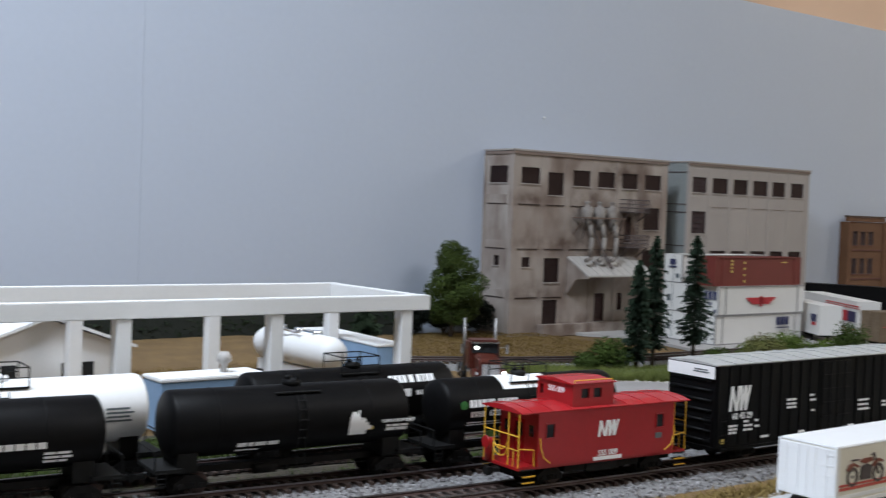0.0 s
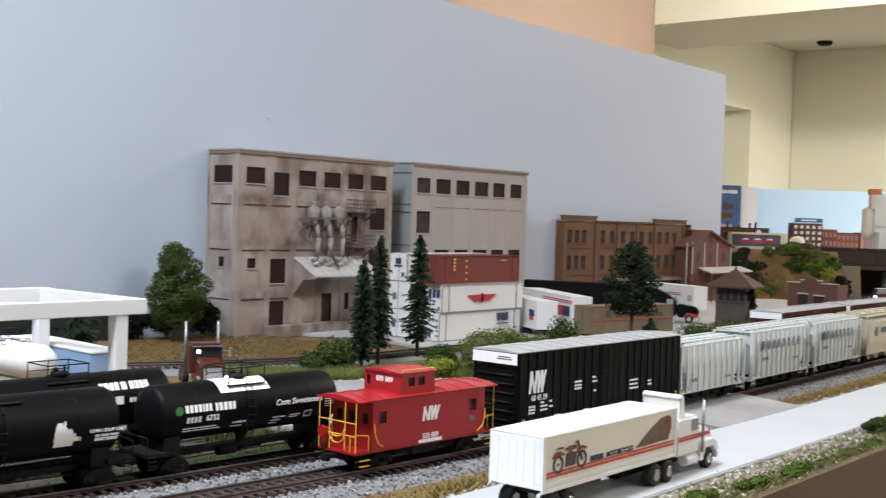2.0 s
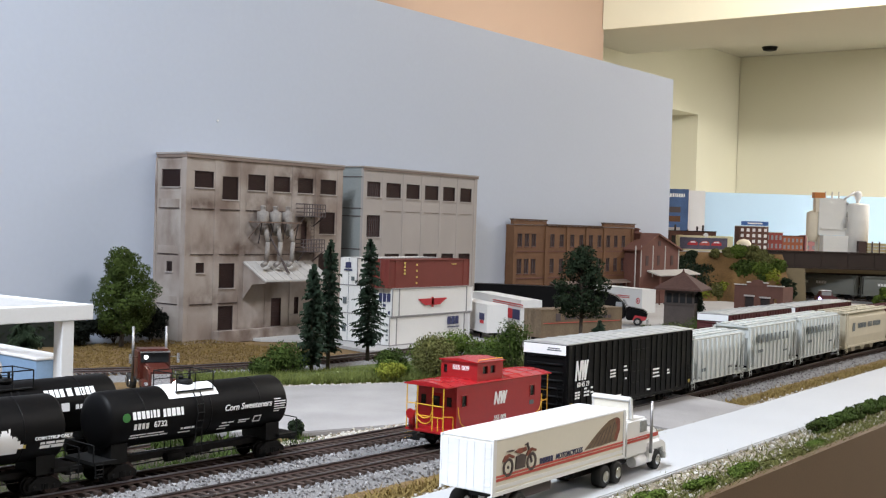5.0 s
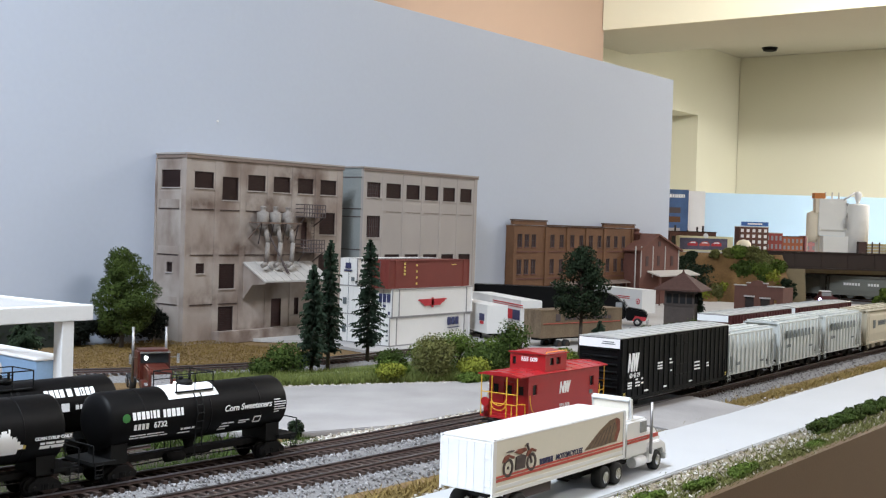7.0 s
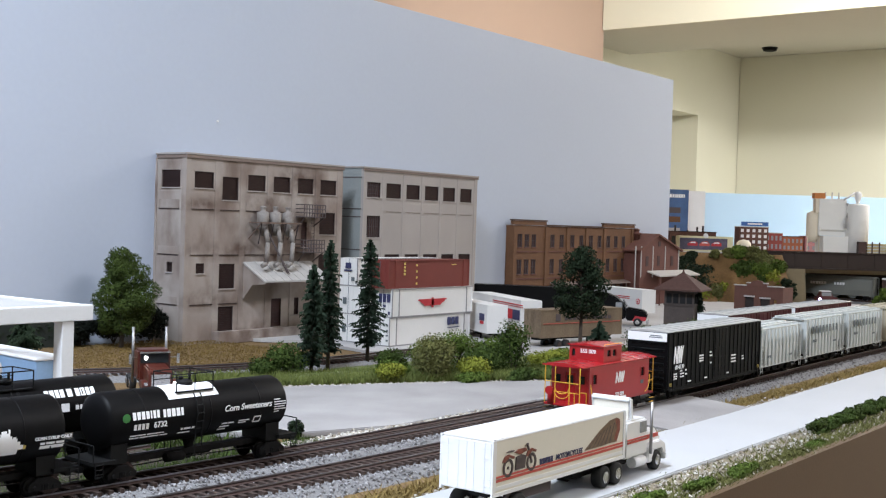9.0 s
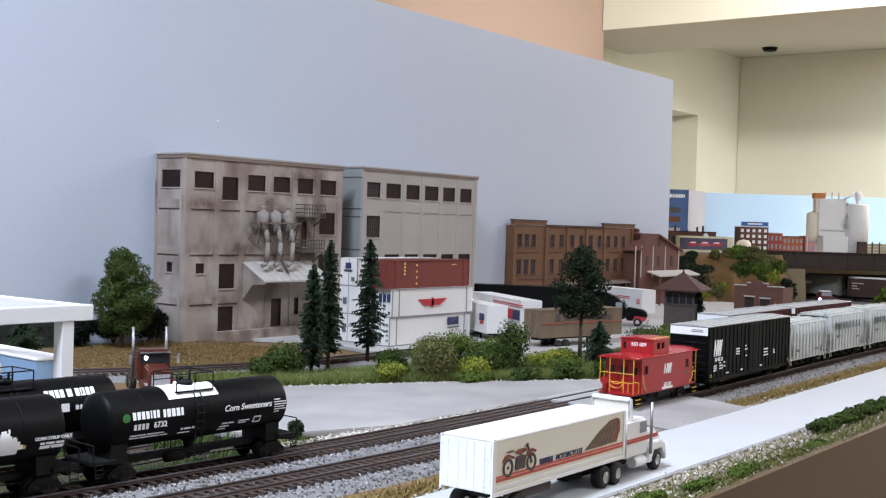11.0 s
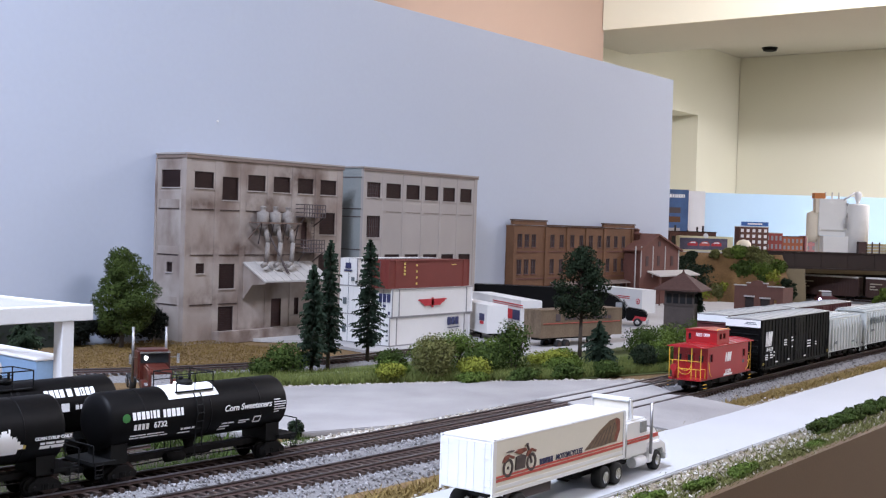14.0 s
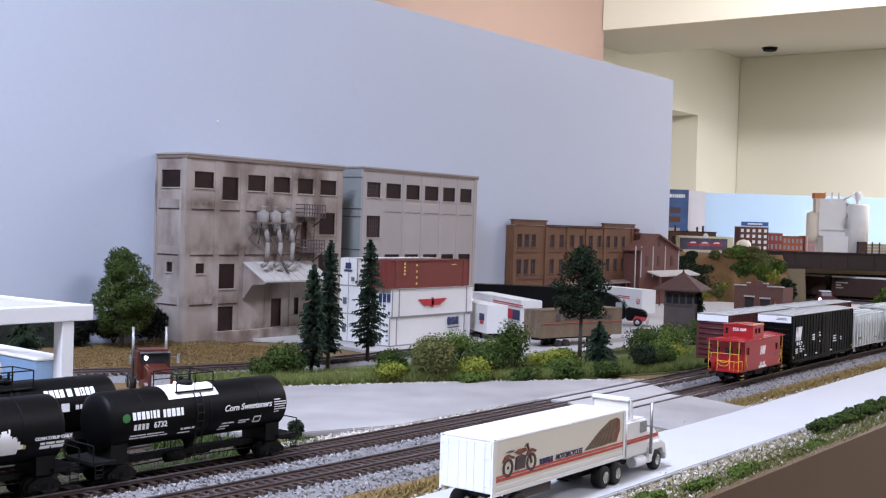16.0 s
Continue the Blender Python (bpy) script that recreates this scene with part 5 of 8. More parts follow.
# ---- mill ----
def window(parent, x0, x1, z0, z1, y, m=None, cols=4, rows=3, bar=0.0005, glass=None, sill=True, name="window", fm=None):
    """Recessed shutter or sash with bars, frame and sill; the wall's outer face is at y."""
    bm = B()
    for a, b, c, d in ((x0, x1, z0, z0 + 0.0007), (x0, x1, z1 - 0.0007, z1), (x0, x0 + 0.0007, z0, z1), (x1 - 0.0007, x1, z0, z1)):
        box(bm, a, b, y + 0.0006, y + 0.0022, c, d)
    fr = part(name, bm, fm or MULL, parent)
    part("pane", box(B(), x0, x1, y + 0.0024, y + 0.003, z0, z1), glass or SHUT, fr)
    bm = B()
    for i in range(1, cols):
        x = x0 + (x1 - x0) * i / cols
        box(bm, x - bar / 2, x + bar / 2, y + 0.0014, y + 0.0024, z0, z1)
    for i in range(1, rows):
        z = z0 + (z1 - z0) * i / rows
        box(bm, x0, x1, y + 0.0012, y + 0.0023, z - bar / 2, z + bar / 2)
    part("glazing_bar", bm, m or MULL, fr)
    if sill:
        part("sill", box(B(), x0 - 0.001, x1 + 0.001, y - 0.0012, y + 0.001, z0 - 0.0014, z0 - 0.0002), CONC2, fr)
    return fr


MY = 1.06
mill = thing("flour_mill", pose(0, 0, 0), "weathered concrete mill model with rust streaks and dust cyclones", "mill building")
x0, x1, top = 0.9065, 1.180, 0.2165
TOPW = [(0.919, 0.949), (1.005, 1.035), (1.049, 1.079), (1.093, 1.122), (1.136, 1.167)]
holes = [(a, b, 0.178, 0.1975) for a, b in TOPW]
holes += [(0.963, 0.989, 0.165, 0.193), (1.135, 1.166, 0.125, 0.154), (0.924, 0.937, 0.076, 0.088), (0.960, 0.986, 0.057, 0.087), (0.959, 0.985, 0.004, 0.035),
          (1.050, 1.068, 0.006, 0.042), (1.085, 1.100, 0.020, 0.042), (1.135, 1.166, 0.065, 0.098), (1.101, 1.112, 0.108, 0.141)]
front = part("front_wall", wall_open(B(), x0, x1, -0.009, top, MY, MY + 0.004, holes), CONC, mill)
for k, (a, b, c, d) in enumerate(holes):
    if b - a < 0.02:
        window(front, a, b, c, d, MY, LOUVRE, cols=1, rows=6, fm=LOUVRE)
    elif d - c > 0.026:
        window(front, a, b, c, d, MY, LOUVRE, cols=1, rows=14, name="shutter_door", fm=LOUVRE)
    else:
        window(front, a, b, c, d, MY, LOUVRE, cols=1, rows=9, fm=LOUVRE)
side_holes = [(1.071, 1.105, 0.178, 0.1985), (1.082, 1.0925, 0.077, 0.089)]
sm = B()
wall_open(sm, MY + 0.004, 1.1135, -0.009, top, 0, 0.004, side_holes)
side = part("side_wall", sm, CONC, mill, at=pose(x0, 0, 0) @ Matrix(((0, 1, 0, 0), (1, 0, 0, 0), (0, 0, 1, 0), (0, 0, 0, 1))))
for a, b, c, d in side_holes:
    bm = box(B(), x0 + 0.0022, x0 + 0.003, a, b, c, d)
    fr = part("window", bm, SHUT, side, at=side.matrix_basis.inverted())
    bm = B()
    for i in range(1, 9):
        z = c + (d - c) * i / 9
        box(bm, x0 + 0.0008, x0 + 0.0021, a, b, z - 0.00025, z + 0.00025)
    part("glazing_bar", bm, LOUVRE, fr)
    part("sill", box(B(), x0 - 0.0012, x0 + 0.001, a - 0.001, b + 0.001, c - 0.0014, c - 0.0002), CONC2, fr)
part("back_wall", box(B(), x1 - 0.004, x1, MY + 0.004, 1.1135, -0.009, top), CONC, mill)
part("roof", box(B(), x0 + 0.004, x1 - 0.004, MY + 0.004, 1.1135, top - 0.012, top - 0.008), TINROOF, mill)
cap = B()
box(cap, x0 - 0.002, x1 + 0.002, MY - 0.002, MY + 0.006, top, top + 0.0024)
box(cap, x0 - 0.002, x0 + 0.006, MY + 0.006, 1.1145, top, top + 0.0024)
part("parapet_cap", cap, CONC2, mill, bevel=0.0004)
for x in (x0, 0.954, 0.995, 1.041, 1.085, 1.129, 1.172):
    part("pilaster", box(B(), x - (0.0 if x == x0 else 0.003), x + 0.006, MY - 0.0006, MY, -0.009, top - 0.0042), CONC, mill)
for y in (MY - 0.001, 1.112):
    part("pilaster", box(B(), x0 - 0.0012, x0, y, y + 0.008, -0.009, top - 0.004), CONC, mill)
for zl, zh in ((0.152, 0.1635), (0.0975, 0.108), (0.038, 0.048)):
    for a, b in ((0.915, 0.950), (0.959, 0.991)) + (((1.002, 1.036), (1.045, 1.080)) if zl > 0.09 else ()):
        part("spandrel", box(B(), a, b, MY - 0.0005, MY, zl + 0.001, zh), CONC, mill)
        part("spandrel_groove", box(B(), a, b, MY - 0.0009, MY, zl, zl + 0.0009), LOUVRE, mill)
    part("spandrel", box(B(), x0 - 0.0005, x0, 1.0715, 1.108, zl + 0.001, zh), CONC, mill)
    part("spandrel_groove", box(B(), x0 - 0.0009, x0, 1.0715, 1.108, zl, zl + 0.0009), LOUVRE, mill)
# plain brown band below the pale cap
part("cornice_band", box(box(B(), x0 - 0.0012, x1 + 0.001, MY - 0.0016, MY, top - 0.0038, top - 0.0002), x0 - 0.0012, x0, MY, 1.1135, top - 0.0038, top - 0.0002), CAPBR, mill, "brown band under the parapet")
# loading dock: platform, sloped canopy, raking side wall
dock = part("loading_dock", box(B(), 0.952, 1.135, MY - 0.012, MY - 0.0003, -0.009, 0.0055), CONC, mill, bevel=0.0006)
CY = MY - 0.04
canopy = B()
prism(canopy, [(MY, 0.0895), (MY, 0.0875), (CY, 0.0655), (CY, 0.0675)], "x", 0.999, 1.120)
cp = part("dock_canopy", canopy, TINROOF, mill, "pale sloping tin canopy over the dock")
for i in range(9):
    x = 1.004 + i * 0.0143
    part("seam", prism(B(), [(MY, 0.0902), (MY, 0.0892), (CY, 0.0672), (CY, 0.0682)], "x", x, x + 0.0006), TINROOF, cp)
part("canopy_side", prism(B(), [(MY, 0.0875), (CY, 0.0655), (CY + 0.002, 0.0635), (MY - 0.017, 0.0615), (MY, 0.042)], "x", 1.0, 1.0025), CONC, mill, "raking concrete side of the canopy")
GALV = mat("dull_galvanised", (0.25, 0.225, 0.205), 0.7, var=0.25, scale=90, smudge=(0.10, 0.07, 0.055), smudge_scale=80)
# dust cyclones and their ducts on the wall
for k, x in enumerate((1.020, 1.042, 1.064)):
    cy = MY - 0.012
    cyc = part("cyclone", lathe(B(), [(0.122, 0.0018), (0.139, 0.0074), (0.1515, 0.0074), (0.1530, 0.0030), (0.1565, 0.0030), (0.158, 0.0042), (0.1595, 0.002)], "z", (x, cy, 0), 18), GALV, mill, "dull grey dust cyclone")
    part("duct", pipe(B(), [(x + 0.001, cy - 0.004, 0.134), (x, cy - 0.010, 0.114), (x - 0.004, cy - 0.012, 0.0885), (x - 0.011, cy - 0.012, 0.0850)], 0.0030, 10), GALV, cyc)
    part("duct", pipe(B(), [(x + 0.006, cy, 0.140), (x + 0.012, cy + 0.006, 0.134), (x + 0.016, MY, 0.130)], 0.0014, 6), MULL, cyc)
for a in (1.008, 1.076):
    part("stand_bracket", pipe(B(), [(a, MY, 0.1385), (a, MY - 0.022, 0.1385), (a, MY, 0.118)], 0.0008, 5), RUSTC, mill, "rusty steel wall bracket")
for y in (MY - 0.022, MY - 0.005):
    part("stand_rail", box(B(), 1.006, 1.079, y - 0.0009, y + 0.0009, 0.1376, 0.1394), RUSTC, mill, "rusty steel stand rail")
for a in (1.010, 1.030, 1.052, 1.074):
    part("stand_brace", pipe(B(), [(a, MY - 0.021, 0.138), (a + 0.011, MY - 0.004, 0.112)], 0.0008, 5), MULL, mill, "rusty diagonal brace")
part("duct", pipe(B(), [(1.022, MY - 0.016, 0.132), (1.048, MY - 0.030, 0.076)], 0.0013, 6), MULL, mill)
part("duct", pipe(B(), [(1.026, MY - 0.013, 0.130), (1.050, MY - 0.031, 0.075)], 0.0009, 6), MULL, mill)
for z in (0.147, 0.101):
    bm = box(B(), 1.090, 1.130, MY - 0.016, MY, z, z + 0.001)
    for i in range(9):
        x = 1.090 + 0.005 * i
        cyl(bm, (x, MY - 0.0155, z), (x, MY - 0.0155, z + 0.0165), 0.0006, n=5)
    for zz in (0.006, 0.011, 0.0165):
        pipe(bm, [(1.090, MY, z + zz), (1.090, MY - 0.0155, z + zz), (1.130, MY - 0.0155, z + zz), (1.130, MY, z + zz)], 0.0007, 5)
    pipe(bm, [(1.092, MY - 0.015, z), (1.096, MY, z - 0.012)], 0.0009, 5)
    pipe(bm, [(1.128, MY - 0.015, z), (1.124, MY, z - 0.012)], 0.0009, 5)
    part("fire_escape", bm, MULL, mill, "dark iron fire escape balcony")
part("fire_ladder", ladder(B(), 1.110, MY - 0.012, 0.098, 0.150, 0.006, 12), MULL, mill)

annex = thing("mill_annex", pose(0, 0, 0), "plain grey concrete warehouse block with dark windows", "warehouse")
a0, a1, top2 = 1.2225, 1.496, 0.2185
cols = [(1.231, 1.260), (1.273, 1.306), (1.318, 1.350), (1.362, 1.396), (1.407, 1.438), (1.452, 1.482)]
holes = [(a, b, 0.1785, 0.1995) for a, b in cols] + [(1.232, 1.261, 0.122, 0.1525)] + [(a, b, 0.078, 0.098) for a, b in cols] + [(1.232, 1.261, 0.03, 0.055)]
front = part("front_wall", wall_open(B(), a0, a1, -0.009, top2, MY, MY + 0.004, holes), CONC2, annex)
for a, b, c, d in holes:
    window(front, a, b, c, d, MY, MULL if a < 1.265 else LOUVRE, cols=7 if a < 1.265 else 1, rows=4 if a < 1.265 else 9, fm=LOUVRE, bar=0.0004)
part("side_wall", box(B(), a0, a0 + 0.004, MY + 0.004, 1.1135, -0.009, top2), ANNEXS, annex, "grey-green annex side wall")
part("cornice_band", box(B(), a0 - 0.001, a1 + 0.002, MY - 0.0014, MY, top2 - 0.0034, top2 - 0.0002), CAPBR, annex)
part("side_wall", box(B(), a1 - 0.004, a1, MY + 0.004, 1.1135, -0.009, top2), CONC2, annex)
part("roof", box(B(), a0 + 0.004, a1 - 0.004, MY + 0.004, 1.1135, top2 - 0.012, top2 - 0.008), TINROOF, annex)
cap = B()
box(cap, a0 - 0.0015, a1 + 0.003, MY - 0.002, MY + 0.006, top2, top2 + 0.0022)
box(cap, a0 - 0.0015, a0 + 0.006, MY + 0.006, 1.1135, top2, top2 + 0.0022)
part("parapet_cap", cap, CONC2, annex, bevel=0.0004)
for x in (a0, 1.264, 1.310, 1.354, 1.399, 1.443, a1 - 0.008):
    part("pilaster", box(B(), x, x + 0.008, MY - 0.0005, MY, -0.009, top2 - 0.0036), CONC2, annex)
for z in (0.205, 0.161, 0.150, 0.104):
    part("side_groove", box(B(), a0 - 0.0008, a0, MY + 0.003, 1.118, z, z + 0.0012), MULL, annex)
for a, b in cols[1:]:
    part("panel_groove", box(B(), a - 0.001, b + 0.001, MY - 0.0006, MY, 0.1585, 0.1592), CAPBR, annex)


# ---- brick buildings along the backdrop ----
BY = 1.07
RELIEF = Matrix.Translation(EYE) @ Matrix.Scale(1.028, 4) @ Matrix.Translation(-Vector(EYE))
CAPB = mat("brown_cornice", (0.085, 0.045, 0.025), 0.85, var=0.2)
fac = thing("brick_factory", RELIEF, "two-storey brown brick factory with raised corner bays", "factory")
rowx = [1.632, 1.654, 1.676, 1.7365, 1.768, 1.805, 1.837, 1.872, 1.904, 1.938, 1.968, 1.998]
holes = [(x, x + 0.0145, 0.109, 0.131) for x in rowx] + [(x, x + 0.0145, 0.063, 0.088) for x in rowx] + [(x, x + 0.0145, 0.012, 0.042) for x in rowx]
front = part("front_wall", wall_open(B(), 1.618, 2.045, -0.009, 0.146, BY, BY + 0.004, holes), BRICK, fac)
for a, b, c, d in holes:
    window(front, a, b, c, d, BY, m=MULL, cols=2, rows=2, bar=0.0008, glass=SHUT, sill=False)
    part("sill", box(B(), a - 0.001, b + 0.001, BY - 0.0012, BY - 0.0001, c - 0.0016, c - 0.0002), BRICK2, front)
part("corner_bay", box(B(), 1.616, 1.72, BY - 0.002, BY + 0.004, 0.1465, 0.1535), BRICK, fac)
part("corner_bay", box(B(), 1.925, 2.047, BY - 0.002, BY + 0.004, 0.1465, 0.1525), BRICK, fac)
for a, b, z in ((1.614, 1.722, 0.1537), (1.722, 1.923, 0.1462), (1.923, 2.049, 0.1527)):
    part("cornice", box(B(), a, b, BY - 0.0035, BY + 0.005, z, z + 0.0022), CAPB, fac, bevel=0.0004)
for x in (1.618, 1.718, 1.79, 1.858, 1.925, 2.036):
    part("pier", box(B(), x, x + 0.009, BY - 0.0022, BY, -0.009, 0.144), BRICK, fac)
for z in (0.100, 0.054):
    part("string_course", box(B(), 1.618, 2.045, BY - 0.0012, BY, z, z + 0.002), BRICK2, fac)
part("side_wall", box(B(), 1.618, 1.622, BY + 0.004, 1.084, -0.009, 0.146), BRICK, fac)
part("side_wall", box(B(), 2.041, 2.045, BY + 0.004, 1.084, -0.009, 0.146), BRICK, fac)
part("roof", box(B(), 1.622, 2.041, BY + 0.004, 1.084, 0.136, 0.14), DARKWOOD, fac)
part("awning", prism(B(), [(BY - 0.003, 0.0475), (BY - 0.003, 0.0455), (BY - 0.016, 0.0410), (BY - 0.016, 0.0428)], "x", 1.735, 2.075), CAPBR, fac, "brown awning over the dock")
for x in (1.745, 1.83, 1.915, 2.0, 2.065):
    part("awning_post", cyl(B(), (x, BY - 0.012, -0.0055), (x, BY - 0.012, 0.0415), 0.0012, n=8), CAPBR, fac)

ROOFRED = mat("red_brown_roofing", (0.135, 0.052, 0.036), 0.85, var=0.2, scale=120, bump=0.3)
gab = thing("brick_engine_house", pose(0, 0, 0), "small red brick gabled house with white corner strips", "brick house")
g0, g1, gp = 2.068, 2.244, 0.1335
GY = 1.065
part("gable_wall", prism(B(), [(g0, -0.009), (g1, -0.009), (g1, 0.107), (2.140, gp), (g0, 0.104)], "y", GY, GY + 0.005), BRICK2, gab)
for s, a in ((1, g0), (-1, g1)):
    part("roof_slope", prism(B(), [(a - s * 0.008, 0.1015), (a - s * 0.008, 0.1045), (2.140, gp + 0.004), (2.140, gp + 0.0005)], "y", GY - 0.005, 1.1135), ROOFRED, gab, "red-brown roof slope")
    part("side_wall", box(B(), min(a, a + s * 0.004), max(a, a + s * 0.004), GY + 0.005, 1.1135, -0.009, 0.104), BRICK2, gab)
for x in (2.070, 2.121, 2.176, 2.239):
    part("corner_strip", box(B(), x, x + 0.003, GY - 0.001, GY, 0.05, 0.112), TINROOF, gab)
for x, c, d in ((2.092, 0.072, 0.092), (2.142, 0.072, 0.092), (2.204, 0.072, 0.092), (2.145, 0.112, 0.122)):
    part("window", box(B(), x, x + 0.011, GY - 0.0008, GY + 0.0005, c, d), SHUT, gab)
part("roof_vent", lathe(B(), [(0.118, 0.008), (0.138, 0.008), (0.139, 0.012), (0.142, 0.012), (0.143, 0.006), (0.147, 0.006), (0.148, 0.009), (0.151, 0.003)], "z", (2.112, 1.098, -0.004), 14), ROOFRED, gab)
part("downpipe", cyl(B(), (2.050, BY - 0.004, -0.005), (2.050, BY - 0.004, 0.112), 0.0013, n=8), TINROOF, gab)
part("porch_roof", prism(B(), [(GY, 0.063), (GY, 0.060), (GY - 0.028, 0.052), (GY - 0.028, 0.0545)], "x", 2.10, 2.29), TINROOF, gab, "pale porch roof")
for x in (2.11, 2.19, 2.28):
    part("porch_post", cyl(B(), (x, GY - 0.024, -0.0055), (x, GY - 0.024, 0.0535), 0.0016, n=8), BRICK2, gab)

# hip-roofed tower by the tracks
tw = thing("signal_tower", pose(1.612, 0.757, -0.0095, 0, 0, 12), "dark brown trackside tower with shingled hip roof", "signal tower")
TOWERW = mat("grey_brown_siding", (0.066, 0.052, 0.046), 0.85, var=0.2, scale=90)
part("wall", prism(B(), [(-0.0255, 0), (0.0255, 0), (0.0225, 0.0645), (-0.0225, 0.0645)], "y", -0.022, 0.022), TOWERW, tw)
for i in range(9):
    part("siding_board", box(B(), -0.0252 + 0.0001 * i, 0.0252 - 0.0001 * i, -0.0226, -0.0221, 0.002 + 0.0044 * i, 0.0058 + 0.0044 * i), TOWERW, tw)
part("belt_board", box(B(), -0.0250, 0.0250, -0.0230, 0.0230, 0.0425, 0.0445), TOWERW, tw)
for i in range(4):
    x = -0.0195 + i * 0.0102
    part("window", box(B(), x, x + 0.0075, -0.0230, -0.0222, 0.046, 0.060), GLASS, tw)
    part("window", box(B(), -0.0245, -0.0230, x, x + 0.0075, 0.046, 0.060), GLASS, tw)
bm = B()
b = [bm.verts.new(v) for v in ((-0.037, -0.035, 0.0672), (0.037, -0.035, 0.0672), (0.037, 0.035, 0.0672), (-0.037, 0.035, 0.0672))]
l = [bm.verts.new(v) for v in ((-0.037, -0.035, 0.0647), (0.037, -0.035, 0.0647), (0.037, 0.035, 0.0647), (-0.037, 0.035, 0.0647))]
m2 = [bm.verts.new(v) for v in ((-0.004, -0.003, 0.090), (0.004, -0.003, 0.090), (0.004, 0.003, 0.090), (-0.004, 0.003, 0.090))]
for i in range(4):
    bm.faces.new((b[i], b[(i + 1) % 4], m2[(i + 1) % 4], m2[i]))
    bm.faces.new((l[i], l[(i + 1) % 4], b[(i + 1) % 4], b[i]))
bm.faces.new(m2)
bm.faces.new(l[::-1])
part("roof", bm, SHINGLE, tw)
part("finial", lathe(B(), [(0.0895, 0.004), (0.0915, 0.002), (0.0955, 0.0008)], "z", n=10), SHINGLE, tw)

low = thing("low_brick_depot", pose(2.05, 0.812, -0.0095) @ Matrix.Diagonal((1, 0.76, 1, 1)), "low red brick building with curved parapet", "brick building")
part("wall", wall_open(B(), -0.062, 0.060, 0, 0.056, 0, 0.006, [(-0.035, -0.012, 0.0, 0.036), (0.004, 0.028, 0.0, 0.034), (0.036, 0.045, 0.01, 0.034)]), BRICK3, low, at=pose(0, 0, 0, 0, 0, -90))
bm = B()
prism(bm, [(-0.030, 0.056), (0.020, 0.056), (0.020, 0.061), (0.012, 0.061), (0.006, 0.066), (-0.005, 0.0675), (-0.016, 0.066), (-0.022, 0.061), (-0.030, 0.061)], "y", -0.001, 0.006)
pp = part("parapet", bm, BRICK3, low, at=pose(0, 0, 0, 0, 0, -90))
bm = B()
for a, b, z in ((-0.063, -0.031, 0.0565), (0.021, 0.061, 0.0565), (-0.031, -0.021, 0.0615), (0.011, 0.021, 0.0615)):
    box(bm, a, b, -0.002, 0.007, z, z + 0.0018)
part("coping", bm, TINROOF, low, at=pose(0, 0, 0, 0, 0, -90))
for a, b, c in ((-0.035, -0.012, 0.036), (0.004, 0.028, 0.034)):
    part("bay_door", box(B(), a, b, 0.003, 0.005, 0, c), DARKWOOD, low, at=pose(0, 0, 0, 0, 0, -90))
    part("lintel", box(B(), a - 0.002, b + 0.002, -0.0012, 0.0, c, c + 0.003), TINROOF, low, at=pose(0, 0, 0, 0, 0, -90))
part("roof", box(B(), 0.006, 0.05, -0.058, 0.060, 0.050, 0.053), DARKWOOD, low)
part("side_wall", box(B(), 0.006, 0.05, 0.056, 0.062, 0, 0.0555), BRICK3, low)
part("side_wall", box(B(), 0.006, 0.05, -0.060, -0.055, 0, 0.0555), BRICK3, low)


# ---- containers ----
def container(x, y, z, m, label, marks=()):
    c = thing("container", pose(x, y, z), label, "container", "stacked containers")
    L, w, h = 0.165, 0.0280, 0.0343
    edge = EDGEG if m == WBOX else m
    part("body", box(B(), 0.0006, L - 0.0006, 0.0006, w - 0.0006, 0.0006, h - 0.0006), m, c)
    for xx in (0, 0.0125, L - 0.0135, L - 0.0016):
        part("corner_post", box(B(), xx, xx + 0.0012, -0.0002, w + 0.0002, 0, h), edge if 0.005 < xx < L - 0.005 else m, c)
    part("rail", box(B(), 0, L, -0.0004, 0.0010, 0, 0.0010), edge, c)
    part("rail", box(B(), 0, L, -0.0004, 0.0010, h - 0.0010, h), edge, c)
    part("end_frame", box(box(B(), -0.0005, 0.0004, -0.0003, 0.0008, 0, h), -0.0005, 0.0004, 0, w, 0, 0.0010), edge, c)
    part("roof_bow", box(box(B(), 0, L, 0.001, 0.003, h - 0.0006, h + 0.0001), 0, L, w - 0.003, w - 0.001, h - 0.0006, h + 0.0001), m, c)
    for yy in (0.006, 0.0115, 0.0165, 0.022):
        part("lock_bar", cyl(B(), (-0.0004, yy, 0.001), (-0.0004, yy, h - 0.001), 0.0003, n=5), m, c)
    part("door_seam", box(B(), -0.0003, 0.0007, w / 2 - 0.0003, w / 2 + 0.0003, 0.001, h - 0.001), GREYLET, c)
    for nm, mk, rect in marks:
        bm = B()
        for face, a, b, zz, hh in rect:
            if face == "s":
                box(bm, a, b, -0.0008, -0.0003, zz, zz + hh)
            else:
                box(bm, -0.0011, -0.0007, a, b, zz, zz + hh)
        part(nm, bm, mk, c)
    return c


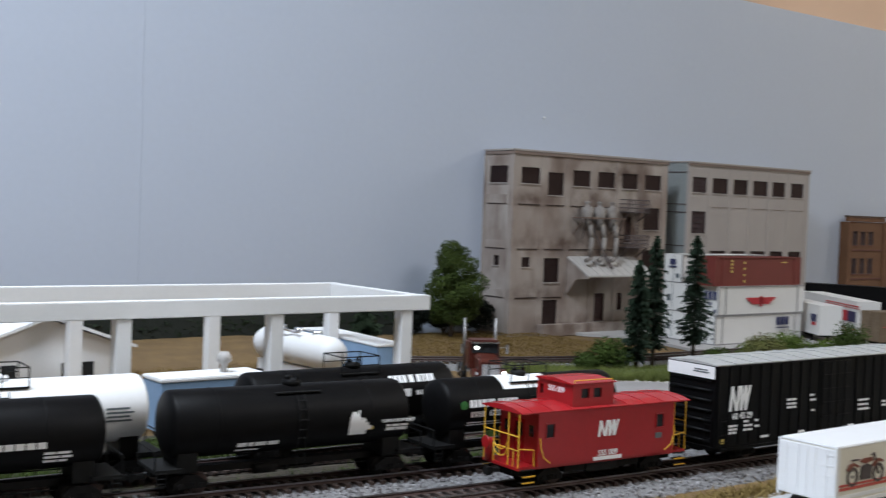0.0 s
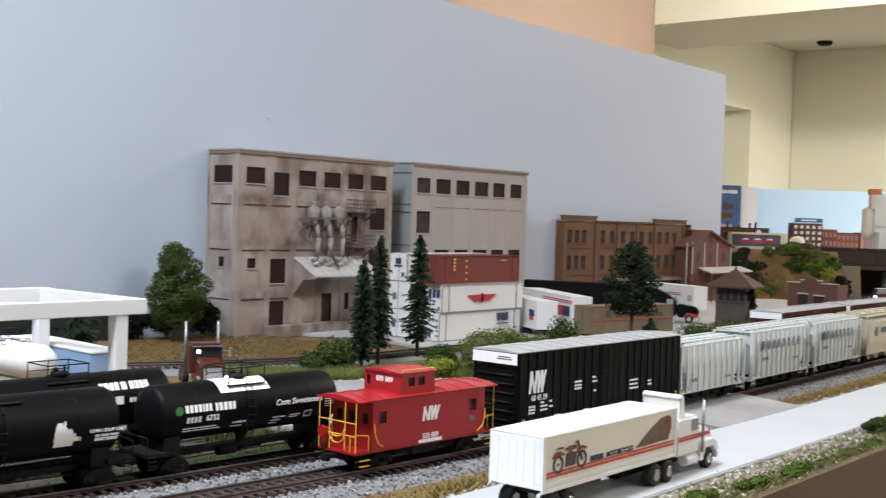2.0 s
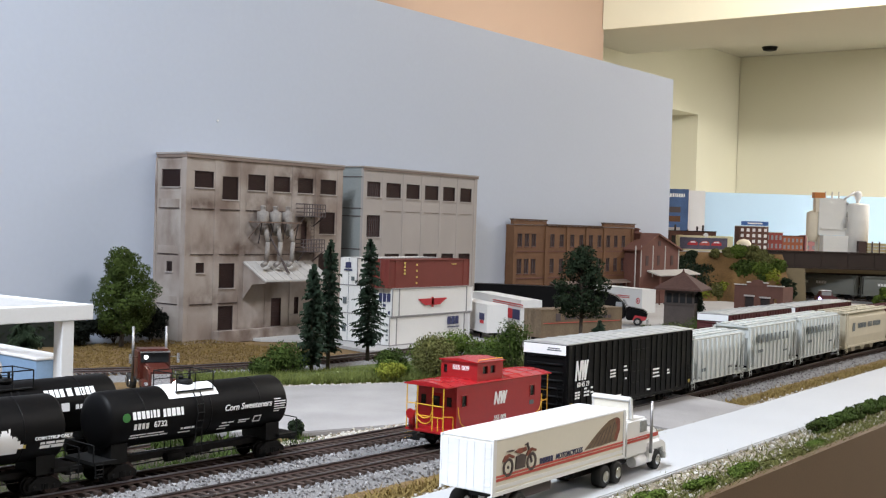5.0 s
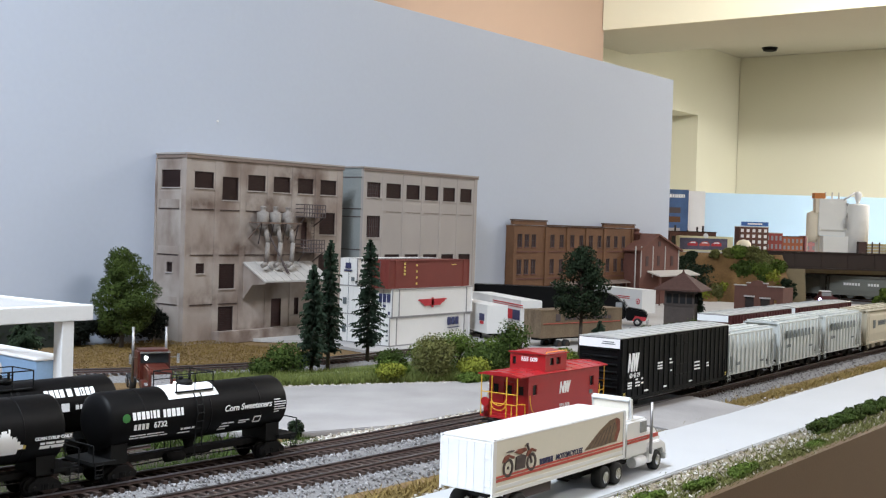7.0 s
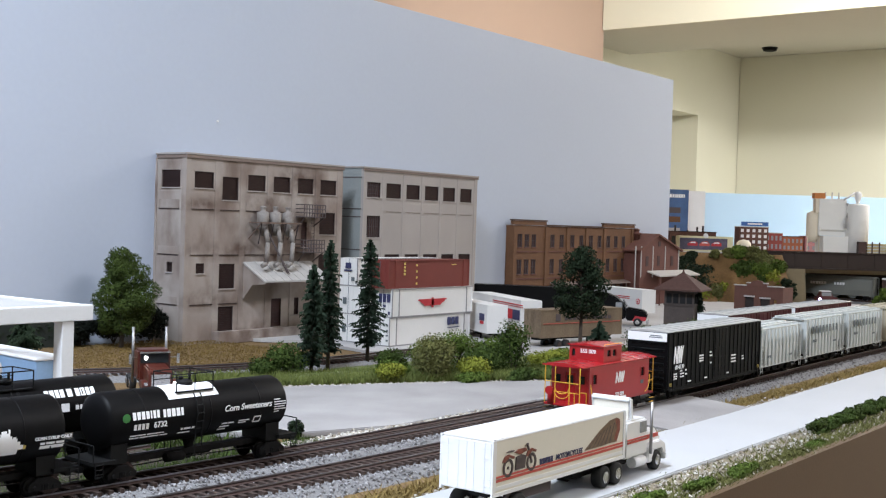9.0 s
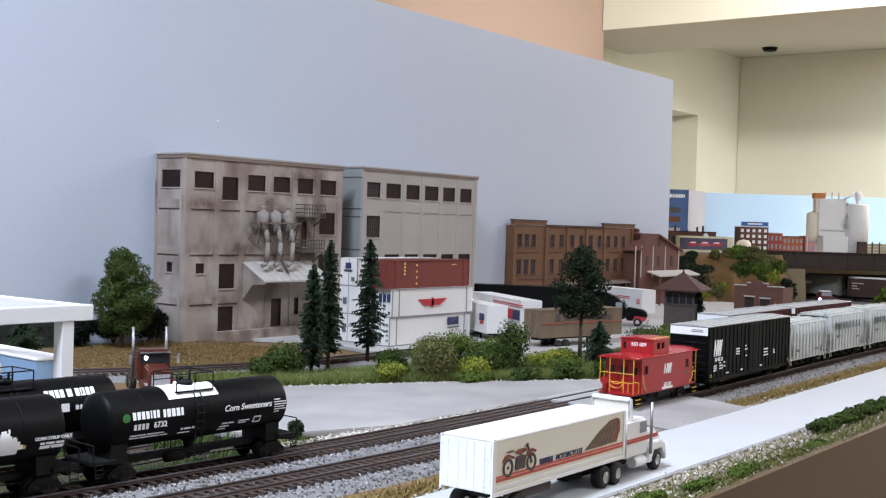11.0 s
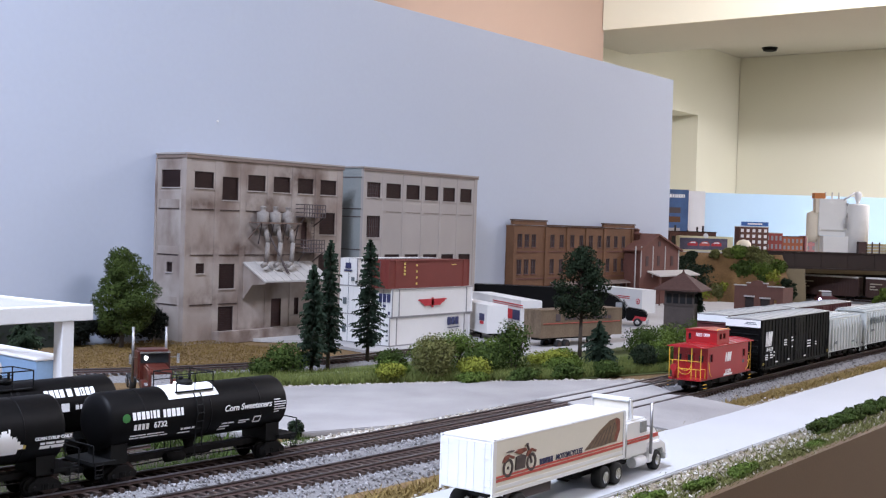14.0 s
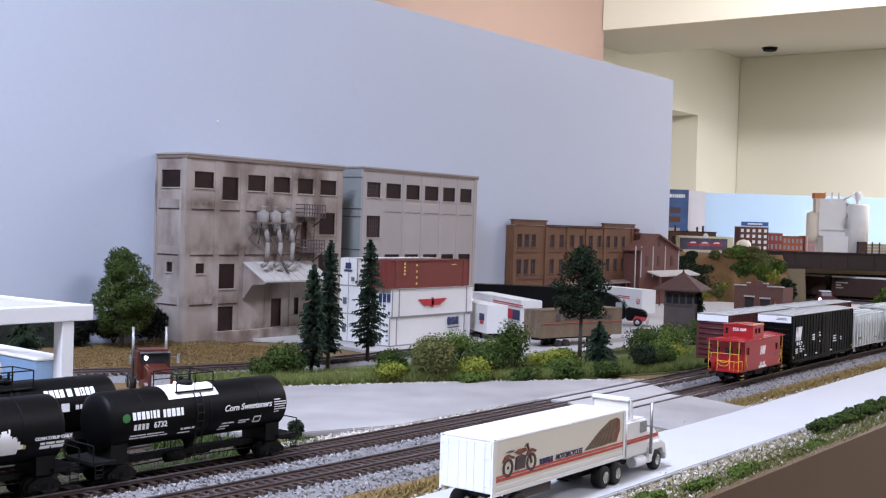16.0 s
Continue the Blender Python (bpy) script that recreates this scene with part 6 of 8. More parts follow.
CX, CYY, CH = 1.0715, 0.881, 0.0346
wht = "white ribbed freight container in a stack of three"
EAGLE = [("s", 0.050 + 0.003 * i, 0.107 - 0.003 * i, 0.0185 - 0.0016 * i, 0.0018) for i in range(5)] + [("s", 0.0765, 0.0805, 0.0095, 0.0125)]
container(CX, CYY, -0.0052, WBOX, wht, [("lettering", NAVY, [("s", 0.115 + 0.0085 * i, 0.1215 + 0.0085 * i, 0.0205, 0.010) for i in range(3)] + [("s", 0.115, 0.140, 0.0165, 0.0012)]), ("stencil", GREYLET, [("e", 0.002, 0.005, 0.006 + 0.006 * i, 0.002) for i in range(4)])])
container(CX + 0.004, CYY, -0.0052 + CH, WBOX, wht, [("emblem", PRINTRED, EAGLE), ("lettering", NAVY, [("e", 0.003 + 0.0065 * i, 0.008 + 0.0065 * i, 0.018, 0.010) for i in range(3)] + [("e", 0.010, 0.014, 0.012, 0.003), ("e", 0.003, 0.006, 0.003, 0.004)])])
container(CX - 0.002, CYY + 0.002, -0.0052 + 2 * CH, REDBOX, "red-brown container on top of a white stack", [("stencil", YELPRT, [("s", 0.028, 0.031, 0.016 + 0.0042 * i, 0.0026) for i in range(4)] + [("s", 0.052, 0.0545, 0.004 + 0.0075 * i, 0.0026) for i in range(4)] + [("s", 0.125, 0.135, 0.0275, 0.0012)])])
for k in (1, 2):
    for j in range(3):
        if k == 1 and j == 2:
            continue
        mk = [("emblem", NAVY, [("e", 0.010, 0.019, 0.0215, 0.007), ("e", 0.008, 0.021, 0.018, 0.002)]), ("plate", GREYLET, [("e", 0.004, 0.009, 0.006, 0.005)])] if j == 2 else [("plate", GREYLET, [("e", 0.016, 0.022, 0.012, 0.008)])]
        container(CX + 0.002 * k, CYY + 0.0285 * k, -0.0052 + j * CH, WBOX, wht, mk)


# ---- road vehicles ----
def wheel(parent, x, y, r, w, rim, z=None, sub=True):
    t = part("wheel", lathe(B(), [(-w / 2, r * 0.80), (-w / 2 + 0.0006, r), (w / 2 - 0.0006, r), (w / 2, r * 0.80)], "x", n=22), RUBBER, parent, "black tyre", at=pose(x, y, r if z is None else z, 0, 0, 90))
    part("rim", lathe(B(), [(-w / 2 - 0.0003, r * 0.55), (-w / 2 - 0.0006, r * 0.45), (0, r * 0.2), (w / 2 + 0.0006, r * 0.45), (w / 2 + 0.0003, r * 0.55)], "x", n=16), rim, t, "bright hub")
    return t


def trailer(label, m, L, w, z0, z1, at, axles, marks=(), group="parked trailers", legs=True, rim=None):
    t = thing("semi_trailer", at, label, "trailer", group)
    bd = part("body", box(B(), 0, L, 0, w, z0, z1), m, t, bevel=0.0005)
    part("top_rail", box(box(B(), 0, L, -0.0004, 0.0004, z1 - 0.0014, z1 - 0.0002), 0, L, w - 0.0004, w + 0.0004, z1 - 0.0014, z1 - 0.0002), m, bd)
    part("bottom_rail", box(box(B(), 0, L, -0.0005, 0.0004, z0, z0 + 0.0016), 0, L, w - 0.0004, w + 0.0005, z0, z0 + 0.0016), m, bd)
    for xa in (-0.0004, L - 0.0012):
        for ya in (-0.0004, w - 0.0012):
            part("corner_post", box(B(), xa, xa + 0.0016, ya, ya + 0.0016, z0, z1), m, bd)
    dr = part("rear_door", box(box(B(), -0.0007, 0, 0.0014, w / 2 - 0.0003, z0 + 0.0015, z1 - 0.0015), -0.0007, 0, w / 2 + 0.0003, w - 0.0014, z0 + 0.0015, z1 - 0.0015), m, bd)
    for yy in (w * 0.22, w * 0.42, w * 0.58, w * 0.78):
        part("lock_rod", cyl(B(), (-0.0011, yy, z0 + 0.001), (-0.0011, yy, z1 - 0.001), 0.0003, n=6), m, dr)
    for zz in (0.2, 0.5, 0.8):
        part("hinge", box(box(B(), -0.0011, -0.0007, 0.0012, w * 0.2, z0 + (z1 - z0) * zz, z0 + (z1 - z0) * zz + 0.0006), -0.0011, -0.0007, w * 0.8, w - 0.0012, z0 + (z1 - z0) * zz, z0 + (z1 - z0) * zz + 0.0006), m, dr)
    part("frame", box(B(), 0.004, L - 0.01, w * 0.3, w * 0.7, z0 - 0.003, z0), FLATBLK, t)
    for x in axles:
        for y in (0.003, w - 0.003):
            wheel(t, x, y, 0.0056, 0.006, rim or CHROME)
    if legs:
        for y in (0.004, w - 0.004):
            part("landing_leg", box(B(), L * 0.74, L * 0.74 + 0.002, y - 0.001, y + 0.001, 0, z0), FLATBLK, t)
    for nm, mk, rect in marks:
        bm = B()
        for a, b, zz, hh in rect:
            box(bm, a, b, -0.0007, -0.0001, zz, zz + hh)
        part(nm, bm, mk, t)
    return t


ROADZ = -0.0062
rig = thing("tractor_trailer", pose(0.4735, 0.3205, ROADZ, 0, 0, 0.3), "white toy semi truck pulling an ivory printed box trailer", "truck")
L, w, z0, z1 = 0.1375, 0.0315, 0.0158, 0.0432
part("trailer_box", box(B(), 0, L, 0, w, z0, z1 - 0.0006), IVORY, rig, "ivory printed trailer side", bevel=0.0006)
part("trailer_roof", box(B(), -0.0002, L + 0.0002, -0.0003, w + 0.0003, z1 - 0.0014, z1), WTRUCK, rig, "glossy white trailer roof", bevel=0.0005)
rd = part("rear_door", box(B(), -0.0012, -0.0001, 0.0004, w - 0.0004, z0 + 0.0006, z1 - 0.0015), WTRUCK, rig, "white ribbed rear doors", bevel=0.0003)
for yy in (0.0045, 0.011, 0.0155, 0.0205, 0.027):
    part("lock_rod", cyl(B(), (-0.0013, yy, z0 + 0.001), (-0.0013, yy, z1 - 0.002), 0.00028, n=6), WTRUCK, rd)
for zz in (0.0195, 0.0235, 0.0285, 0.0335, 0.0385):
    part("hinge", box(box(B(), -0.0014, -0.0012, 0.0010, 0.0065, zz, zz + 0.0005), -0.0014, -0.0012, w - 0.0065, w - 0.001, zz, zz + 0.0005), WTRUCK, rd)
for ya, yb in ((-0.0006, 0.0004), (w - 0.0004, w + 0.0006)):
    part("corner_post", box(B(), -0.0012, 0.0018, ya, yb, z0 - 0.001, z1 - 0.0005), WTRUCK, rig)
part("corner_post", box(B(), L - 0.0018, L + 0.0004, -0.0006, 0.0004, z0, z1 - 0.0005), WTRUCK, rig)
part("lower_rail", box(B(), 0, L, -0.0007, 0.0003, z0 - 0.0012, z0 + 0.0006), WTRUCK, rig)
part("white_band", box(B(), 0.002, L - 0.002, -0.0004, 0, z0 + 0.0018, z0 + 0.0036), WTRUCK, rig)
part("red_stripe", box(B(), 0.002, L - 0.002, -0.0004, 0, z0 + 0.0058, z0 + 0.0071), STRIPE, rig, "red side stripe")
part("red_stripe", box(B(), 0.002, L - 0.002, -0.0004, 0, z0 + 0.0077, z0 + 0.0087), STRIPE, rig)
# printed motorcycle of plain shapes
mc = B()
for cx in (0.0130, 0.0350):
    for i in range(20):
        a, b = 6.2832 * i / 20, 6.2832 * (i + 1) / 20
        prism(mc, [(cx + r * math.cos(t), z0 + 0.0117 + r * math.sin(t)) for r, t in ((0.0033, a), (0.0047, a), (0.0047, b), (0.0033, b))], "y", -0.0005, -0.0001)
    prism(mc, [(cx + 0.0008 * math.cos(0.785 * i), z0 + 0.0117 + 0.0008 * math.sin(0.785 * i)) for i in range(8)], "y", -0.0005, -0.0001)
bike = part("printed_motorcycle", mc, MULL, rig, "printed motorcycle wheels")
Z = z0 + 0.0117
for nm, m_, pts in (("printed_fender", BIKERED, [(0.0330, 0.0035), (0.0350, 0.0062), (0.0385, 0.0072), (0.0425, 0.0058), (0.0415, 0.0048), (0.0385, 0.0058), (0.0345, 0.0035)]),
                    ("printed_fender", BIKERED, [(0.0135, 0.0035), (0.0155, 0.0062), (0.0190, 0.0068), (0.0235, 0.0050), (0.0225, 0.0040), (0.0190, 0.0054), (0.0150, 0.0032)]),
                    ("printed_tank", BIKERED, [(0.0235, 0.0070), (0.0270, 0.0090), (0.0330, 0.0086), (0.0340, 0.0066), (0.0280, 0.0055)]),
                    ("printed_engine", MULL, [(0.0245, -0.0020), (0.0325, -0.0020), (0.0335, 0.0040), (0.0300, 0.0052), (0.0250, 0.0045)]),
                    ("printed_seat", MULL, [(0.0165, 0.0085), (0.0200, 0.0098), (0.0235, 0.0088), (0.0220, 0.0076), (0.0175, 0.0078)]),
                    ("printed_fork", MULL, [(0.0380, 0.0), (0.0392, 0.0), (0.0352, 0.0125), (0.0342, 0.0122)]),
                    ("printed_bar", MULL, [(0.0325, 0.0118), (0.0350, 0.0130), (0.0352, 0.0155), (0.0340, 0.0155), (0.0340, 0.0136), (0.0322, 0.0128)])):
    part(nm, prism(B(), [(0.0130 + (a - 0.0185) * 1.1, Z + (b if b < 0.008 else 0.008 + 0.3 * (b - 0.008))) for a, b in pts], "y", -0.00055 - 0.00002 * len(pts), -0.0001), m_, bike)
part("printed_scene", prism(B(), [(0.0905, z0 + 0.0098), (0.100, z0 + 0.0150), (0.108, z0 + 0.0190), (0.1185, z0 + 0.0231), (0.127, z0 + 0.0240), (0.1305, z0 + 0.0225), (0.1310, z0 + 0.0165), (0.1268, z0 + 0.0100), (0.118, z0 + 0.0102), (0.110, z0 + 0.0098)], "y", -0.0005, -0.0001), PRINTBR, rig, "faded printed brown picture")
part("printed_scene", prism(B(), [(0.1245, z0 + 0.0236), (0.1290, z0 + 0.0234), (0.1305, z0 + 0.0222), (0.1310, z0 + 0.0165), (0.1272, z0 + 0.0102), (0.1240, z0 + 0.0118), (0.1275, z0 + 0.0180)], "y", -0.00056, -0.0001), BIKERED, rig)
for k in range(6):
    part("printed_scene", prism(B(), [(0.094 + 0.0048 * k, z0 + 0.0101), (0.0950 + 0.0048 * k, z0 + 0.0101), (0.1045 + 0.0040 * k, z0 + 0.0165 + 0.0010 * k), (0.1037 + 0.0040 * k, z0 + 0.0165 + 0.0010 * k)], "y", -0.00056, -0.0001), MULL, rig)
lettering("wording", "MOTORCYCLES", 0.0040, NAVY, rig, SIDE(0.0735, -0.0003, z0 + 0.0103), "small dark printed wording", 0.18)
part("script_bars", bars(B(), 0.0435, z0 + 0.0088, (0.0022, 0.0026, 0.0022, 0.0020, 0.0022), 0.0030, 0.0, 0.0005), NAVY, rig)
part("chassis", box(B(), 0.01, L - 0.004, 0.010, 0.0215, z0 - 0.0045, z0 - 0.0012), FLATBLK, rig)
part("side_skirt", box(B(), 0.018, 0.062, 0.004, 0.0055, z0 - 0.008, z0 - 0.0012), MULL, rig)
for x in (0.012, 0.026, 0.1165, 0.1315):
    for y in (0.0036, w - 0.0036):
        wheel(rig, x, y, 0.0064, 0.0068, CHROME)
cabm = B()
prism(cabm, [(0.1325, 0.012), (0.161, 0.012), (0.161, 0.027), (0.1595, 0.0348), (0.1325, 0.0348)], "y", 0.002, w - 0.002)
FWD = pose(0.0115, 0, 0)
cab = part("cab", cabm, WTRUCK, rig, bevel=0.0012, at=FWD)
part("windscreen", prism(B(), [(0.1601, 0.0262), (0.1614, 0.0262), (0.1600, 0.0325), (0.1590, 0.0325)], "y", 0.004, w - 0.004), GLASS, cab)
for y in (0.0014, w - 0.0020):
    part("side_window", box(B(), 0.1500, 0.1580, y, y + 0.0006, 0.0262, 0.0328), PALEGL, cab)
part("hood", prism(B(), [(0.1612, 0.0105), (0.184, 0.0105), (0.1855, 0.021), (0.1800, 0.0250), (0.1612, 0.0278)], "y", 0.0045, w - 0.0045), WTRUCK, rig, bevel=0.0028, at=FWD)
part("grille", box(B(), 0.1843, 0.1853, 0.008, w - 0.008, 0.0115, 0.0205), CHROME, rig, at=FWD)
part("bumper", box(B(), 0.1835, 0.1862, 0.001, w - 0.001, 0.0055, 0.0100), WTRUCK, rig, bevel=0.0006, at=FWD)
for y in (0.0015, w - 0.0075):
    part("fender", prism(B(), [(0.1615, 0.0060), (0.1615, 0.0150), (0.168, 0.0182), (0.178, 0.0185), (0.1850, 0.0160), (0.1870, 0.0098), (0.1825, 0.0098), (0.180, 0.0132), (0.170, 0.0132), (0.1672, 0.0085), (0.1670, 0.0060)], "y", y, y + 0.006), WTRUCK, rig, bevel=0.0006, at=FWD)
    wheel(rig, 0.1863, y + 0.0028, 0.0062, 0.0050, CHROME)
    part("headlamp", box(B(), 0.1838, 0.1856, y + 0.0015, y + 0.0045, 0.0115, 0.0142), CHROME, rig, at=FWD)
part("red_stripe", box(B(), 0.134, 0.1605, 0.0014, 0.0019, 0.0212, 0.0224), STRIPE, cab)
part("red_stripe", box(B(), 0.134, 0.1605, 0.0014, 0.0019, 0.0230, 0.0238), STRIPE, cab)
part("red_stripe", box(B(), 0.163, 0.179, 0.0039, 0.0044, 0.0205, 0.0228), STRIPE, cab)
fr = B()
for y in (0.0025, w - 0.0040):
    prism(fr, [(0.1505, 0.0345), (0.1545, 0.0345), (0.1525, 0.0482), (0.1485, 0.0482)], "y", y, y + 0.0018)
prism(fr, [(0.1485, 0.0456), (0.1525, 0.0456), (0.1525, 0.0485), (0.1485, 0.0485)], "y", 0.0025, w - 0.0022)
part("air_deflector", fr, WTRUCK, rig, "open white roof deflector frame", bevel=0.0009)
part("deflector_pane", box(B(), 0.1496, 0.1508, 0.0043, w - 0.004, 0.0352, 0.0455), IVORY, rig)
for y in (0.0005, w - 0.0005):
    part("exhaust_stack", cyl(B(), (0.1625, y, 0.012), (0.1625, y, 0.0440), 0.00095, n=10), STACK, rig, "chrome exhaust stack", at=FWD)
part("fuel_tank", cyl(B(), (0.144, 0.004, 0.0085), (0.158, 0.004, 0.0085), 0.0034, n=14), WTRUCK, rig, at=FWD)
part("tractor_frame", box(B(), 0.098, 0.195, 0.011, 0.0205, 0.0065, 0.0105), FLATBLK, rig)

# trailers in the yard
GZ = -0.0055
trailer("long black box trailer in the truck yard", BLACK, 0.190, 0.03, 0.010, 0.0555, pose(1.506, 1.070, GZ, 0, 0, -66.3), (0.02, 0.034))
trailer("white box trailer with red and blue panel", WBOX, 0.186, 0.029, 0.010, 0.0525, pose(1.376, 0.978, GZ, 0, 0, -124.3), (0.016, 0.03),
        [("red_stripe", PRINTRED, [(0.085, 0.192, 0.0455, 0.0012), (0.085, 0.192, 0.013, 0.0012), (0.085, 0.192, 0.043, 0.0008), (0.085, 0.192, 0.0165, 0.0008)]), ("blue_panel", NAVY, [(0.158, 0.182, 0.026, 0.013)]), ("red_panel", PRINTRED, [(0.130, 0.158, 0.026, 0.013)])])
trailer("short white trailer with blue and red emblem", WBOX, 0.120, 0.028, 0.009, 0.0460, pose(1.298, 0.952, GZ, 0, 0, -122.8), (0.02, 0.033),
        [("emblem", NAVY, [(0.018, 0.034, 0.027, 0.008), (0.094, 0.110, 0.025, 0.009)]), ("emblem_base", PRINTRED, [(0.020, 0.030, 0.0215, 0.005), (0.096, 0.108, 0.0205, 0.004)])])
trailer("ochre brown refrigerated trailer with dark lettering", PFE, 0.150, 0.029, 0.0145, 0.0495, pose(1.216, 0.759, GZ - 0.003, 0, 0, -12.8), (0.034, 0.048),
        [("lettering", MULL, [(0.042 + 0.0075 * i + (0.006 if i > 5 else 0), 0.0475 + 0.0075 * i + (0.006 if i > 5 else 0), 0.036, 0.004) for i in range(11)] + [(0.026, 0.034, 0.035, 0.009)]), ("rust_stripe", STRIPE, [(0.004, 0.146, 0.0318, 0.0007)])], rim=RUSTW)
rw = trailer("white trailer with red ring emblem", WBOX, 0.16, 0.029, 0.010, 0.0495, pose(1.807, 1.042, GZ, 0, 0, -112), (0.016, 0.03), [("red_stripe", PRINTRED, [(0.098, 0.128, 0.0355, 0.0012), (0.098, 0.128, 0.0325, 0.0012), (0.078, 0.092, 0.0225, 0.0012)])])
for x, r in ((0.094, 0.0065), (0.150, 0.0050)):
    for k, (q, mm) in enumerate(((r, PRINTRED), (r * 0.68, WBOX), (r * 0.4, PRINTRED))):
        part("emblem", lathe(B(), [(0, q), (0.0004 + 0.0002 * k, q)], "z", n=18), mm, rw, "red ring emblem", at=SIDE(x, -0.0002, 0.0295))
sm = thing("black_tractor", pose(1.587, 0.897, GZ, 0, 0, -66.3), "black and red semi tractor with sleek nose", "truck")
part("cab", prism(B(), [(0, 0.010), (0.050, 0.010), (0.052, 0.024), (0.047, 0.034), (0.036, 0.044), (0.018, 0.0505), (0.0, 0.052)], "y", 0, 0.029), BLACK, sm, bevel=0.002)
part("hood", prism(B(), [(0.052, 0.008), (0.082, 0.008), (0.085, 0.020), (0.078, 0.025), (0.052, 0.029)], "y", 0.002, 0.027), BLACK, sm, bevel=0.002)
part("red_side", prism(B(), [(0.062, 0.0085), (0.082, 0.0085), (0.084, 0.014), (0.066, 0.016)], "y", 0.0008, 0.0019), PRINTRED, sm)
part("windscreen", prism(B(), [(0.0525, 0.0295), (0.0535, 0.0295), (0.0475, 0.0395), (0.0465, 0.0395)], "y", 0.003, 0.026), GLASS, sm)
part("side_window", box(B(), 0.036, 0.046, -0.0005, 0.0, 0.026, 0.036), PALEGL, sm)
part("bumper", box(B(), 0.083, 0.0865, 0.001, 0.028, 0.004, 0.010), CHROME, sm, bevel=0.0008)
for x in (0.070, 0.01):
    for y in (0.002, 0.027):
        wheel(sm, x, y, 0.0064, 0.005, CHROME)

# red truck facing the tracks
rt = thing("red_tractor", pose(0.625, 0.765, -0.0055, 0, 0, -118), "rust-red semi tractor with chrome stacks and lit lamps", "truck")
part("cab", box(B(), -0.020, 0.0, -0.0135, 0.0135, 0.012, 0.0375), TRUCKRED, rt, bevel=0.0018)
part("hood", prism(B(), [(0, 0.009), (0.026, 0.009), (0.026, 0.021), (0.022, 0.0245), (0, 0.0265)], "y", -0.0095, 0.0095), TRUCKRED, rt, bevel=0.0015)
part("windscreen", box(B(), -0.0002, 0.0008, -0.0115, 0.0115, 0.0268, 0.0345), GLASS, rt)
part("visor", box(B(), -0.001, 0.0035, -0.0125, 0.0125, 0.0350, 0.0362), CHROME, rt)
part("grille", box(B(), 0.0261, 0.0275, -0.0075, 0.0075, 0.0095, 0.0205), CHROME, rt)
part("bumper", box(B(), 0.0275, 0.0300, -0.0145, 0.0145, 0.0040, 0.0090), CHROME, rt, bevel=0.0006)
for s in (-1, 1):
    part("fender", prism(B(), [(0.008, 0.009), (0.012, 0.015), (0.022, 0.0155), (0.0265, 0.012), (0.0265, 0.009)], "y", min(s * 0.0095, s * 0.0145), max(s * 0.0095, s * 0.0145)), TRUCKRED, rt, bevel=0.0008)
    part("headlamp", lathe(B(), [(0.0268, 0.0017), (0.0280, 0.0014)], "x", (0, s * 0.0118, 0.0128), 12), HEADL if s > 0 else CHROME, rt, "round headlamp")
    part("exhaust_stack", cyl(B(), (-0.022, s * 0.0138, 0.008), (-0.022, s * 0.0138, 0.0545), 0.0011, n=10), STACK, rt, "chrome exhaust stack")
    part("mirror", box(pipe(B(), [(-0.002, s * 0.0135, 0.031), (-0.001, s * 0.0195, 0.031)], 0.0004, 5), -0.0016, -0.0004, min(s * 0.0185, s * 0.0208), max(s * 0.0185, s * 0.0208), 0.026, 0.034), CHROME, rt)
    for x in (0.017, -0.034, -0.047):
        wheel(rt, x, s * 0.0115, 0.0060, 0.005, CHROME)
part("cab_lamp", lathe(B(), [(0.0010, 0.0016), (0.0020, 0.0013)], "x", (0, -0.0072, 0.0310), 12), HEADL, rt, "lit cab lamp")
part("frame", box(B(), -0.055, 0.0, -0.005, 0.005, 0.006, 0.0105), FLATBLK, rt)

# ---- white pergola frame and what stands under it ----
pg = thing("canopy_frame", pose(0, 0, 0), "white wooden open canopy frame on square posts", "canopy")
px0, px1, py0, py1, pt = 0.03, 0.5160, 0.700, 0.836, 0.0778
part("beam", box(B(), px0, px1, py0, py0 + 0.010, pt - 0.0112, pt), WHITE, pg, bevel=0.0005)
part("beam", box(B(), px0, px1 + 0.001, py1 - 0.010, py1, pt - 0.0112, pt), WHITE, pg, bevel=0.0005)
part("beam", box(B(), px1 - 0.010, px1, py0 + 0.0101, py1 - 0.0101, pt - 0.0110, pt - 0.0002), WHITE, pg, bevel=0.0005)
part("beam", box(B(), px0, px0 + 0.010, py0 + 0.0101, py1 - 0.0101, pt - 0.0110, pt - 0.0002), WHITE, pg, bevel=0.0005)
for k in range(5):
    for y, dx in ((py0, 0.0), (py1 - 0.0115, 0.015)):
        x = 0.4905 - 0.1095 * k + dx
        if x > px0:
            part("post", box(B(), x, x + 0.0100, y + 0.0008, y + 0.0107, -0.0095, pt - 0.0113), WHITE, pg, bevel=0.0004)
hs = thing("white_shed", pose(0.283, 0.86, -0.006), "white gabled shed with pale roof trim", "shed")
part("wall", prism(B(), [(-0.056, 0), (0.056, 0), (0.056, 0.036), (0, 0.057), (-0.056, 0.036)], "y", 0, 0.09), WHITE, hs)
for s in (-1, 1):
    part("roof_slope", prism(B(), [(s * 0.067, 0.0335), (s * 0.067, 0.036), (0, 0.0605), (0, 0.058)], "y", -0.006, 0.096), WHITE, hs)
for x in (-0.034, 0.010, 0.024):
    wf = part("window", box(B(), x, x + 0.011, -0.0008, 0.0002, 0.006, 0.024), GLASS, hs)
    part("window_frame", box(box(B(), x - 0.001, x, -0.0012, 0, 0.005, 0.025), x + 0.011, x + 0.012, -0.0012, 0, 0.005, 0.025), WHITE, wf)
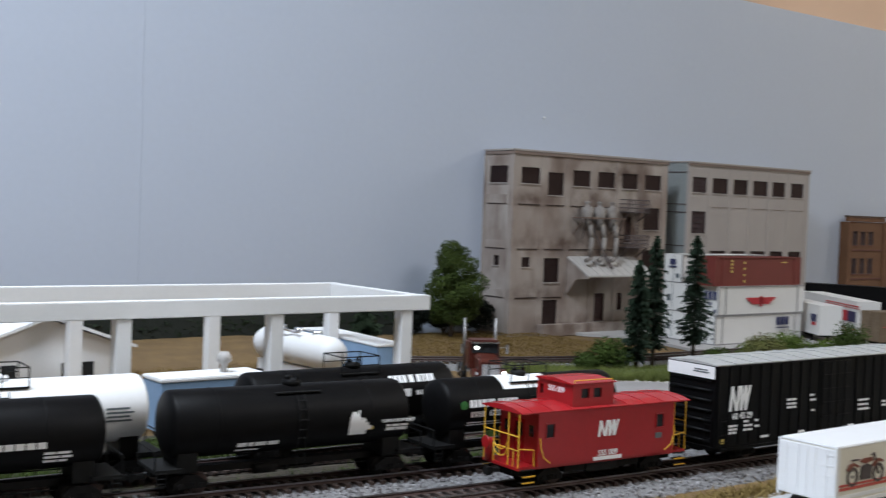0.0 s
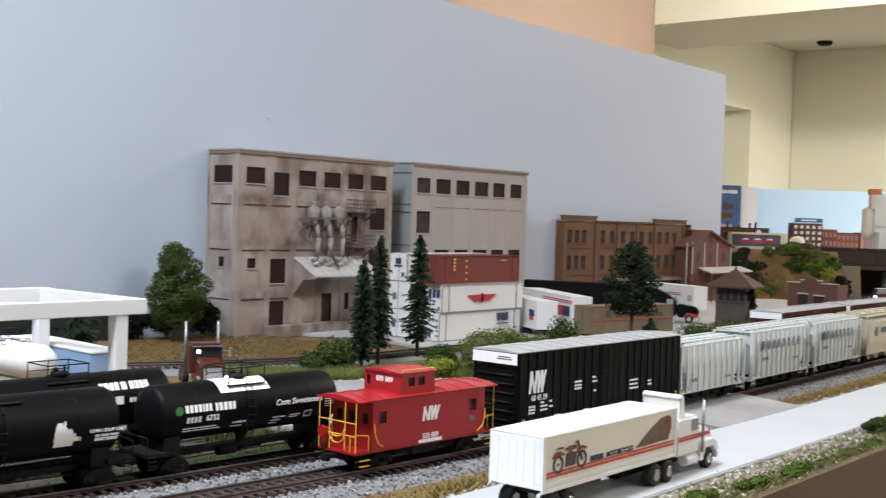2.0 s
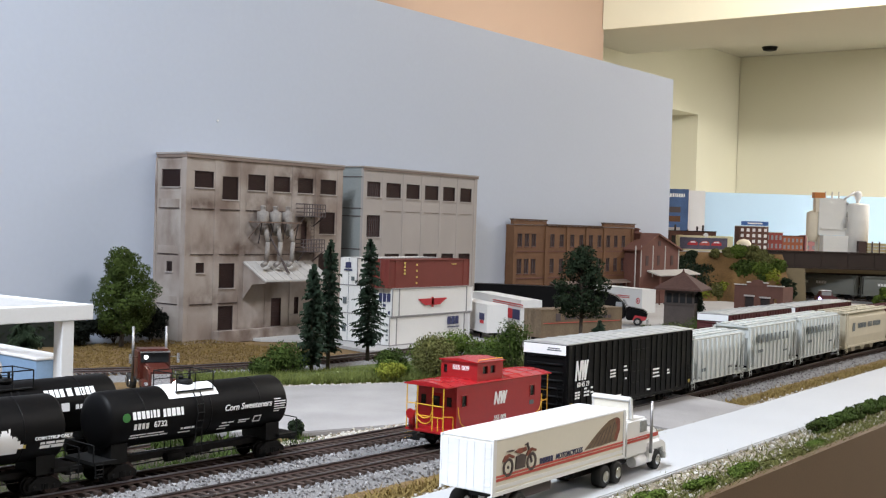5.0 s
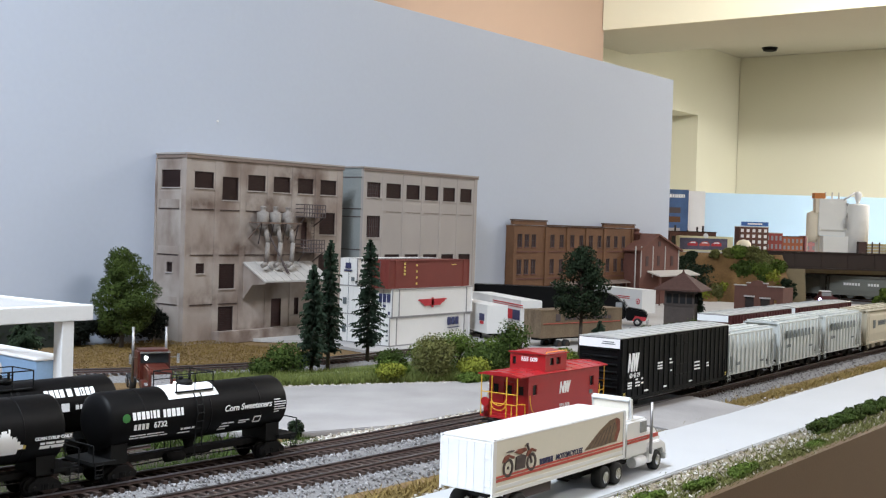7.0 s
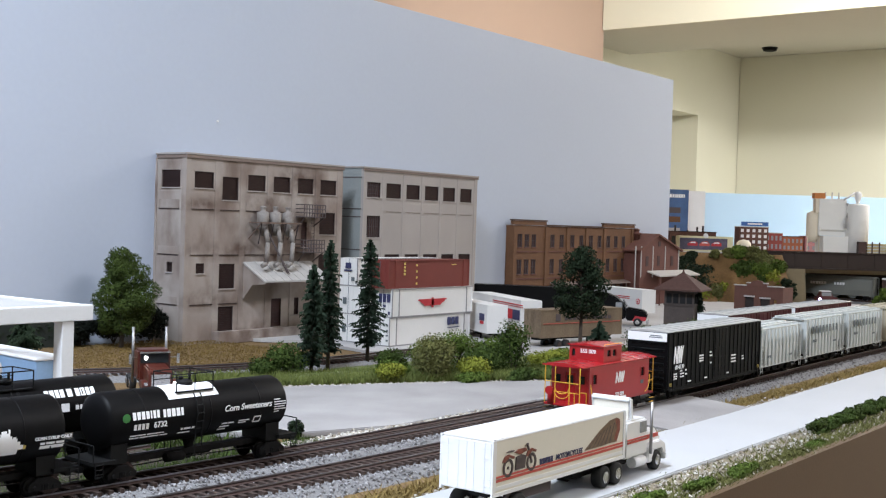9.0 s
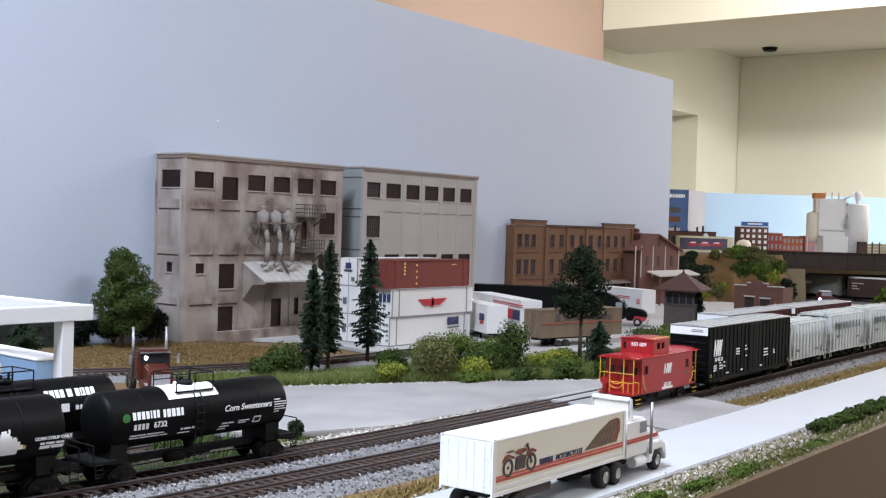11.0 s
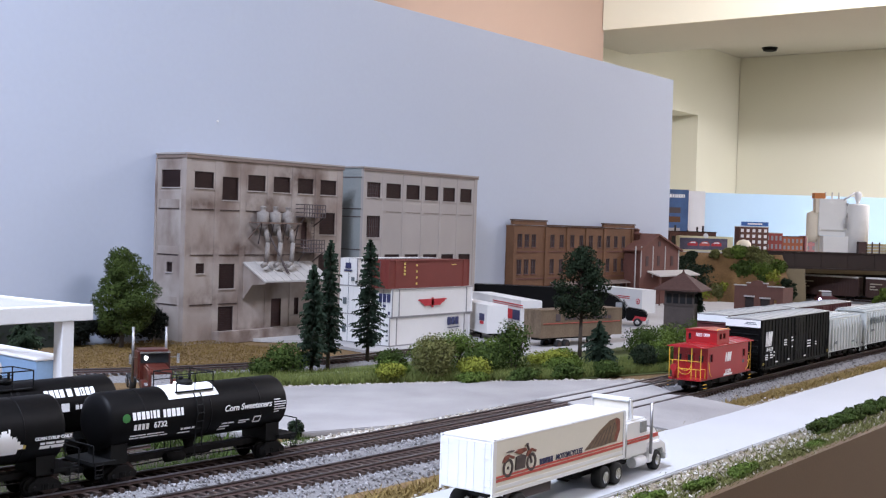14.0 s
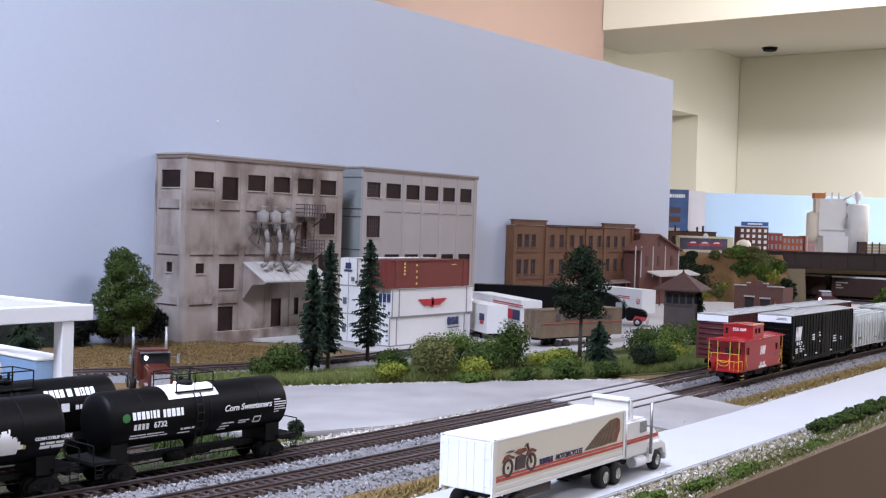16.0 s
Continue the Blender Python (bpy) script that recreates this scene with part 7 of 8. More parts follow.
bt = thing("blue_trailer", pose(0.282, 0.655, -0.0065), "pale blue box trailer with white roof", "trailer")
part("body", box(B(), 0, 0.072, 0, 0.028, 0.008, 0.0385), BLUEP, bt, bevel=0.0005)
part("roof", box(B(), -0.0006, 0.0726, -0.0006, 0.0286, 0.0386, 0.0410), WHITE, bt, bevel=0.0006)
part("roof_vent", lathe(B(), [(0.0405, 0.0022), (0.046, 0.0022), (0.048, 0.0045), (0.051, 0.0048), (0.054, 0.0025)], "z", (0.048, 0.014, 0), 14), TINROOF, bt)
for x in (0.012, 0.06):
    for y in (0.003, 0.025):
        wheel(bt, x, y, 0.0056, 0.005, CHROME)
lt = thing("long_blue_trailer", pose(0.5265, 0.905, -0.0065, 0, 0, -94), "pale blue flat-topped trailer under the canopy", "trailer")
part("body", box(B(), 0, 0.135, 0, 0.028, 0.010, 0.0365), BLUEP, lt, bevel=0.0005)
part("roof", box(B(), -0.0006, 0.1356, -0.0006, 0.0286, 0.0366, 0.0385), WHITE, lt, bevel=0.0005)
for x in (0.016, 0.03):
    for y in (0.003, 0.025):
        wheel(lt, x, y, 0.0056, 0.005, CHROME)
tk = thing("white_tank_trailer", pose(0.470, 0.875, -0.0065, 0, 0, -86), "white tank trailer with chrome hose and fittings", "tank trailer")
part("tank", lathe(B(), [(0, 0.004), (0.003, 0.0105), (0.010, 0.0135), (0.10, 0.0135), (0.107, 0.0105), (0.110, 0.004)], "x", (0, 0, 0.0325), 26), WHITE, tk)
part("frame", box(B(), 0.004, 0.106, -0.006, 0.006, 0.010, 0.019), WHITE, tk)
for x in (0.03, 0.055, 0.08):
    part("manhole", cyl(B(), (x, 0, 0.045), (x, 0, 0.0490), 0.004, n=14), CHROME, tk)
part("hose", pipe(B(), [(0.04, -0.008, 0.043), (0.05, -0.012, 0.048), (0.06, -0.008, 0.046), (0.07, -0.010, 0.0475)], 0.0011, 6), CHROME, tk)
for x in (0.014, 0.028, 0.09):
    for y in (-0.011, 0.011):
        wheel(tk, x, y, 0.0056, 0.005, CHROME)


# ---- plants ----
def foliage(bm, clumps, n, size, flat=0.0):
    """Small leaf blades strewn over clumps (x, y, z, rx, ry, rz)."""
    vol = [c[3] * c[4] + c[4] * c[5] + c[3] * c[5] for c in clumps]
    for c, v in zip(clumps, vol):
        for _ in range(max(6, int(n * v / sum(vol)))):
            d = Vector((random.gauss(0, 1), random.gauss(0, 1), random.gauss(0, 1))).normalized()
            k = random.uniform(0.72, 1.06)
            p = Vector((c[0] + d.x * c[3] * k, c[1] + d.y * c[4] * k, c[2] + d.z * c[5] * k))
            a = Vector((random.gauss(0, 1), random.gauss(0, 1), random.gauss(0, 1) * (1 - flat))).normalized()
            b = a.cross(d + Vector((0.01, 0.02, 0.03))).normalized()
            s = size * random.uniform(0.5, 1.3)
            v4 = [bm.verts.new(p + q) for q in (a * s, b * s * 0.7, -a * s, -b * s * 0.7)]
            bm.faces.new(v4)
    return bm


def clumps_in(cx, cy, cz, rx, ry, rz, n, share=0.38, rnd=None):
    out = []
    for _ in range(n):
        d = Vector((random.gauss(0, 1), random.gauss(0, 1), random.gauss(0, 1))).normalized() * random.random() ** 0.4
        k = 1 - share * 0.9
        s = share * random.uniform(0.7, 1.3)
        out.append((cx + d.x * rx * k, cy + d.y * ry * k, cz + d.z * rz * k, rx * s, ry * s, rz * s))
    return out


def leaf_tree(name, x, y, z0, h, r, crown0, m, label, n=5200, size=0.0022, nc=46, tr=0.0022, point=0.0, lobe=0.25):
    """Trunk, limbs and a crown of clumps; point draws the crown in towards its top."""
    t = thing(name, pose(x, y, z0), label, "tree")
    bm = B()
    cyl(bm, (0, 0, 0), (0.001, 0, crown0), tr, tr * 0.75, 9)
    cyl(bm, (0.001, 0, crown0), (-0.001, 0.001, h * 0.86), tr * 0.75, tr * 0.25, 7)
    cz, rz = (crown0 + h) / 2, (h - crown0) / 2
    clumps = []
    for i in range(nc):
        a = i * 2.4 + random.uniform(-0.5, 0.5)
        f = (i + 0.5) / nc
        k = r * (1 - point * f) * math.sin(math.pi * min(0.97, 0.16 + 0.80 * f)) ** 0.6 * random.uniform(0.35, 0.98)
        p = Vector((k * math.cos(a), k * math.sin(a), crown0 + (h - crown0) * (0.07 + 0.86 * f) + random.uniform(-0.06, 0.06) * rz))
        q = r * lobe * random.uniform(0.68, 1.28)
        clumps.append((*p, q, q, q * 0.72))
        cyl(bm, (0, 0, p.z - k * 0.45), p, tr * 0.30, tr * 0.08, 5)
    part("trunk", bm, BARK, t)
    part("crown", foliage(B(), clumps, n, size), m, t)
    return t


def conifer(x, y, z0, h, r, bare, m=None, n=44, droop=0.28, label="tall blue-green model spruce with a bare lower trunk"):
    t = thing("spruce_tree", pose(x, y, z0), label, "tree", "spruces")
    part("trunk", cyl(B(), (0, 0, 0), (0, 0, h * 0.97), 0.0022, 0.0004, 8), BARK, t)
    bm = B()
    for i in range(n):
        f = i / (n - 1)
        z = bare + (h - bare) * f
        rr = r * (1 - f) ** 0.62 * random.uniform(0.75, 1.1) + 0.0015
        if f < 0.15:
            rr *= 0.55 + 3 * f
        for k in range(10):
            a = random.uniform(0, 6.283)
            L = rr * random.uniform(0.55, 1.1)
            d = Vector((math.cos(a), math.sin(a), -droop * random.uniform(0.3, 1.4))).normalized()
            o = Vector((0, 0, z))
            for s in range(7):
                q = o + d * (L * (s + 1) / 7)
                side = Vector((-d.y, d.x, 0)).normalized()
                for sg in (-1, 1):
                    tip = q + side * sg * L * 0.30 * (1.1 - s / 9) + d * L * 0.13 + Vector((0, 0, random.uniform(-0.0035, 0.0008)))
                    w = d * 0.0014
                    bm.faces.new([bm.verts.new(v) for v in (q - w, q + w + Vector((0, 0, 0.0006)), tip)])
    part("crown", bm, m or SPRUCE, t, "drooping needled branches")
    return t


def shrub(x, y, z0, rx, ry, h, m, label, n=1500, size=0.0018, nc=16):
    s = thing("bush", pose(x, y, z0), label, "bush", "bushes on the bank")
    st = B()
    for i in range(4):
        cyl(st, (0, 0, 0), (rx * 0.5 * math.cos(i * 1.6), ry * 0.5 * math.sin(i * 1.6), h * 0.6), 0.0008, 0.0003, 5)
    part("stem", st, BARK, s)
    cl = [(a, b, max(c, k * 0.7), d, e, k) for a, b, c, d, e, k in clumps_in(0, 0, h * 0.5, rx, ry, h * 0.5, nc, 0.42)]
    part("leaves", foliage(B(), cl, n, size), m, s)
    return s


BLACKISH = leafy("blackish_foliage", (0.003, 0.004, 0.003), (0.012, 0.016, 0.010))
leaf_tree("broadleaf_tree", 0.820, 1.062, -0.006, 0.110, 0.039, 0.014, LEAFOL, "mid-green clump-foliage model tree near the mill", 24000, 0.0012, 34, 0.003, 0.45, 0.36)
for x, y, rx, h in ((0.884, 1.092, 0.030, 0.046), (0.835, 1.095, 0.034, 0.040), (0.79, 1.098, 0.024, 0.036)):
    shrub(x, y, -0.004, rx, 0.014, h, BLACKISH, "nearly black green bush against the backdrop", 2600, 0.002, 24)
hd = thing("hedge_strip", pose(0, 0, 0), "dark green hedge strip along the foot of the backdrop", "hedge")
hm = B()
for i in range(110):
    x = -0.55 + 1.34 * i / 110
    foliage(hm, [(x, 1.104, 0.012, 0.011, 0.005, 0.017 + 0.002 * math.sin(i * 1.7))], 150, 0.002)
part("leaves", hm, LEAFDK, hd)
part("core", box(B(), -0.55, 0.795, 1.100, 1.110, -0.009, 0.024), BUSHBLK, hd)
t = conifer(0.580, 0.885, -0.004, 0.064, 0.036, 0.002, LEAFDK, 48, 1.1, "small dark weeping evergreen beyond the canopy")
t["group"] = ""
conifer(0.937, 0.800, -0.0095, 0.134, 0.0215, 0.024)
conifer(0.872, 0.797, -0.0095, 0.133, 0.0175, 0.022)
conifer(0.817, 0.768, -0.0095, 0.110, 0.0165, 0.016)
conifer(1.114, 0.620, -0.0095, 0.052, 0.026, 0.0, None, 30, 0.5, "low full blue-green spruce bush")
leaf_tree("oak_tree", 1.147, 0.663, -0.0095, 0.133, 0.037, 0.050, LEAFDK, "dark green round-crowned model tree on a bare trunk", 9500, 0.0015, 62, 0.0026, 0.5)
conifer(1.62, 0.735, -0.0095, 0.066, 0.017, 0.004, None, 26, 0.5, "small dark spruce beside the tower")

for x, y, rx, ry, h, m in (
        (0.800, 0.783, 0.024, 0.018, 0.034, LEAF), (0.775, 0.790, 0.014, 0.014, 0.022, LEAF), (0.845, 0.690, 0.014, 0.012, 0.022, YELG), (0.860, 0.705, 0.016, 0.014, 0.020, BUSH),
        (0.885, 0.672, 0.022, 0.018, 0.046, OLIVE), (0.910, 0.690, 0.024, 0.018, 0.042, OLIVE), (0.930, 0.655, 0.018, 0.016, 0.022, YELG), (0.960, 0.665, 0.022, 0.018, 0.030, LEAF), (0.940, 0.720, 0.020, 0.020, 0.034, BUSH), (0.985, 0.720, 0.028, 0.02, 0.040, BUSH),
        (0.985, 0.646, 0.016, 0.016, 0.055, LEAF), (1.000, 0.685, 0.026, 0.02, 0.038, BUSH), (0.90, 0.635, 0.02, 0.01, 0.012, BUSH), (0.95, 0.610, 0.022, 0.010, 0.014, LEAF), (1.00, 0.590, 0.02, 0.012, 0.016, LEAF), (1.035, 0.620, 0.024, 0.018, 0.018, BUSH),
        (1.06, 0.650, 0.026, 0.02, 0.022, YELG), (1.055, 0.575, 0.020, 0.014, 0.018, LEAF), (1.10, 0.655, 0.02, 0.018, 0.020, BUSH), (1.125, 0.572, 0.018, 0.014, 0.030, LEAFDK), (1.165, 0.575, 0.022, 0.016, 0.026, LEAF), (1.20, 0.590, 0.028, 0.02, 0.028, BUSH),
        (1.245, 0.600, 0.03, 0.02, 0.022, YELG), (1.26, 0.640, 0.03, 0.02, 0.036, LEAF), (1.33, 0.640, 0.04, 0.025, 0.036, BUSH), (1.42, 0.64, 0.04, 0.025, 0.038, LEAF), (1.50, 0.64, 0.04, 0.025, 0.036, LEAF), (0.90, 0.735, 0.016, 0.016, 0.026, LEAF)):
    nm = {LEAF.name: "mid-green", YELG.name: "yellow-green", BUSH.name: "fresh green", OLIVE.name: "olive brown", LEAFDK.name: "dark green"}[m.name]
    shrub(x, y, -0.009, rx * 1.25, ry * 1.25, h * 1.08, m, nm + " leafy model bush on the grassy bank", int(3200 + 200000 * rx * h * 2), 0.00125, 34)
for x, y, rx, ry, h, m in ((0.692, 0.280, 0.021, 0.007, 0.009, BUSH), (0.638, 0.284, 0.019, 0.007, 0.008, BUSH), (0.585, 0.291, 0.021, 0.007, 0.008, BUSH), (0.735, 0.281, 0.02, 0.005, 0.004, OLIVE), (0.83, 0.281, 0.022, 0.005, 0.005, BUSH), (0.78, 0.281, 0.02, 0.005, 0.005, OLIVE), (0.578, 0.556, 0.007, 0.006, 0.016, LEAFDK), (0.27, 0.62, 0.02, 0.012, 0.02, LEAF), (0.36, 0.66, 0.03, 0.012, 0.018, LEAF)):
    b = shrub(x, y, -0.0095, rx, ry, h, m, "low green clump bush in the gravel verge", 2200, 0.0010, 16)
    b["group"] = "bushes on the verge"
for i in range(9):
    x = 0.882 + 0.030 * i
    b = shrub(x, 0.2975 + 0.002 * (i % 2), -0.0095, 0.019, 0.009, 0.0125, LEAF if i % 3 else LEAFOL, "dark green clump hedge bush at the layout edge", 2600, 0.0011, 16)
    b["group"] = "hedge bushes at the edge"

# ---- far end: hill, bridge and upper town ----
deck = single("upper_deck", prism(B(), [(0.50, 2.66), (1.45, 2.66), (1.45, 3.45), (0.50, 3.45)], "z", 0.080, 0.098), YARD, "pale paved deck of the upper town", "deck", far, kind="structure")
single("deck_support", box(B(), 0.50, 1.45, 3.05, 3.44, -0.25, 0.0795), GIRDER, "dark painted riser under the upper town", "benchwork", far, kind="structure")
br = thing("girder_bridge", farpose(0, 2.62, 0), "dark plate girder bridge on tan piers", "bridge")
part("girder", box(B(), 0.715, 1.45, 0, 0.008, 0.0705, 0.104), GIRDER, br)
part("top_flange", box(B(), 0.715, 1.45, -0.004, 0.010, 0.1042, 0.1070), GIRDER, br)
part("bottom_flange", box(B(), 0.715, 1.45, -0.004, 0.010, 0.0675, 0.0703), GIRDER, br)
for i in range(12):
    x = 0.735 + i * 0.060
    part("stiffener", box(B(), x, x + 0.0015, -0.0012, 0.0, 0.0705, 0.1040), GIRDER, br)
part("cross_beam", box(B(), 0.715, 1.45, 0.022, 0.032, 0.0580, 0.0795), PIER, br, "tan beam behind the girder")
part("pier", prism(B(), [(0.762, -0.012), (0.822, -0.012), (0.816, 0.0673), (0.776, 0.0673)], "y", -0.01, 0.012), PIER, br, "tan concrete pier")
part("pier", prism(B(), [(1.10, -0.012), (1.16, -0.012), (1.15, 0.0673), (1.11, 0.0673)], "y", -0.01, 0.012), PIER, br, "tan concrete pier")
hl = thing("rocky_hill", farpose(0, 2.58, 0), "ochre rock cutting with bushes under the upper town", "hill")
bm = B()
n = 26
grid = []
for i in range(n + 1):
    col = []
    for j in range(13):
        f = j / 12
        x = 0.42 + 0.335 * i / n
        z = -0.012 + 0.110 * f
        yy = -0.085 * (1 - f) ** 0.8 + 0.022 * noise.noise((x * 34, z * 34, 1.0)) + 0.007 * noise.noise((x * 80, z * 80, 2.0))
        col.append(bm.verts.new((x, yy, z)))
    grid.append(col)
for i in range(n):
    for j in range(12):
        bm.faces.new((grid[i][j], grid[i + 1][j], grid[i + 1][j + 1], grid[i][j + 1])).smooth = True
part("rock_face", bm, ROCK, hl)
for x, z, r, m in ((0.52, 0.062, 0.042, LEAFDK), (0.548, 0.030, 0.040, LEAFDK), (0.572, 0.048, 0.028, LEAFDK), (0.49, 0.060, 0.034, LEAFDK), (0.515, 0.040, 0.036, LEAFDK), (0.545, 0.052, 0.026, LEAFDK), (0.56, 0.030, 0.026, LEAFDK), (0.535, 0.075, 0.020, LEAFDK), (0.655, 0.055, 0.024, LEAF), (0.672, 0.068, 0.024, LEAF), (0.640, 0.045, 0.018, LEAF), (0.70, 0.060, 0.026, BUSH), (0.69, 0.040, 0.022, LEAF), (0.715, 0.080, 0.024, OLIVE), (0.725, 0.045, 0.026, YELG), (0.735, 0.070, 0.022, BUSH), (0.655, 0.100, 0.018, BUSH), (0.685, 0.097, 0.022, OLIVE), (0.705, 0.092, 0.020, OLIVE), (0.60, 0.096, 0.010, OLIVE), (0.63, 0.097, 0.012, OLIVE), (0.56, 0.010, 0.030, YELG), (0.595, 0.008, 0.026, OLIVE), (0.55, 0.092, 0.012, LEAFDK), (0.615, 0.020, 0.020, YELG)):
    part("shrub", foliage(B(), clumps_in(x, -0.030 + 0.5 * (z - 0.06), z, r * 1.3, r, r, 16, 0.42), 2200, 0.0028), m, hl)
leaf_tree("pine_tree", *(far @ Vector((0.745, 2.50, 0)))[:2], -0.0095, 0.058, 0.022, 0.012, LEAFDK, "small dark tree beside the bridge pier", 1800, 0.003, 20)
leaf_tree("shade_tree", *(far @ Vector((0.90, 2.35, 0)))[:2], -0.0095, 0.050, 0.026, 0.006, BUSH, "light green shrub tree by the underpass", 1600, 0.003, 18)


def far_building(name, label, x, y, z, w, d, h, m, cols, rows, cap=None, win=None):
    b = thing(name, farpose(x, y, z), label, "building", "upper town buildings")
    part("wall", box(B(), 0, w, 0, d, 0, h), m, b)
    part("cornice", box(B(), -0.001, w + 0.001, -0.0015, d, h, h + 0.002), cap or m, b)
    for i in range(cols):
        for j in range(rows):
            cw, ch = w / cols, (h - 0.004) / rows
            xx, zz = cw * (i + 0.25), 0.003 + ch * (j + 0.2)
            part("window", box(B(), xx, xx + cw * 0.5, -0.0006, 0.0002, zz, zz + ch * 0.55), win or PALEGL, b)
    return b


TZ = 0.0982
hotel = far_building("brick_hotel", "dark red brick hotel with white windows and blue roof sign", 0.765, 3.0, TZ, 0.075, 0.05, 0.062, BRICK3, 5, 4, TINROOF, WHITE)
part("roof_sign", box(B(), 0.004, 0.074, -0.002, 0.001, 0.0655, 0.076), mat("blue_sign", (0.04, 0.13, 0.42), 0.5, var=0.2), hotel, "blue rooftop sign board")
part("sign_bars", box(B(), 0.02, 0.058, -0.0026, -0.002, 0.069, 0.0725), LETTER, hotel)
far_building("brick_store", "red brick store in the upper town", 0.848, 3.05, TZ, 0.044, 0.05, 0.048, mat("bright_brick", (0.30, 0.06, 0.05), 0.8, var=0.2), 4, 2, TINROOF)
far_building("brick_store", "orange-red brick store with lit front", 0.895, 3.06, TZ, 0.055, 0.05, 0.040, mat("orange_brick", (0.36, 0.11, 0.05), 0.8, var=0.3), 5, 2, DARKWOOD)
far_building("brick_store", "pink painted store in the upper town", 0.955, 3.06, TZ, 0.03, 0.05, 0.042, mat("pink_paint", (0.50, 0.22, 0.22), 0.8, var=0.2), 2, 2)
rh = far_building("roof_works", "maroon flat-roofed works with stacks", 0.585, 3.0, TZ, 0.12, 0.05, 0.045, BRICK3, 6, 1, DARKWOOD, GLASS)
for x in (0.018, 0.05, 0.075, 0.09):
    part("stack", cyl(B(), (x, 0.02, 0.046), (x, 0.02, 0.056 + 0.006 * math.sin(x * 90)), 0.0025, n=8), DARKWOOD, rh)
bb = thing("billboard_shed", farpose(0.555, 2.74, TZ), "ivory shed front with dark printed panel", "billboard")
part("frame", box(B(), 0, 0.130, 0, 0.03, 0, 0.036), mat("ivory_frame", (0.72, 0.66, 0.42), 0.6), bb, bevel=0.001)
part("panel", box(B(), 0.004, 0.116, -0.001, 0, 0.004, 0.031), mat("dark_print", (0.10, 0.09, 0.14), 0.6, var=0.5, scale=60), bb)
for i in range(3):
    x = 0.022 + 0.028 * i
    part("printed_car", prism(B(), [(x, 0.013), (x + 0.024, 0.013), (x + 0.024, 0.019), (x + 0.018, 0.024), (x + 0.007, 0.023), (x, 0.017)], "y", -0.0018, -0.001), PRINTRED if i != 1 else STRIPE, bb)
    part("printed_glass", prism(B(), [(x + 0.004, 0.019), (x + 0.02, 0.019), (x + 0.017, 0.0225), (x + 0.008, 0.022)], "y", -0.0022, -0.0018), LETTER, bb)
part("crest", lathe(B(), [(-0.001, 0.006), (0.001, 0.006)], "x", n=12), LETTER, bb, at=pose(0.065, 0.001, 0.037, 0, 0, 90))
ot = thing("cream_oil_tank", farpose(0.715, 2.76, TZ), "cream domed storage tank", "storage tank")
part("shell", lathe(B(), [(0, 0.017), (0.022, 0.017), (0.028, 0.012), (0.031, 0.002)], "z", n=20), SILO2, ot)
part("shed", box(B(), -0.02, 0.012, -0.03, -0.018, 0, 0.014), BRICK2, ot)
po = thing("poster_board", farpose(0.616, 3.3, 0.07, 0), "blue printed display poster with picture panels", "poster")
part("board", box(B(), 0, 0.078, 0, 0.003, 0, 0.193), POSTERB, po)
part("heading_bars", bars(B(), 0.024, 0.170, (0.006, 0.005, 0.003, 0.005, 0.006, 0.005, 0.004), 0.010, 0.0, 0.0015), LETTER, po)
for z, m in ((0.126, MULL), (0.100, BRICK), (0.068, TINROOF), (0.035, GREYLET)):
    part("picture", box(B(), 0.022, 0.056, -0.001, 0, z, z + 0.016), m, po)
single("display_board", box(B(), 0.699, 0.755, 0, 0.003, 0.07, 0.262), WHITE, "plain white display board beside the poster", "display board", farpose(0, 3.36, 0))

si = thing("grain_silo_plant", farpose(0, 2.76, TZ), "pale grey silo plant with cream silos and orange headhouse", "silo")
part("silo", lathe(B(), [(0, 0.0265), (0.118, 0.0265), (0.122, 0.024), (0.124, 0.004)], "z", (0.983, 0.0, 0), 28), SILO, si, "tall pale silo")
part("silo", lathe(B(), [(0.03, 0.010), (0.045, 0.015), (0.098, 0.015), (0.104, 0.005)], "z", (0.884, 0.02, 0), 24), SILO2, si, "cream silo")
part("bin_house", box(B(), 0.892, 0.957, 0.0, 0.05, 0.046, 0.134), SILO, si, bevel=0.001)
part("lower_house", box(B(), 0.900, 0.960, -0.012, 0.05, 0.0, 0.0455), SILO, si, bevel=0.001)
part("ledge", box(B(), 0.896, 0.959, -0.006, 0.0, 0.060, 0.064), SILO, si)
part("headhouse", box(B(), 0.880, 0.905, 0.0, 0.02, 0.134, 0.147), ORANGE, si)
part("headhouse_leg", box(B(), 0.884, 0.899, 0.002, 0.018, 0.1, 0.134), SILO2, si)
for x in (0.912, 0.928, 0.944):
    part("vent_stack", cyl(B(), (x, 0.02, 0.134), (x, 0.02, 0.150), 0.0018, n=8), TINROOF, si)
part("conveyor", pipe(B(), [(0.950, 0.0, 0.132), (0.975, 0.0, 0.150)], 0.0025, 8), WHITE, si)
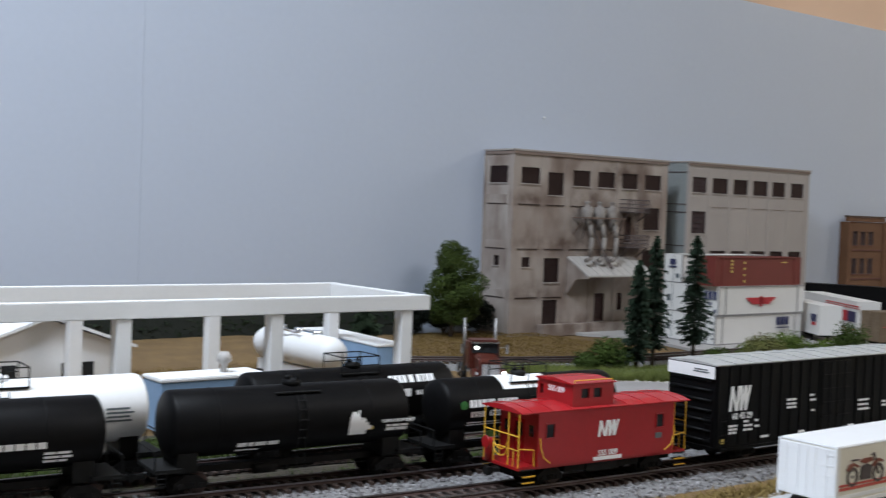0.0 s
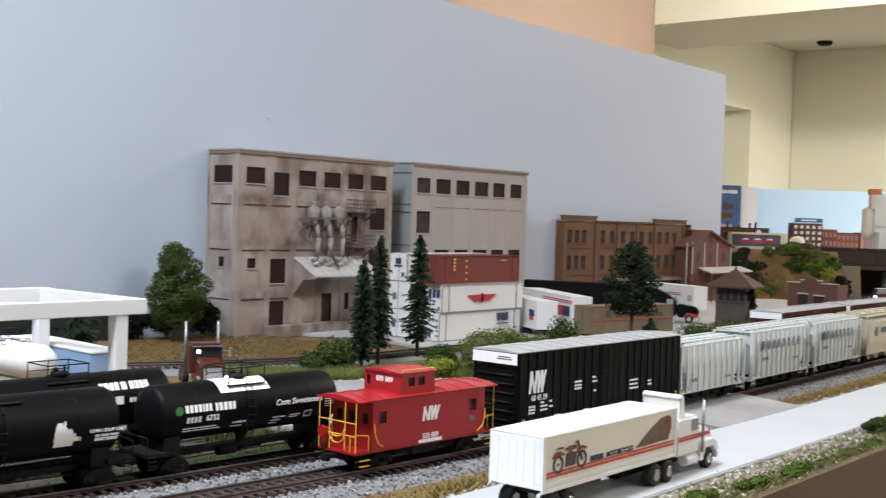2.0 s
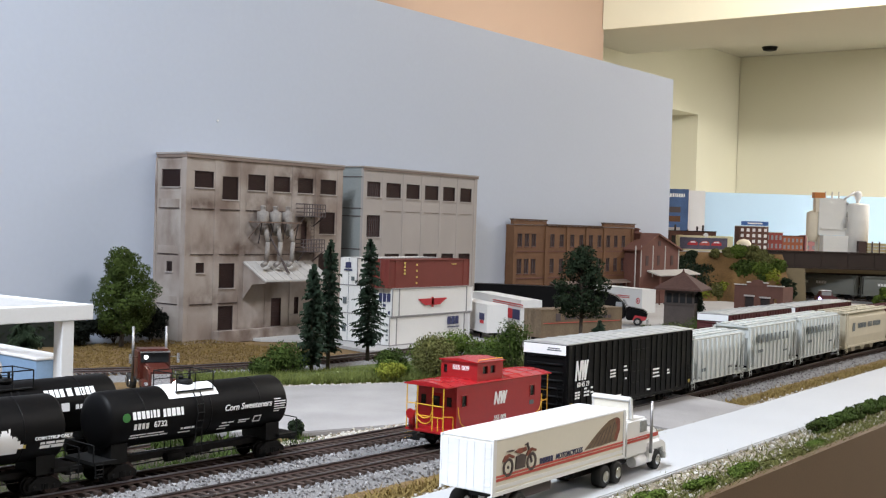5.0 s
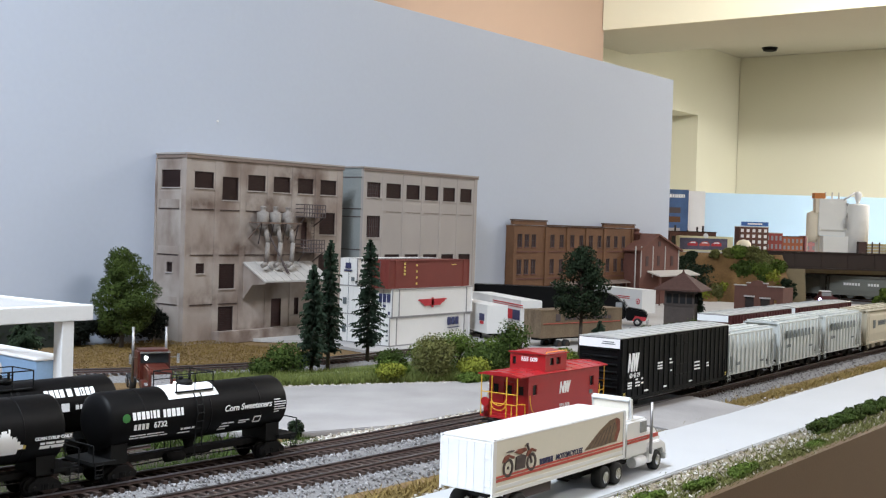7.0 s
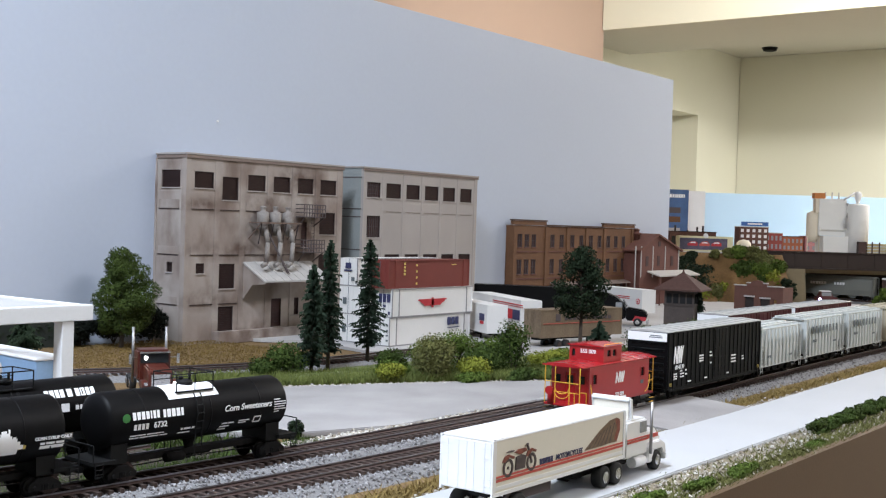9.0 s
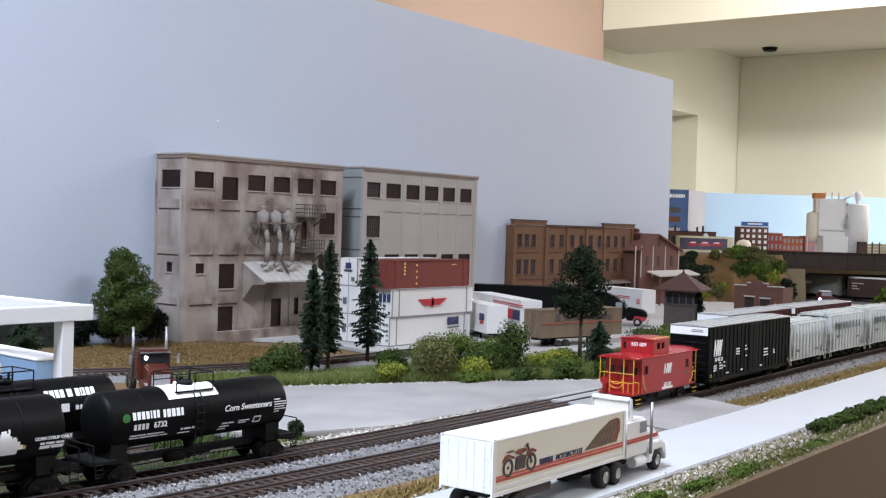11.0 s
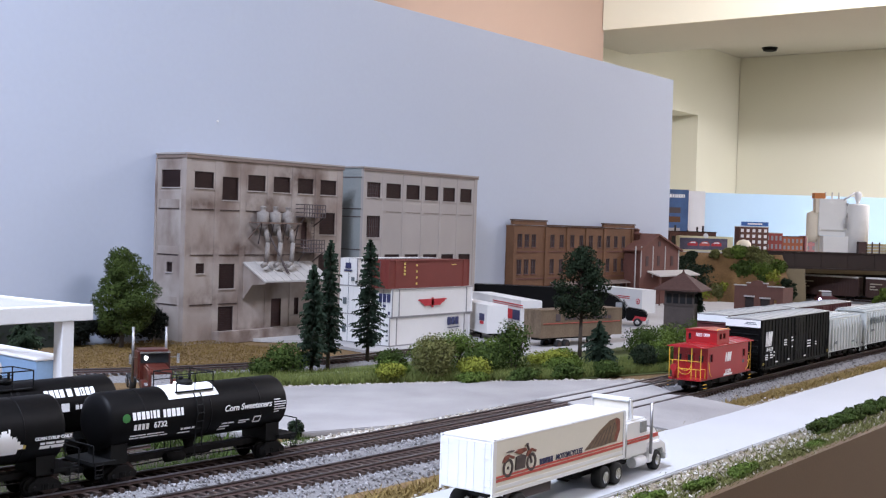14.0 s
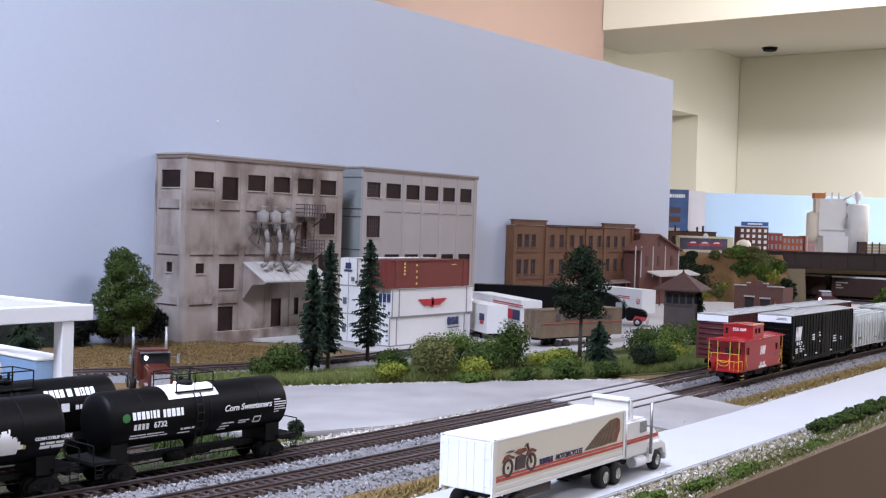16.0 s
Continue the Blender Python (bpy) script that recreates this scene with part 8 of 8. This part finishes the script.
part("cyclone", lathe(B(), [(0.124, 0.003), (0.138, 0.008), (0.147, 0.009), (0.153, 0.004)], "z", (0.983, 0, 0), 14), WHITE, si)
part("elbow_duct", pipe(B(), [(0.957, -0.002, 0.125), (0.962, -0.004, 0.110), (0.956, -0.006, 0.090), (0.953, -0.008, 0.064)], 0.0028, 8), TINROOF, si)
for x in (0.869, 0.897):
    part("leg", cyl(B(), (x, 0.01, 0), (x, 0.01, 0.045), 0.0012, n=6), SILO2, si)
lc = thing("lumber_load", farpose(0.975, 2.72, TZ), "tan lumber stack on a dark flat wagon", "lumber wagon")
part("bulkhead", box(B(), 0, 0.018, 0, 0.03, 0, 0.034), BROWNCAR, lc)
for i in range(4):
    part("lumber_bundle", box(B(), 0.020, 0.12, 0.001, 0.029, 0.003 + 0.007 * i, 0.009 + 0.007 * i), mat("lumber", (0.42, 0.33, 0.16), 0.8, var=0.2), lc)
for i in range(5):
    part("stake", box(B(), 0.03 + 0.017 * i, 0.0325 + 0.017 * i, -0.001, 0.001, 0, 0.034), BROWNCAR, lc)
rc = thing("parked_car", farpose(0.828, 2.555, -0.0095, 0), "pale parked car with lit lamps under the bridge", "car")
part("body", prism(B(), [(0, 0.006), (0.046, 0.006), (0.046, 0.017), (0.036, 0.019), (0.031, 0.030), (0.010, 0.030), (0.005, 0.019), (0, 0.017)], "y", 0, 0.021), MAROON, rc, bevel=0.0012)
part("roof_panel", box(B(), 0.009, 0.032, 0.001, 0.020, 0.0302, 0.0315), LETTER, rc)
part("windscreen", box(B(), 0.010, 0.031, -0.0006, 0.0, 0.0205, 0.0285), PALEGL, rc)
part("headlamp", lathe(B(), [(-0.0004, 0.003), (0.0004, 0.003)], "x", n=10), glow("lit_lamp_blue", (0.42, 0.40, 1.0), 9), rc, "lit lamp", at=pose(0.006, -0.0006, 0.0135, 0, 0, 90))
for x in (0.008, 0.037):
    for y in (0.001, 0.020):
        wheel(rc, x, y, 0.005, 0.004, CHROME)
track("far_track", lambda u: (2.70, u), 0.33, 1.6, (0.6, 1.2), "far track under the bridge")


motions()
